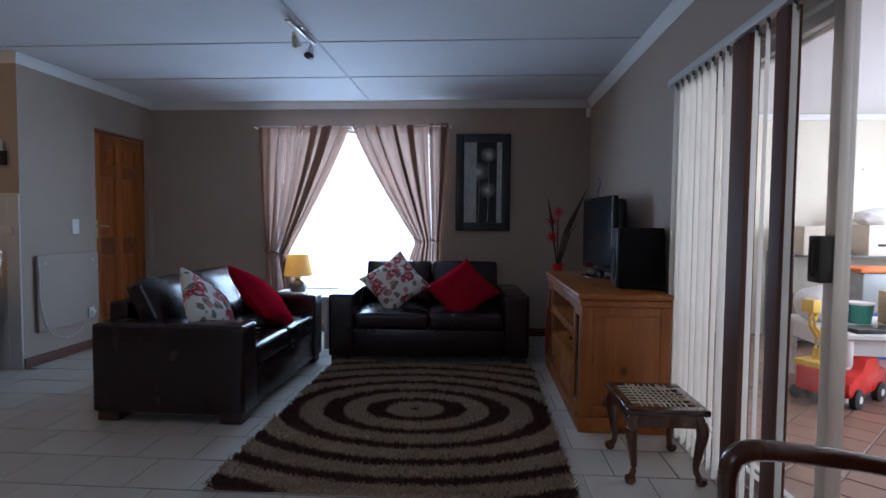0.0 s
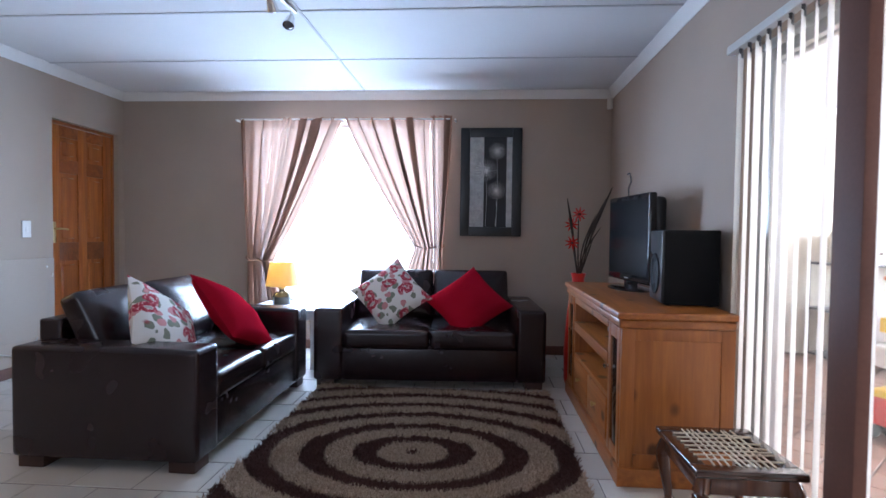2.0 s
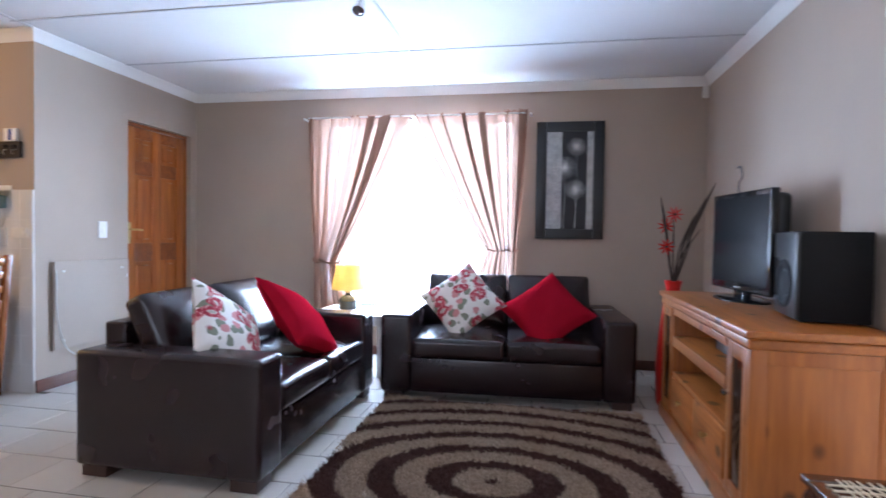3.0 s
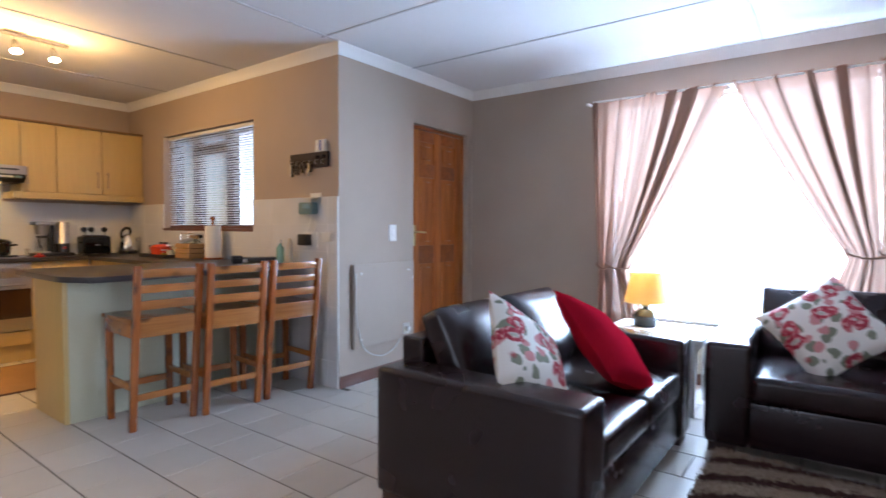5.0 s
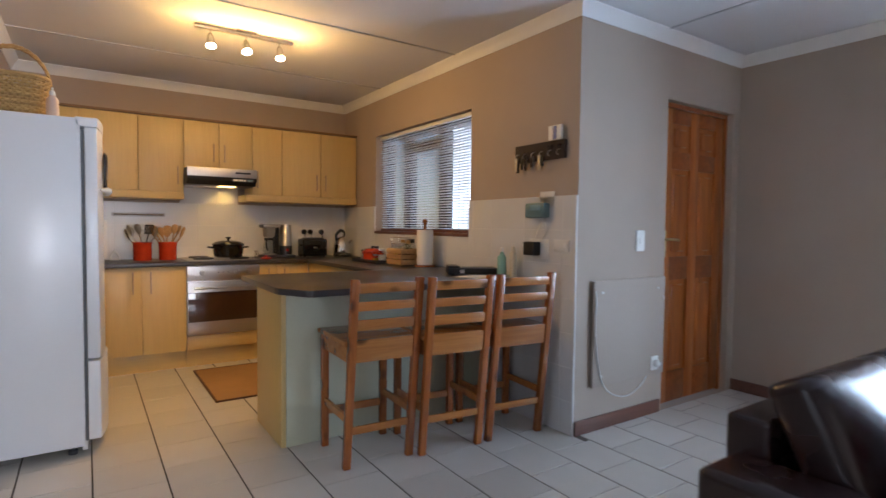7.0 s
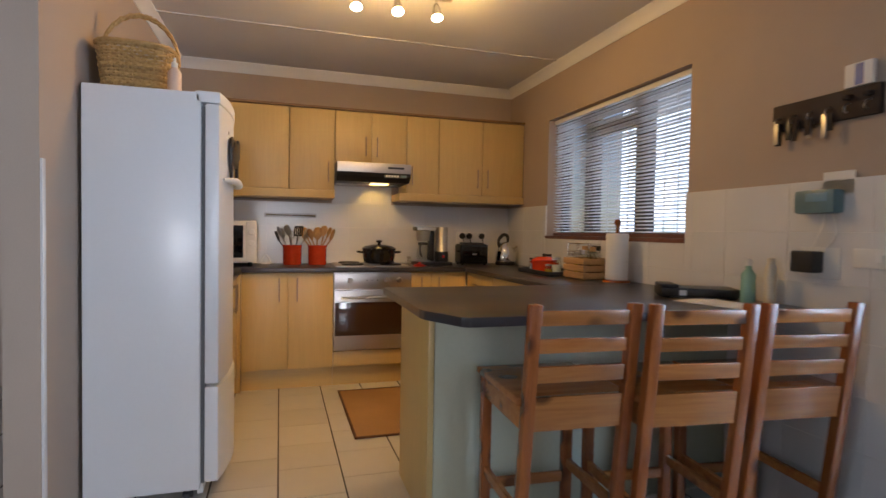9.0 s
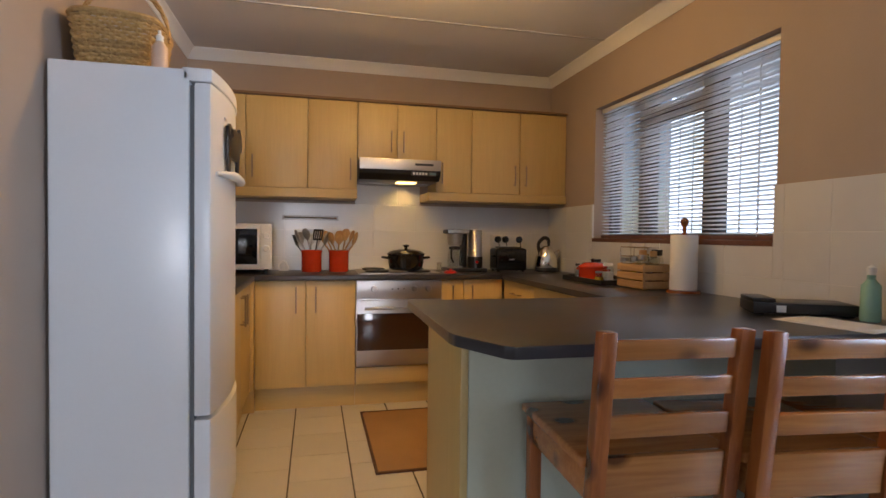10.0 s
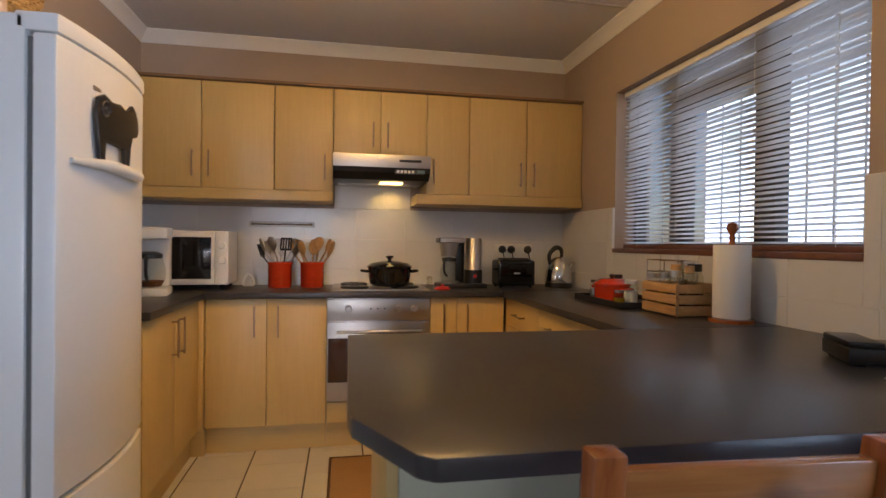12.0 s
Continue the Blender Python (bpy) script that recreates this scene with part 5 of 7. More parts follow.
def ceiling_spots(at, rz, length, heads, lit, label):
    """A bar on the ceiling with swivelling spot heads; heads: (place along the bar, yaw, tilt)."""
    c = thing("ceiling_spotlight", at, rz, label, "ceiling lamp", "spotlight bars")
    part("bar", box(-length / 2, length / 2, -0.016, 0.016, -0.03, -0.012, 0.004), M_STEEL, c)
    part("ceiling_plate", box(-0.06, 0.06, -0.035, 0.035, -0.012, 0.0, 0.003), M_STEEL, c)
    for x, yaw, tilt in heads:
        m = Matrix.Translation((x, 0, -0.075)) @ Matrix.Rotation(radians(yaw), 4, 'Z') @ Matrix.Rotation(radians(tilt), 4, 'Y')
        part("arm", tube([(x, 0, -0.028), (x, 0, -0.075)], 0.006, 8, smooth=1), M_CHROME, c)
        bm = lathe([(0.014, 0.02), (0.022, 0.0), (0.026, -0.03), (0.034, -0.068), (0.032, -0.068), (0.024, -0.03), (0.0, -0.02)], 20, close=False)
        hdp = part("spot_head", turned(bm, m), M_CHROME, c)
        part("bulb", turned(lathe([(0.0, -0.024), (0.020, -0.030), (0.029, -0.064), (0.020, -0.074), (0.0, -0.078)], 16), m), M_BULB if lit else M_DEADBULB, hdp)


ceiling_spots((-2.40, 5.10, CEIL), 86, 0.44, [(-0.10, 180, 35), (0.17, 0, 30)], False, "chrome two-spot ceiling light, switched off")
ceiling_spots((-6.40, 4.07, CEIL), 90, 0.62, [(-0.22, 90, 20), (0.0, 90, 25), (0.22, 90, 20)], True, "chrome ceiling bar with three lit spots")

# ---- kitchen ----
XF = -7.56      # front plane of the base units on the oven wall
YRF = 4.915     # front plane of the units under the window
YLF = 3.19      # front plane of the units beside the fridge
CT0, CT1 = 0.862, 0.897


def bar_handle(parent, p, vertical, length, out):
    """A slim steel pull centred on p, standing off the door along out."""
    p, o = Vector(p), Vector(out)
    d = Vector((0, 0, 1)) if vertical else Vector((-o.y, o.x, 0))
    a, b = p - d * length / 2, p + d * length / 2
    h = part("handle", tube([a + o * 0.028 - d * 0.012, b + o * 0.028 + d * 0.012], 0.005, 8, smooth=1), M_NICKEL, parent, "slim satin nickel pull")
    for e in (a, b):
        part("standoff", tube([e, e + o * 0.028], 0.004, 6, smooth=1), M_NICKEL, h)


def upper_unit(y0, y1, z0, doors, label, handles, depth=0.30):
    u = thing("wall_cabinet", (XK, 0, 0), 0, label, "cabinet", "kitchen wall cabinets")
    part("carcass", box(0.0, depth - 0.02, y0 + 0.001, y1 - 0.001, z0, 2.115, 0.001), M_BIRCHX, u)
    for (a, b), hy in zip(doors, handles):
        d = part("door", box(depth - 0.018, depth, a + 0.003, b - 0.003, z0 + 0.002, 2.112, 0.002), M_BIRCH, u)
        if hy is not None:
            bar_handle(d, (depth, hy, z0 + 0.14), True, 0.13, (1, 0, 0))
    return u


upper_unit(2.702, 3.54, 1.488, [(2.78, 3.13), (3.13, 3.54)], "pale birch double wall cabinet over the microwave", [3.085, 3.175])
upper_unit(3.54, 3.885, 1.488, [(3.54, 3.885)], "pale birch single wall cabinet beside the hood", [3.835])
upper_unit(3.885, 4.46, 1.70, [(3.885, 4.17), (4.17, 4.46)], "short pale birch cabinet above the cooker hood", [4.125, 4.215])
upper_unit(4.46, 4.735, 1.488, [(4.46, 4.735)], "narrow pale birch wall cabinet beside the hood", [4.505])
upper_unit(4.735, 5.506, 1.488, [(4.735, 5.12), (5.12, 5.506)], "pale birch double wall cabinet in the corner", [5.075, 5.165])
for nm, a, b in (("light_pelmet", 2.702, 3.884), ("light_pelmet", 4.40, 5.506)):
    solid(nm, box(XK + 0.001, XK + 0.312, a, b, 1.425, 1.486, 0.004), M_BIRCHX, "pale birch pelmet under the wall cabinets", "pelmet")
solid("cabinet_trim", box(XK + 0.001, XK + 0.318, 2.702, 5.506, 2.117, 2.134, 0.003), M_EDGE, "brown edging strip on top of the wall cabinets", "trim")

hood = thing("cooker_hood", (XK, 4.172, 0), 0, "stainless steel cooker hood with its lamp lit", "cooker hood")
prof = [(0.003, 1.555), (0.40, 1.555), (0.455, 1.595), (0.465, 1.62), (0.465, 1.698), (0.003, 1.698)]
bm = prism([(x, z) for x, z in prof], -0.286, 0.286, 0.002)
part("casing", turned(bm, Matrix.Rotation(radians(90), 4, 'X')), M_BLACK, hood)
part("front_panel", box(0.4655, 0.472, -0.287, 0.287, 1.622, 1.697, 0.002), M_STEEL, hood, "brushed steel front strip")
part("button_block", box(0.425, 0.468, 0.075, 0.255, 1.588, 1.612, 0.002), M_DARKGREY, hood)
for k in range(5):
    part("button", box(0.462, 0.470, 0.085 + k * 0.022, 0.10 + k * 0.022, 1.592, 1.608, 0.001), M_WHITEP, hood)
part("display", box(0.462, 0.4695, 0.205, 0.25, 1.592, 1.61), M_TEAL, hood)
part("vent_slot", box(0.471, 0.4735, 0.10, 0.23, 1.655, 1.67), M_BLACK, hood)
part("lamp_lens", box(0.21, 0.31, 0.0, 0.14, 1.548, 1.5545), M_HOODLAMP, hood, "lit lamp lens")
part("grease_filter", box(0.03, 0.19, -0.26, 0.26, 1.549, 1.5545), M_STEEL, hood)


def base_unit(label, carc, doors, kick):
    u = thing("base_cabinet", (0, 0, 0), 0, label, "cabinet", "kitchen base cabinets")
    part("carcass", box(*carc, 0.001), M_BIRCHX, u)
    if kick:
        part("kickboard", box(*kick, 0.001), M_BIRCHX, u)
    for d, h in doors:
        dd = part("door", box(*d, 0.002), M_BIRCH, u)
        if h:
            bar_handle(dd, *h)
    return u


def back_unit(label, y0, y1, splits, handles):
    ds = []
    for a, b, hy in zip(splits, splits[1:], handles):
        ds.append(((XF - 0.018, XF, a + 0.002, b - 0.002, 0.152, 0.856), ((XF, hy, 0.735), True, 0.15, (1, 0, 0)) if hy else None))
    return base_unit(label, (XK, XF - 0.02, y0, y1, 0.15, CT0 - 0.001), ds, (XF - 0.06, XF - 0.045, y0, y1, 0, 0.149))


back_unit("pale birch double base cabinet beside the oven", 3.215, 3.862, [3.215, 3.537, 3.862], [3.475, 3.60])
back_unit("pale birch base cabinet in the far corner", 4.455, 4.905, [4.455, 4.615, 4.905], [4.535, 4.675])
base_unit("pale birch base cabinets along the fridge wall", (XF - 0.02, -6.72, YF + 0.012, YLF - 0.02, 0.15, CT0 - 0.001),
          [((XF + 0.03, -7.13, YLF - 0.018, YLF, 0.152, 0.856), ((-7.175, YLF, 0.73), True, 0.15, (0, 1, 0))), ((-7.126, -6.72, YLF - 0.018, YLF, 0.152, 0.856), ((-7.08, YLF, 0.73), True, 0.15, (0, 1, 0)))],
          (XF - 0.02, -6.72, YLF - 0.06, YLF - 0.045, 0, 0.149))
solid("corner_filler", box(XF - 0.02, XF + 0.028, YLF - 0.02, 3.213, 0.15, CT0 - 0.001, 0.002), M_BIRCH, "pale birch corner post between base cabinets", "filler")
solid("corner_kickboard", box(XF - 0.05, XF - 0.001, YLF - 0.05, 3.2135, 0.0, 0.149, 0.001), M_BIRCHX, "pale birch kickboard in the cabinet corner", "kickboard")
ru = base_unit("pale birch drawer units under the kitchen window", (XF - 0.02, -6.06, YRF + 0.02, YK - 0.012, 0.15, CT0 - 0.001), [], (XF, -6.06, YRF + 0.045, YRF + 0.06, 0, 0.149))
for a, b in ((XF + 0.004, -7.02), (-7.02, -6.54), (-6.54, -6.06)):
    for z0, z1 in ((0.70, 0.856), (0.43, 0.696), (0.152, 0.426)):
        d = part("drawer_front", box(a + 0.002, b - 0.002, YRF, YRF + 0.018, z0, z1, 0.002), M_BIRCHX, ru)
        bar_handle(d, ((a + b) / 2, YRF, (z0 + z1) / 2), False, 0.13, (0, -1, 0))

# ---- oven ----
ov = thing("oven", (XF, 4.158, 0), 0, "built-in stainless steel oven with a dark glass door", "oven")
part("body", box(-0.50, -0.004, -0.294, 0.294, 0.27, CT0 - 0.002, 0.002), M_STEEL, ov)
part("control_panel", box(-0.003, 0.018, -0.294, 0.294, 0.735, 0.855, 0.003), M_STEEL, ov)
dr = part("oven_door", box(-0.003, 0.022, -0.294, 0.294, 0.275, 0.725, 0.003), M_STEEL, ov)
part("door_glass", box(0.0225, 0.025, -0.286, 0.286, 0.385, 0.635, 0.001), M_OVENGLASS, dr, "dark brown oven glass")
hb = part("door_handle", tube([(0.052, -0.24, 0.672), (0.056, 0, 0.672), (0.052, 0.24, 0.672)], 0.009, 10, smooth=3), M_STEEL, dr)
for sy in (-0.22, 0.22):
    part("standoff", tube([(0.021, sy, 0.672), (0.054, sy, 0.672)], 0.006, 8, smooth=1), M_STEEL, hb)
for ky in (-0.175, 0.105, 0.20):
    part("knob", turned(lathe([(0.0, 0.0), (0.022, 0.0), (0.020, 0.016), (0.016, 0.024), (0.0, 0.025)], 18), Matrix.Translation((0.018, ky, 0.80)) @ Matrix.Rotation(radians(90), 4, 'Y')), M_STEEL, ov)
for ky in (-0.05, -0.01, 0.03):
    part("indicator", box(0.0175, 0.0195, ky - 0.004, ky + 0.004, 0.796, 0.804), M_BLACK, ov)
part("plinth_panel", box(-0.02, 0.0, -0.293, 0.293, 0.152, 0.266, 0.002), M_BIRCHX, ov, "pale birch panel below the oven")
part("kickboard", box(-0.06, -0.045, -0.294, 0.294, 0, 0.149), M_BIRCHX, ov)

# ---- worktops ----


def counter(name, outline, label):
    return solid(name, prism(outline, CT0, CT1, 0.007), M_COUNTER, label, "worktop", group="worktops")


counter("worktop", [(XK + 0.012, YF + 0.012), (XF + 0.035, YF + 0.012), (XF + 0.035, YK - 0.012), (XK + 0.012, YK - 0.012)], "dark charcoal worktop along the oven wall")
counter("worktop", [(XF + 0.0365, YF + 0.012), (-6.71, YF + 0.012), (-6.71, YLF + 0.03), (XF + 0.0365, YLF + 0.03)], "dark charcoal worktop beside the fridge")
counter("worktop", [(XF + 0.0365, YRF - 0.03), (-6.122, YRF - 0.03), (-6.122, YK - 0.012), (XF + 0.0365, YK - 0.012)], "dark charcoal worktop under the kitchen window")
counter("worktop", [(-6.12, 3.965), (-5.385, 3.957), (-5.34, 3.963), (-5.175, 4.046), (-5.158, 4.07), (-5.15, YK - 0.012), (-6.12, YK - 0.012)], "dark charcoal breakfast bar top with a clipped corner")

bar = thing("breakfast_bar", (0, 0, 0), 0, "pale sage panelled breakfast bar under a dark top", "breakfast bar")
# end panel's warmer tone puts the light falling on it into the colour
part("end_panel", box(-6.02, -5.53, 4.035, 4.06, 0, CT0 - 0.001, 0.003), M_BIRCH, bar, "birch-toned end panel, coloured as lit")
part("front_panel", box(-5.555, -5.53, 4.061, YK - 0.012, 0, CT0 - 0.001, 0.003), M_SAGE, bar, "pale sage front panel")
part("rear_panel", box(-6.02, -6.0, 4.061, YRF - 0.002, 0, CT0 - 0.001, 0.003), M_BIRCH, bar)

# ---- bar chairs ----


def bar_chair():
    """Pine bar chair whose back posts rake from the floor up; local front is -y."""
    c = thing("bar_chair", (0, 0, 0), 0, "orange pine bar chair with a slatted back at the bar", "chair", "chairs at the breakfast bar")
    w, d, sh, ph, rake = 0.385, 0.37, 0.65, 0.957, 0.118
    back = lambda z: d / 2 + rake * z
    for sx in (-1, 1):
        x = sx * (w / 2 - 0.019)
        post = box(x - 0.019, x + 0.019, d / 2 - 0.038, d / 2, 0, ph, 0.005)
        part("back_post", post, M_STOOLZ, c)
        part("front_leg", box(x - 0.019, x + 0.019, -d / 2, -d / 2 + 0.038, 0, sh - 0.026, 0.004), M_STOOLZ, c)
        part("side_apron", box(x - 0.011, x + 0.011, -d / 2 + 0.039, back(0.58) - 0.039, sh - 0.108, sh - 0.027, 0.003), M_STOOLX, c)
        part("side_stretcher", box(x - 0.010, x + 0.010, -d / 2 + 0.039, back(0.24) - 0.039, 0.235, 0.272, 0.003), M_STOOLX, c)
    iw = w / 2 - 0.039
    part("seat", box(-w / 2 - 0.010, w / 2 + 0.010, -d / 2 - 0.018, back(sh) - 0.042, sh - 0.026, sh, 0.008, 3), M_STOOLX, c)
    part("back_apron", box(-iw, iw, d / 2 - 0.031, d / 2 - 0.008, sh - 0.105, sh + 0.008, 0.003), M_STOOLX, c)
    part("front_apron", box(-iw, iw, -d / 2 + 0.008, -d / 2 + 0.03, sh - 0.108, sh - 0.027, 0.003), M_STOOLX, c)
    for z0, z1 in ((0.704, 0.757), (0.80, 0.846), (0.888, 0.936)):
        part("back_slat", box(-iw, iw, d / 2 - 0.030, d / 2 - 0.009, z0, z1, 0.005), M_STOOLX, c)
    part("rear_stretcher", box(-iw, iw, d / 2 - 0.029, d / 2 - 0.010, 0.175, 0.215, 0.003), M_STOOLX, c)
    part("front_stretcher", box(-iw, iw, -d / 2 + 0.010, -d / 2 + 0.029, 0.175, 0.215, 0.003), M_STOOLX, c)
    for o in c.children:
        if o.name.split(".")[0] in ("back_post", "back_slat", "back_apron", "rear_stretcher"):
            for v in o.data.vertices:
                v.co.y += v.co.z * rake
    return c


bc = bar_chair()
bc.matrix_basis = pose(-5.275, 4.412, 0, 0, 0, -93)
copy_thing(bc, pose(-5.205, 4.822, 0, 0, 0, -96))
copy_thing(bc, pose(-5.165, 5.238, 0, 0, 0, -96))

# ---- fridge ----
fr = thing("fridge_freezer", (-6.30, 0, 0), 0, "tall white fridge-freezer with a bowed door", "fridge")
hw = 0.30
part("cabinet", box(-hw, hw, YF + 0.015, 3.155, 0.045, 1.745, 0.008), M_WHITE, fr)
part("gasket", box(-hw + 0.01, hw - 0.01, 3.156, 3.17, 0.07, 1.69), M_GASKET, fr)


def bowed(z0, z1, y0=3.171, mid=0.085, edge=0.055):
    n = 18
    pts = [(-hw, y0)]
    top = []
    for i in range(n + 1):
        u = -1 + 2 * i / n
        top.append((hw * u, y0 + edge + (mid - edge) * (1 - u * u)))
    return prism([(-hw, y0), (hw, y0)] + list(reversed(top)), z0, z1, 0.008)


part("fridge_door", bowed(0.503, 1.70), M_WHITE, fr)
part("freezer_door", bowed(0.075, 0.49, mid=0.095), M_WHITE, fr)
part("top_cap", bowed(1.703, 1.752, 3.13, 0.13, 0.10), M_WHITE, fr)
hd = part("door_handle", tube([(-0.19, 3.245, 1.385), (-0.10, 3.278, 1.385), (0.10, 3.278, 1.39), (0.25, 3.238, 1.385)], [0.008, 0.018, 0.018, 0.008], 10), M_WHITEP, fr, "white ledge handle")
part("badge", box(0.10, 0.15, 3.249, 3.252, 1.60, 1.612), M_STEEL, fr)
for sx in (-0.25, 0.25):
    for y in (YF + 0.08, 3.10):
        part("foot", lathe([(0, 0), (0.022, 0), (0.022, 0.02), (0.012, 0.024), (0.012, 0.05), (0, 0.05)], 14, (sx, y, 0)), M_DARKGREY, fr)
part("kick_grille", box(-hw + 0.02, hw - 0.02, 3.14, 3.165, 0.02, 0.07, 0.004), M_WHITEP, fr)
# flat black cut-out of a woolly animal with short legs, held on the door
mg = [(-0.098, 0.0), (-0.072, 0.0), (-0.066, 0.058), (0.045, 0.058), (0.052, 0.0), (0.078, 0.0), (0.088, 0.07), (0.102, 0.105), (0.128, 0.108), (0.140, 0.128), (0.136, 0.165), (0.118, 0.192), (0.098, 0.205), (0.080, 0.190), (0.055, 0.178), (0.02, 0.190), (-0.03, 0.184), (-0.075, 0.196), (-0.108, 0.180), (-0.118, 0.14), (-0.108, 0.07)]
mag = thing("fridge_magnet", (-6.255, 3.262, 1.40), 176, "flat black cut-out animal magnet on the fridge door", "magnet")
part("silhouette", turned(prism(mg, 0, 0.012, 0.003), Matrix.Rotation(radians(90), 4, 'X')), M_BLACK, mag)
part("swirl", tube([(-0.072 + 0.03 * (1 - k / 14) * math.cos(k * 0.8), -0.0135, 0.150 + 0.03 * (1 - k / 14) * math.sin(k * 0.8)) for k in range(13)], 0.003, 6, smooth=2), M_DARKGREY, mag)


def wicker_basket():
    b = thing("wicker_basket", (-6.25, 2.87, 1.746), 4, "straw wicker basket with a hoop handle on the fridge", "basket")
    rows_n, n = 15, 56
    for k in range(rows_n):
        z = 0.008 + k * 0.0125
        f = 1 + 0.012 * k
        pts = []
        for i in range(n + 1):
            a = 2 * math.pi * i / n
            cx, cy = math.cos(a), math.sin(a)
            rx, ry = 0.155 * f, 0.125 * f
            s = (abs(cx) ** 4 + abs(cy) ** 4) ** -0.25
            wv = 0.005 * (1 if (i + k) % 2 else -1)
            pts.append(((rx + wv) * cx * s, (ry + wv) * cy * s, z + 0.002 * math.sin(3 * a + k)))
        part("weave", tube(pts, 0.0068, 5, smooth=1), M_WICKER, b)
    for i in range(24):
        a = 2 * math.pi * i / 24
        cx, cy = math.cos(a), math.sin(a)
        s = (abs(cx) ** 4 + abs(cy) ** 4) ** -0.25
        part("stake", tube([(0.153 * cx * s, 0.123 * cy * s, 0.0), (0.184 * cx * s, 0.15 * cy * s, 0.195)], 0.004, 5, smooth=1), M_WICKER, b)
    part("base", turned(lathe([(0, 0.0), (0.15, 0.0), (0.15, 0.012), (0, 0.012)], 24), Matrix.Diagonal((1.0, 0.82, 1, 1))), M_WICKER, b)
    bm = bmesh.new()
    for ph in (0, 2.1, 4.2):
        pts = []
        for i in range(25):
            t = math.pi * i / 24
            pts.append((0.008 * math.cos(ph + 9 * t), -0.155 * math.cos(t) + 0.004, 0.17 + 0.20 * math.sin(t) + 0.008 * math.sin(ph + 9 * t)))
        tube(pts, 0.006, 5, bm, 1)
    part("handle", bm, M_WICKER, b)
    part("rim", tube([(0.187 * math.cos(2 * math.pi * i / 40) * (abs(math.cos(2 * math.pi * i / 40)) ** 4 + abs(math.sin(2 * math.pi * i / 40)) ** 4) ** -0.25, 0.151 * math.sin(2 * math.pi * i / 40) * (abs(math.cos(2 * math.pi * i / 40)) ** 4 + abs(math.sin(2 * math.pi * i / 40)) ** 4) ** -0.25, 0.197) for i in range(41)], 0.010, 6, smooth=1), M_WICKER, b)


wicker_basket()
pb = thing("lotion_bottle", (-6.08, 3.04, 1.746), 0, "small pale bottle with a white cap on the fridge", "bottle")
part("body", lathe([(0, 0), (0.026, 0), (0.028, 0.01), (0.027, 0.09), (0.015, 0.105), (0.012, 0.112), (0, 0.112)], 18), surface("pale_peach_plastic", (0.62, 0.45, 0.35), 0.4), pb)
part("cap", lathe([(0.013, 0.110), (0.013, 0.13), (0.006, 0.135), (0.005, 0.15), (0, 0.15)], 14), M_WHITEP, pb)

# ---- venetian blind in the kitchen window ----
vb = thing("venetian_blind", (0, YK + 0.062, 0), 0, "white venetian blind lowered over the kitchen window", "blind")
part("head_rail", box(W2[0] + 0.012, W2[1] - 0.012, -0.02, 0.02, W2[3] - 0.035, W2[3] - 0.004, 0.003), M_WHITEP, vb)
ns = 39
slat_bm = bmesh.new()
rows_ = []
for k in range(5):
    u = -1 + k / 2
    rows_.append([slat_bm.verts.new((sx, 0.0135 * u, 0.002 * (1 - u * u))) for sx in (W2[0] + 0.014, W2[1] - 0.014)])
for k in range(4):
    slat_bm.faces.new((rows_[k][0], rows_[k][1], rows_[k + 1][1], rows_[k + 1][0]))
M_VSLAT = cloth("white_blind_slat", (0.88, 0.89, 0.91), 0.65)
slat_me = mesh_of("slat", slat_bm, M_VSLAT)
for i in range(ns):
    z = W2[2] + 0.045 + i * (kh - 0.10) / (ns - 1)
    o = new("slat", slat_me)
    o.parent = vb
    o.matrix_basis = pose(0, 0, z, -17 + 2.0 * math.sin(i * 1.7), 0, 0.05 * math.sin(i * 2.3))
part("bottom_rail", box(W2[0] + 0.014, W2[1] - 0.014, -0.014, 0.014, W2[2] + 0.014, W2[2] + 0.034, 0.003), M_SKIRT, vb)
for x in (-7.2, -6.85, -6.35, -5.98):
    part("cord", tube([(x, -0.015, W2[2] + 0.03), (x, -0.015, W2[3] - 0.03)], 0.0012, 4, smooth=1), M_WHITEP, vb)
part("tilt_wand", tube([(-7.28, -0.025, W2[3] - 0.05), (-7.285, -0.03, W2[3] - 0.45)], 0.004, 6, smooth=1), M_JAR, vb)

# ---- mat ----
mat_ob = thing("kitchen_mat", (-6.96, 4.19, 0.001), 0, "tan carpet mat with a dark bound edge", "mat")
part("carpet", box(-0.445, 0.445, -0.29, 0.29, 0.0, 0.011, 0.004), M_MAT, mat_ob)
M_BIND = surface("dark_mat_binding", (0.09, 0.04, 0.02), 0.8)
for b_ in (box(-0.46, -0.4455, -0.305, 0.305, 0, 0.012, 0.004), box(0.4455, 0.46, -0.305, 0.305, 0, 0.012, 0.004), box(-0.445, 0.445, -0.305, -0.2905, 0, 0.012, 0.004), box(-0.445, 0.445, 0.2905, 0.305, 0, 0.012, 0.004)):
    part("binding", b_, M_BIND, mat_ob)

# ---- things on the oven-wall worktop ----
ZC = CT1


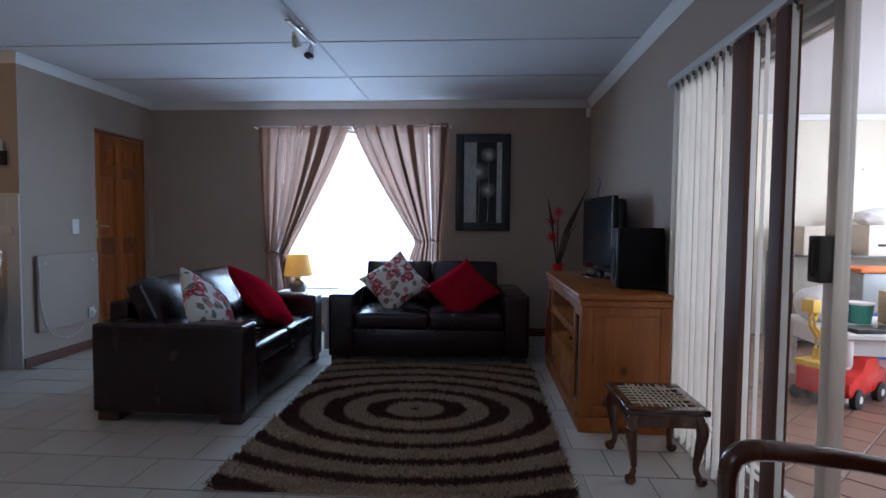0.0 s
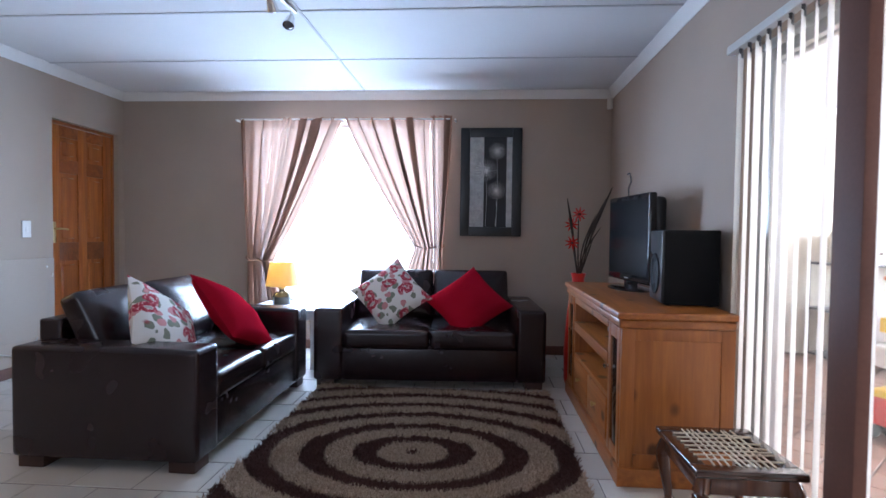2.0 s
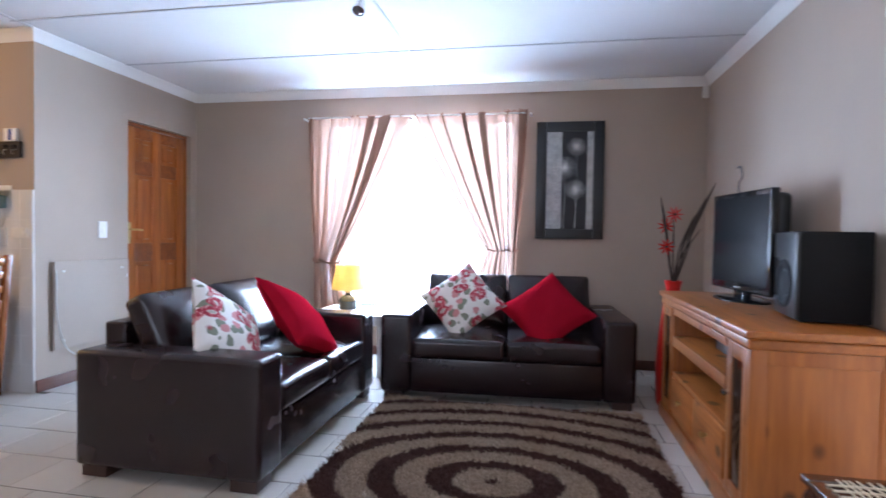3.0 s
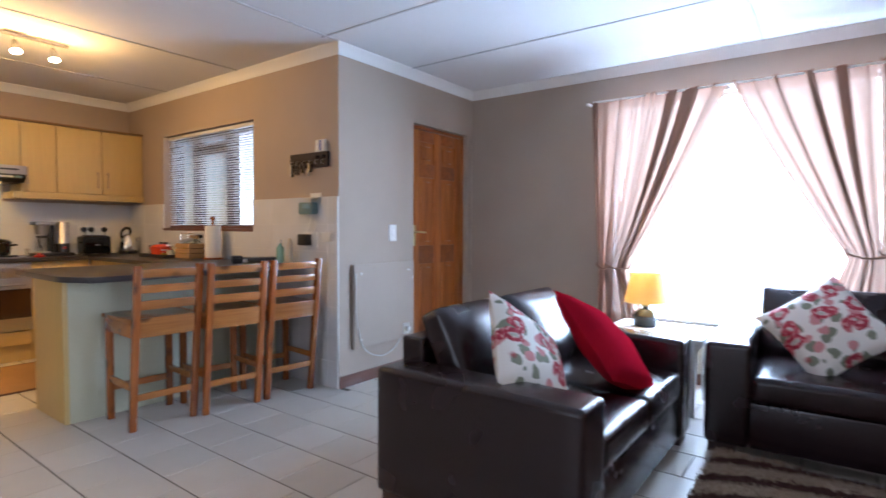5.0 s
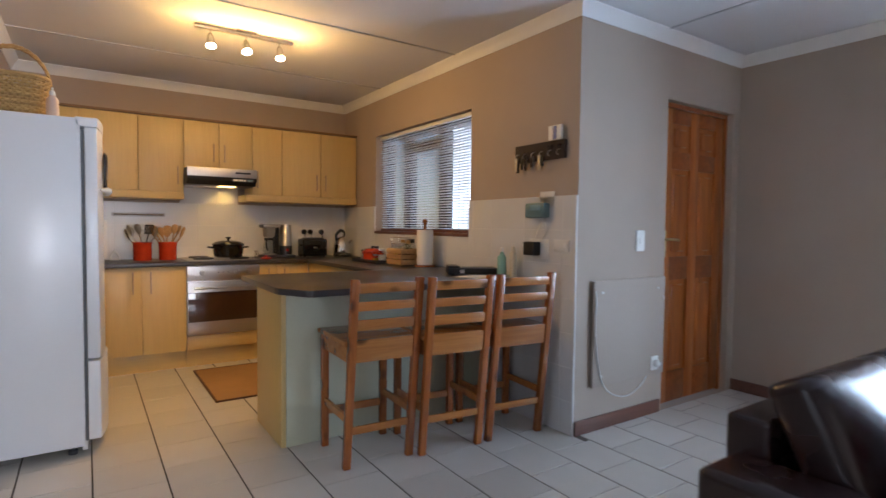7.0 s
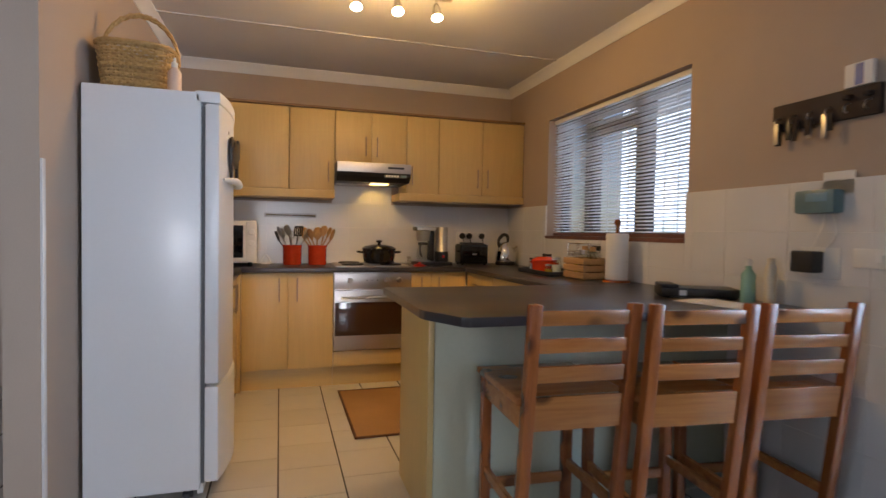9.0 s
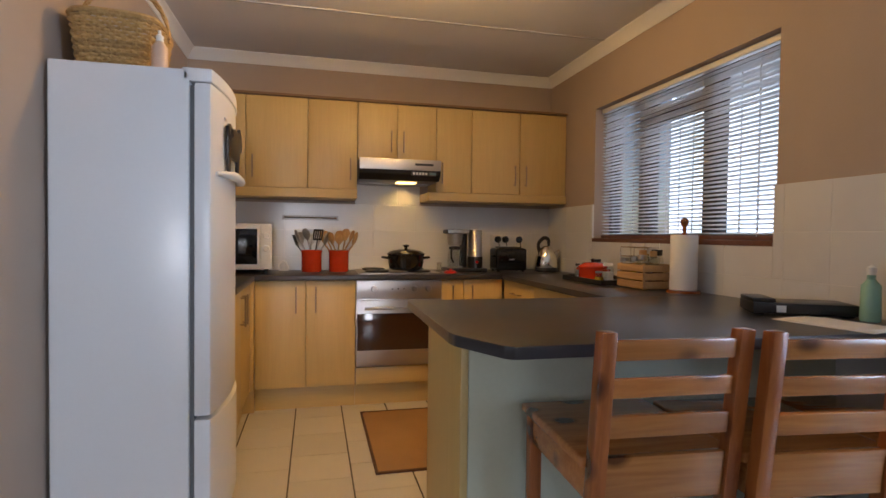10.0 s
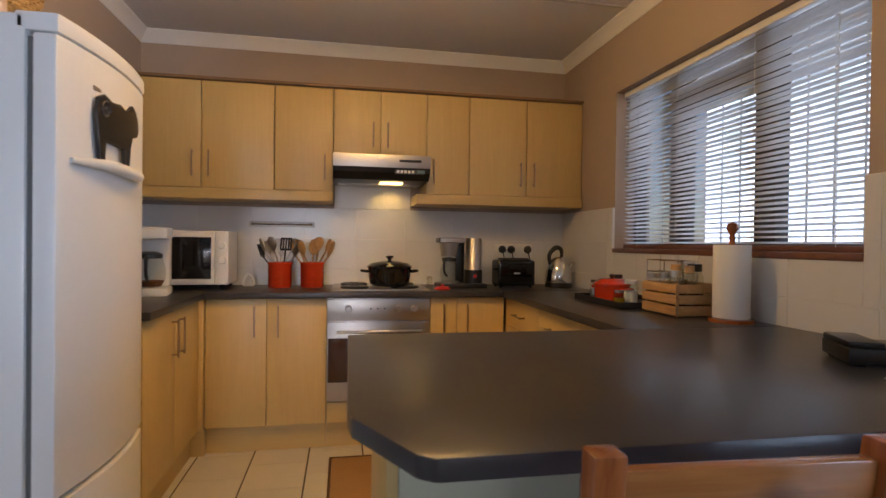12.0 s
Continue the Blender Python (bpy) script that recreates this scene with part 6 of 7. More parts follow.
def jar_of_tools(at, tools, label, seed):
    j = thing("utensil_jar", at, 0, label, "utensil jar", "red utensil jars")
    part("pot", lathe([(0.0, 0.0), (0.066, 0.0), (0.070, 0.006), (0.072, 0.14), (0.076, 0.146), (0.076, 0.155), (0.068, 0.155), (0.066, 0.02), (0.0, 0.015)], 30), M_REDPOT, j)
    rnd = random.Random(seed)
    for k, kind in enumerate(tools):
        a = 2 * math.pi * k / len(tools) + 0.4
        bx, by = 0.03 * math.cos(a + 2.5), 0.03 * math.sin(a + 2.5)
        tx, ty = 0.085 * math.cos(a) + rnd.uniform(-0.01, 0.01), 0.10 * math.sin(a)
        h = rnd.uniform(0.185, 0.235)
        wood_ = kind in ("spoon", "paddle")
        m = M_CRATE if wood_ else (M_BLACK if kind == "turner" else M_STEEL)
        st = part("utensil", tube([(bx, by, 0.03), (tx, ty, h)], 0.0055 if wood_ else 0.004, 8, smooth=1), m, j)
        R = Matrix.Translation((tx, ty, h)) @ Matrix.Rotation(math.atan2(ty - by, tx - bx), 4, 'Z') @ Matrix.Rotation(radians(20), 4, 'Y')
        if kind == "turner":
            bm = box(-0.003, 0.003, -0.032, 0.032, 0.0, 0.012, 0.002)
            for q in (-0.03, -0.015, 0.0, 0.015, 0.03):
                box(-0.003, 0.003, q - 0.004, q + 0.004, 0.012, 0.07, 0.001, 1, bm)
            box(-0.003, 0.003, -0.034, 0.034, 0.07, 0.082, 0.002, 1, bm)
            part("blade", turned(bm, R), m, st)
        elif kind == "whisk":
            bm = bmesh.new()
            for q in range(5):
                aa = math.pi * q / 5
                c, s = math.cos(aa), math.sin(aa)
                tube([(0, 0, 0), (0.022 * c, 0.022 * s, 0.03), (0.026 * c, 0.026 * s, 0.06), (0, 0, 0.085), (-0.026 * c, -0.026 * s, 0.06), (-0.022 * c, -0.022 * s, 0.03), (0, 0, 0)], 0.0015, 4, bm, 3)
            part("wires", turned(bm, R), m, st)
        else:
            k_ = 1.25 if kind == "paddle" else 1.0
            bm = lathe([(0.0, -0.01), (0.012, 0.0), (0.028 * k_, 0.03), (0.030 * k_, 0.055 * k_), (0.020 * k_, 0.078 * k_), (0.0, 0.085 * k_)], 14)
            part("bowl", turned(bm, R @ Matrix.Diagonal((0.35, 1, 1, 1))), m, st)


jar_of_tools((-7.88, 3.57, ZC), ["turner", "ladle", "whisk", "ladle", "whisk", "ladle", "turner", "ladle", "ladle"], "red glazed jar holding steel kitchen tools", 1)
jar_of_tools((-7.88, 3.762, ZC), ["spoon", "paddle", "spoon", "paddle", "spoon", "paddle", "spoon"], "red glazed jar holding wooden spoons", 2)

rail = thing("wall_rail", (XK + 0.012, 3.56, 1.29), 0, "short chrome utensil rail on the tiles", "rail")
part("strip", box(0.0, 0.02, -0.205, 0.205, -0.018, 0.018, 0.004), M_STEEL, rail)
part("bar", tube([(0.03, -0.19, 0.0), (0.03, 0.19, 0.0)], 0.006, 8, smooth=1), M_CHROME, rail)
for sy in (-0.18, 0.18):
    part("bracket", box(0.018, 0.032, sy - 0.008, sy + 0.008, -0.008, 0.008, 0.002), M_CHROME, rail)

mw = thing("microwave", (-7.85, 3.07, ZC + 0.0), 4, "white microwave oven with a black glass door", "microwave")
part("case", box(-0.20, 0.18, -0.26, 0.23, 0.03, 0.335, 0.008), M_WHITEP, mw)
part("door", box(0.181, 0.20, -0.258, 0.155, 0.034, 0.331, 0.004), M_WHITEP, mw)
part("door_glass", box(0.2005, 0.203, -0.245, 0.138, 0.065, 0.30, 0.006), M_GLOSSBLACK, mw, "black door glass")
part("panel", box(0.181, 0.199, 0.158, 0.228, 0.034, 0.331, 0.003), M_WHITEP, mw)
for z in (0.255, 0.17):
    part("knob", turned(lathe([(0, 0), (0.022, 0), (0.019, 0.014), (0, 0.015)], 18), Matrix.Translation((0.199, 0.194, z)) @ Matrix.Rotation(radians(90), 4, 'Y')), M_WHITEP, mw)
part("button", box(0.199, 0.203, 0.175, 0.213, 0.06, 0.08, 0.002), M_WHITEP, mw)
for sx in (-0.16, 0.14):
    for sy in (-0.16, 0.19):
        part("foot", lathe([(0, 0), (0.014, 0), (0.014, 0.031), (0, 0.031)], 10, (sx, sy, 0)), M_RUBBER, mw)

cm = thing("filter_coffee_maker", (-7.43, 2.985, ZC), 10, "white filter coffee machine with a glass jug", "coffee machine")
part("base", box(-0.10, 0.12, -0.09, 0.09, 0.0, 0.04, 0.01), M_WHITEP, cm)
part("column", box(-0.10, -0.03, -0.085, 0.085, 0.04, 0.30, 0.012), M_WHITEP, cm)
part("head", box(-0.10, 0.12, -0.09, 0.09, 0.285, 0.345, 0.014), M_WHITEP, cm)
jg = part("jug", lathe([(0.0, 0.042), (0.055, 0.044), (0.072, 0.08), (0.075, 0.13), (0.058, 0.19), (0.05, 0.20)], 28, (0.045, 0, 0), close=False), M_JAR, cm, "clear glass jug")
part("band", lathe([(0.052, 0.192), (0.06, 0.188), (0.06, 0.21), (0.03, 0.222), (0.0, 0.222)], 28, (0.045, 0, 0), close=False), M_BLACK, jg)
part("coffee", lathe([(0.0, 0.046), (0.053, 0.048), (0.068, 0.075), (0.0, 0.075)], 24, (0.045, 0, 0)), M_SPICE, jg)
part("handle", tube([(0.10, 0.0, 0.20), (0.15, 0.0, 0.19), (0.155, 0.0, 0.12), (0.118, 0, 0.08)], 0.008, 8), M_BLACK, jg)

hob = thing("hob", (-7.83, 4.17, ZC), 0, "black electric hob with four solid plates", "hob")
part("surface", box(-0.24, 0.24, -0.285, 0.285, 0.0, 0.008, 0.003), M_STEEL, hob)
for sx in (-0.12, 0.12):
    for sy in (-0.15, 0.15):
        part("hotplate", lathe([(0.0, 0.008), (0.085, 0.008), (0.085, 0.018), (0.078, 0.022), (0.03, 0.022), (0.028, 0.019), (0.0, 0.019)], 30, (sx, sy, 0)), M_BLACK, hob)

pot = thing("casserole_pot", (-7.72, 4.228, ZC + 0.022), 0, "black lidded casserole pot on the hob", "pot")
part("body", lathe([(0, 0), (0.10, 0), (0.118, 0.012), (0.128, 0.06), (0.13, 0.105), (0.134, 0.11), (0.0, 0.108)], 36), M_GLOSSBLACK, pot)
part("lid", lathe([(0.136, 0.111), (0.136, 0.118), (0.11, 0.136), (0.05, 0.148), (0.0, 0.15)], 36, close=False), M_GLOSSBLACK, pot)
part("lid_knob", lathe([(0.0, 0.148), (0.012, 0.150), (0.010, 0.160), (0.024, 0.170), (0.022, 0.180), (0.0, 0.183)], 20), M_GLOSSBLACK, pot)
for s in (-1, 1):
    part("handle", tube([(0.03, s * 0.128, 0.085), (0.02, s * 0.165, 0.09), (-0.02, s * 0.165, 0.09), (-0.03, s * 0.128, 0.085)], 0.008, 8), M_GLOSSBLACK, pot)

lid = thing("trivet", (-7.66, 4.545, ZC), 0, "small red silicone trivet on the worktop", "trivet")
part("disc", lathe([(0, 0), (0.045, 0), (0.05, 0.008), (0.03, 0.02), (0, 0.022)], 24), M_TOYRED, lid)
part("knob", lathe([(0, 0.02), (0.008, 0.021), (0.012, 0.032), (0, 0.036)], 12), M_TOYRED, lid)
sl = thing("salt_cellar", (-7.72, 4.475, ZC), 0, "small clear glass shaker with steel cap", "shaker")
part("glass", lathe([(0, 0), (0.02, 0), (0.018, 0.06), (0, 0.06)], 16), M_JAR, sl)
part("cap", lathe([(0.019, 0.06), (0.018, 0.075), (0, 0.08)], 16), M_STEEL, sl)

fp = thing("coffee_machine", (-7.82, 4.69, ZC), 0, "black and steel coffee machine with a flask", "coffee machine")
part("base", box(-0.09, 0.10, -0.155, 0.155, 0.0, 0.03, 0.008), M_BLACK, fp)
part("tower", lathe([(0, 0.03), (0.055, 0.03), (0.055, 0.10), (0.052, 0.105), (0.052, 0.31), (0.048, 0.318), (0, 0.318)], 26, (0, 0.085, 0)), M_STEEL, fp, "steel water tower")
part("tower_collar", lathe([(0.056, 0.03), (0.058, 0.03), (0.058, 0.115), (0.054, 0.115)], 26, (0, 0.085, 0), close=False), M_BLACK, fp)
part("brew_head", box(-0.075, 0.075, -0.15, 0.02, 0.285, 0.318, 0.01), M_BLACK, fp)
part("filter_cup", lathe([(0, 0.20), (0.05, 0.20), (0.062, 0.285), (0, 0.285)], 24, (0, -0.075, 0)), M_STEEL, fp)
part("column", box(-0.07, -0.045, -0.02, 0.035, 0.03, 0.30, 0.004), M_BLACK, fp)
cf = part("carafe", lathe([(0.0, 0.043), (0.048, 0.044), (0.058, 0.07), (0.056, 0.12), (0.040, 0.165), (0.042, 0.185)], 24, (0.012, -0.075, 0), close=False), M_JAR, fp, "clear glass carafe")
part("carafe_band", lathe([(0.044, 0.168), (0.046, 0.168), (0.046, 0.188), (0.0, 0.195)], 24, (0.012, -0.075, 0), close=False), M_BLACK, cf)
part("carafe_handle", tube([(0.05, -0.10, 0.18), (0.085, -0.12, 0.17), (0.09, -0.122, 0.11), (0.062, -0.10, 0.075)], 0.007, 8), M_BLACK, cf)
part("brew_head_band", box(0.0755, 0.079, -0.145, 0.015, 0.288, 0.314, 0.001), M_STEEL, fp)
part("drip_plate", lathe([(0, 0.03), (0.06, 0.03), (0.06, 0.042), (0, 0.042)], 24, (0.01, -0.075, 0)), M_STEEL, fp)
part("dial", turned(lathe([(0, 0), (0.012, 0), (0.01, 0.008), (0, 0.008)], 14), Matrix.Translation((0.058, 0.085, 0.075)) @ Matrix.Rotation(radians(90), 4, 'Y')), M_TOYRED, fp)

ts = thing("toaster", (-7.84, 5.05, ZC), 0, "black two-slice toaster with rounded ends", "toaster")
bm = slab(0.17, 0.245, 0.165, 0.012, 10, 0.03)
part("body", turned(bm, Matrix.Translation((0, 0, 0.012))), M_GLOSSBLACK, ts)
for sx in (-0.035, 0.035):
    part("slot", box(sx - 0.012, sx + 0.012, -0.09, 0.09, 0.178, 0.192, 0.002), M_DARKGREY, ts)
part("lever", box(-0.01, 0.01, -0.140, -0.121, 0.11, 0.125, 0.003), M_BLACK, ts)
part("mark", box(0.0845, 0.0865, -0.02, 0.02, 0.09, 0.10), M_STEEL, ts)
for sx in (-0.06, 0.06):
    for sy in (-0.1, 0.1):
        part("foot", lathe([(0, 0), (0.01, 0), (0.01, 0.016), (0, 0.016)], 10, (sx, sy, 0)), M_RUBBER, ts)

kt = thing("kettle", (-7.82, 5.36, ZC), 0, "round glass and steel kettle with black handle", "kettle")
part("base", lathe([(0, 0), (0.085, 0), (0.09, 0.01), (0.085, 0.032), (0, 0.034)], 30), M_BLACK, kt)
part("body", lathe([(0.086, 0.034), (0.090, 0.055), (0.082, 0.11), (0.060, 0.165), (0.046, 0.19), (0.03, 0.20), (0.0, 0.203)], 32, close=False), M_CHROME, kt)
part("handle", tube([(0.0, -0.058, 0.15), (0.0, -0.066, 0.215), (0.0, -0.022, 0.262), (0.0, 0.016, 0.248), (0, 0.02, 0.195)], [0.012, 0.014, 0.016, 0.014, 0.010], 10), M_BLACK, kt)
part("spout", tube([(0.0, 0.075, 0.12), (0.0, 0.10, 0.15), (0.0, 0.112, 0.162)], [0.022, 0.016, 0.012], 10), M_CHROME, kt)

sp = thing("power_socket", (XK + 0.0125, 5.12, 1.13), 0, "white double wall socket with black plugs in it", "socket", "wall sockets")
part("plate", box(0.0, 0.010, -0.13, 0.15, -0.05, 0.05, 0.003), M_WHITEP, sp)
for y in (-0.075, -0.01, 0.11):
    pl = part("plug", turned(lathe([(0, 0), (0.026, 0), (0.028, 0.018), (0.018, 0.034), (0, 0.036)], 18), Matrix.Translation((0.010, y, 0.012)) @ Matrix.Rotation(radians(90), 4, 'Y')), M_BLACK, sp, "black round plug")
    part("cable", tube([(0.03, y, 0.0), (0.045, y + 0.01, -0.06), (0.03, y + 0.03, -0.14), (0.06, y + 0.04, -0.225)], 0.0035, 6), M_BLACK, pl)
cl = thing("pot_stand", (-7.97, 3.37, ZC), 0, "small white wooden shape standing by the tiles", "ornament")
part("ring", turned(tube([(0, -0.03, 0), (0, 0.03, 0), (0, 0.026, 0.035), (0, 0.0, 0.065), (0, -0.026, 0.035), (0, -0.03, 0)], 0.008, 8, smooth=3), Matrix.Translation((0, 0, 0.008))), M_WHITEP, cl)

# ---- things under the kitchen window ----
tr = thing("black_tray", (-6.86, 5.30, ZC), 0, "black serving tray with a rim on the worktop", "tray")
part("floor", box(-0.23, 0.23, -0.15, 0.15, 0.0, 0.008, 0.003), M_BLACK, tr)
for b_ in (box(-0.235, -0.228, -0.155, 0.155, 0.0, 0.03, 0.002), box(0.228, 0.235, -0.155, 0.155, 0.0, 0.03, 0.002), box(-0.228, 0.228, -0.155, -0.148, 0.0, 0.03, 0.002), box(-0.228, 0.228, 0.148, 0.155, 0.0, 0.03, 0.002)):
    part("rim", b_, M_BLACK, tr)
rp = thing("red_casserole", (-6.90, 5.25, ZC + 0.008), 20, "small orange-red casserole dish with lid", "pot")
part("body", lathe([(0, 0), (0.07, 0), (0.082, 0.012), (0.086, 0.075), (0.09, 0.08), (0, 0.078)], 30), M_REDPOT, rp)
part("lid", lathe([(0.09, 0.081), (0.09, 0.088), (0.06, 0.108), (0.0, 0.114)], 30, close=False), M_REDPOT, rp)
part("lid_knob", lathe([(0, 0.112), (0.008, 0.113), (0.016, 0.128), (0, 0.135)], 14), M_BLACK, rp)
for s in (-1, 1):
    part("handle", tube([(s * 0.084, -0.025, 0.062), (s * 0.112, -0.015, 0.066), (s * 0.112, 0.015, 0.066), (s * 0.084, 0.025, 0.062)], 0.007, 8), M_REDPOT, rp)


def small_jar(at, r, h, fill, lidm, label):
    j = thing("glass_jar", at, 0, label, "jar", "small jars and bottles")
    part("glass", lathe([(0, 0), (r, 0), (r * 1.02, h * 0.1), (r, h * 0.82), (r * 0.75, h * 0.92), (r * 0.75, h)], 20, close=False), M_JAR, j)
    part("contents", lathe([(0, 0.004), (r * 0.93, 0.004), (r * 0.93, h * 0.6), (0, h * 0.6)], 16), fill, j)
    part("lid", lathe([(r * 0.8, h * 0.95), (r * 0.82, h * 1.12), (0, h * 1.13)], 18), lidm, j)


small_jar((-7.045, 5.23, ZC + 0.008), 0.024, 0.085, M_STEEL, M_BLACK, "small steel and glass pepper mill")
small_jar((-7.02, 5.35, ZC + 0.008), 0.026, 0.11, M_SPICE, M_BLACK, "small spice jar with a black cap")
small_jar((-6.76, 5.27, ZC + 0.008), 0.034, 0.10, M_PAPER, M_WHITEP, "squat glass jar of sugar with white lid")
small_jar((-6.72, 5.19, ZC + 0.008), 0.026, 0.06, M_OIL, M_STEEL, "little glass jar of yellow mustard")
small_jar((-6.75, 5.38, ZC + 0.008), 0.03, 0.13, M_SPICE, M_STEEL, "glass spice jar with a steel lid")

rk = thing("wire_rack", (-6.72, 5.45, ZC), 0, "small chrome wire rack behind the tray", "rack")
for z in (0.10, 0.16, 0.215):
    part("wire", tube([(-0.14, -0.035, z), (0.14, -0.035, z), (0.14, 0.035, z), (-0.14, 0.035, z), (-0.14, -0.035, z)], 0.0025, 5, smooth=1), M_CHROME, rk)
for sx in (-0.14, 0.0, 0.14):
    part("upright", tube([(sx, 0.035, 0.0), (sx, 0.035, 0.24)], 0.003, 5, smooth=1), M_CHROME, rk)
    part("foot_wire", tube([(sx, 0.035, 0.003), (sx, -0.035, 0.003), (sx, -0.035, 0.215)], 0.003, 5, smooth=1), M_CHROME, rk)

ct = thing("wooden_crate", (-6.47, 5.33, ZC), 0, "small pale slatted wooden crate filled with jars", "crate")
for z0, z1 in ((0.008, 0.045), (0.052, 0.088), (0.095, 0.13)):
    for y in (-0.105, 0.095):
        part("slat", box(-0.12, 0.12, y, y + 0.010, z0, z1, 0.002), M_CRATE, ct)
    for x in (-0.12, 0.11):
        part("slat", box(x, x + 0.010, -0.094, 0.094, z0, z1, 0.002), M_CRATE, ct)
for sx in (-0.107, 0.097):
    for sy in (-0.094, 0.084):
        part("corner_post", box(sx, sx + 0.012, sy, sy + 0.01, 0.0, 0.135, 0.001), M_CRATE, ct)
part("bottom", box(-0.11, 0.11, -0.094, 0.094, 0.004, 0.012), M_CRATE, ct)
for jx, jy, r, h, f, l in ((-0.10, 0.03, 0.032, 0.17, M_PAPER, M_CRATE), (-0.02, 0.04, 0.034, 0.18, M_SPICE, M_STEEL), (0.06, 0.03, 0.034, 0.175, M_SPICE, M_BLACK), (-0.06, -0.045, 0.03, 0.14, M_OIL, M_STEEL), (0.03, -0.045, 0.032, 0.15, M_SPICE, M_STEEL), (0.115, -0.02, 0.022, 0.17, M_SPICE, M_CRATE)):
    small_jar((-6.47 + 0.72 * jx, 5.33 + jy, ZC + 0.012), r, h, f, l, "tall spice jar standing in the wooden crate")

pt = thing("paper_towel", (-6.235, 5.375, ZC), 0, "white paper towel roll on a wooden stand", "paper towel")
part("stand", lathe([(0, 0), (0.08, 0), (0.08, 0.014), (0.012, 0.016), (0.011, 0.30), (0, 0.30)], 28), M_STOOLZ, pt)
part("finial", lathe([(0.008, 0.298), (0.011, 0.31), (0.009, 0.325), (0.02, 0.345), (0.018, 0.365), (0, 0.375)], 16), M_STOOLZ, pt)
part("roll", lathe([(0.02, 0.016), (0.062, 0.016), (0.064, 0.02), (0.064, 0.282), (0.062, 0.287), (0.02, 0.287)], 40, close=False), M_PAPER, pt)

# ---- things on the breakfast bar ----
rt = thing("black_box", (-5.53, 5.305, ZC), 62, "flat black plastic box with a small label", "box")
part("body", box(-0.165, 0.165, -0.085, 0.085, 0.006, 0.045, 0.006), M_BLACK, rt)
part("tag", box(-0.09, -0.06, -0.0865, -0.0845, 0.012, 0.036), M_PAPER, rt)
part("raised_end", box(-0.165, -0.09, -0.08, 0.08, 0.044, 0.06, 0.006), M_BLACK, rt)
for sx in (-0.14, 0.14):
    part("foot", box(sx - 0.015, sx + 0.015, -0.07, 0.07, 0.0, 0.007), M_RUBBER, rt)
gb = thing("spray_bottle", (-5.335, 5.40, ZC), 0, "pale green hand soap bottle", "bottle")
part("body", lathe([(0, 0), (0.028, 0), (0.03, 0.01), (0.028, 0.12), (0.012, 0.14), (0.012, 0.155), (0, 0.155)], 20), surface("pale_green_soap", (0.25, 0.45, 0.36), 0.25), gb)
part("cap", lathe([(0.014, 0.155), (0.014, 0.18), (0.005, 0.185), (0, 0.19)], 14), M_WHITEP, gb)
cn = thing("candle_bottle", (-5.245, 5.42, ZC), 0, "slim cream bottle on the breakfast bar", "bottle")
part("body", lathe([(0, 0), (0.022, 0), (0.022, 0.15), (0.014, 0.17), (0.014, 0.19), (0, 0.195)], 20), M_CORD, cn)
pp = thing("paper_sheet", (-5.30, 5.22, ZC), 12, "loose white sheets of paper on the bar", "paper")
part("sheet", box(-0.15, 0.15, -0.10, 0.10, 0.0005, 0.002), M_PAPER, pp)
part("sheet", turned(box(-0.12, 0.12, -0.08, 0.08, 0.0022, 0.0034), Matrix.Rotation(radians(-14), 4, 'Z')), M_PAPER, pp)

# ---- on the kitchen wall by the corner ----
kr = thing("key_rack", (-5.105, YK - 0.003, 1.675), 0, "dark wooden key rack hung with keys", "key rack")
part("board", box(-0.215, 0.215, -0.022, 0.0, -0.055, 0.055, 0.006), M_TWIG, kr)
rnd = random.Random(5)
for k in range(6):
    x = -0.18 + k * 0.072
    hk = part("hook", tube([(x, -0.02, 0.0), (x, -0.045, -0.01), (x, -0.05, -0.03), (x, -0.035, -0.035)], 0.003, 6), M_STEEL, kr)
    if k < 4:
        for q in range(3):
            dx, L = rnd.uniform(-0.012, 0.012), rnd.uniform(0.05, 0.085)
            part("key", box(x + dx - 0.011, x + dx + 0.011, -0.048 + q * 0.008, -0.044 + q * 0.008, -0.035 - L, -0.025, 0.003), (M_STEEL, M_BLACK, M_TWIG)[(q + k) % 3], hk)
    else:
        part("tag", lathe([(0, -0.012), (0.016, -0.006), (0.018, 0.006), (0, 0.012)], 12, (x, -0.035, 0.02)), M_TWIG, hk)
bx_ = thing("card_packet", (-4.965, YK - 0.02, 1.731), 0, "small white and blue packet on the key rack", "packet")
part("packet", box(-0.05, 0.05, -0.012, 0.008, 0.0, 0.085, 0.002), M_PAPER, bx_)
part("stripe", box(-0.012, 0.018, -0.0135, -0.0125, 0.004, 0.08), M_BLUE, bx_)
tm = thing("wall_timer", (-5.09, YK - 0.010, 1.27), 0, "teal-grey plastic timer box on the tiles", "timer")
part("case", box(-0.082, 0.082, -0.06, 0.0, 0.0, 0.092, 0.014), M_TEAL, tm)
part("window", box(-0.03, 0.055, -0.063, -0.059, 0.045, 0.078, 0.003), surface("pale_blue_display", (0.2, 0.33, 0.42), 0.2), tm)
part("cable", tube([(0.05, -0.02, 0.0), (0.06, -0.012, -0.08), (0.02, -0.012, -0.14)], 0.003, 6), M_WHITEP, tm)
nt_ = thing("paper_note", (-5.035, YK - 0.0105, 1.345), 0, "white paper note stuck above the timer", "paper")
part("sheet", box(-0.06, 0.06, -0.003, -0.001, 0.0, 0.085), M_PAPER, nt_)
ad = thing("power_adapter", (-5.105, YK - 0.010, 1.04), 0, "black plug-in adapter in a wall socket", "adapter")
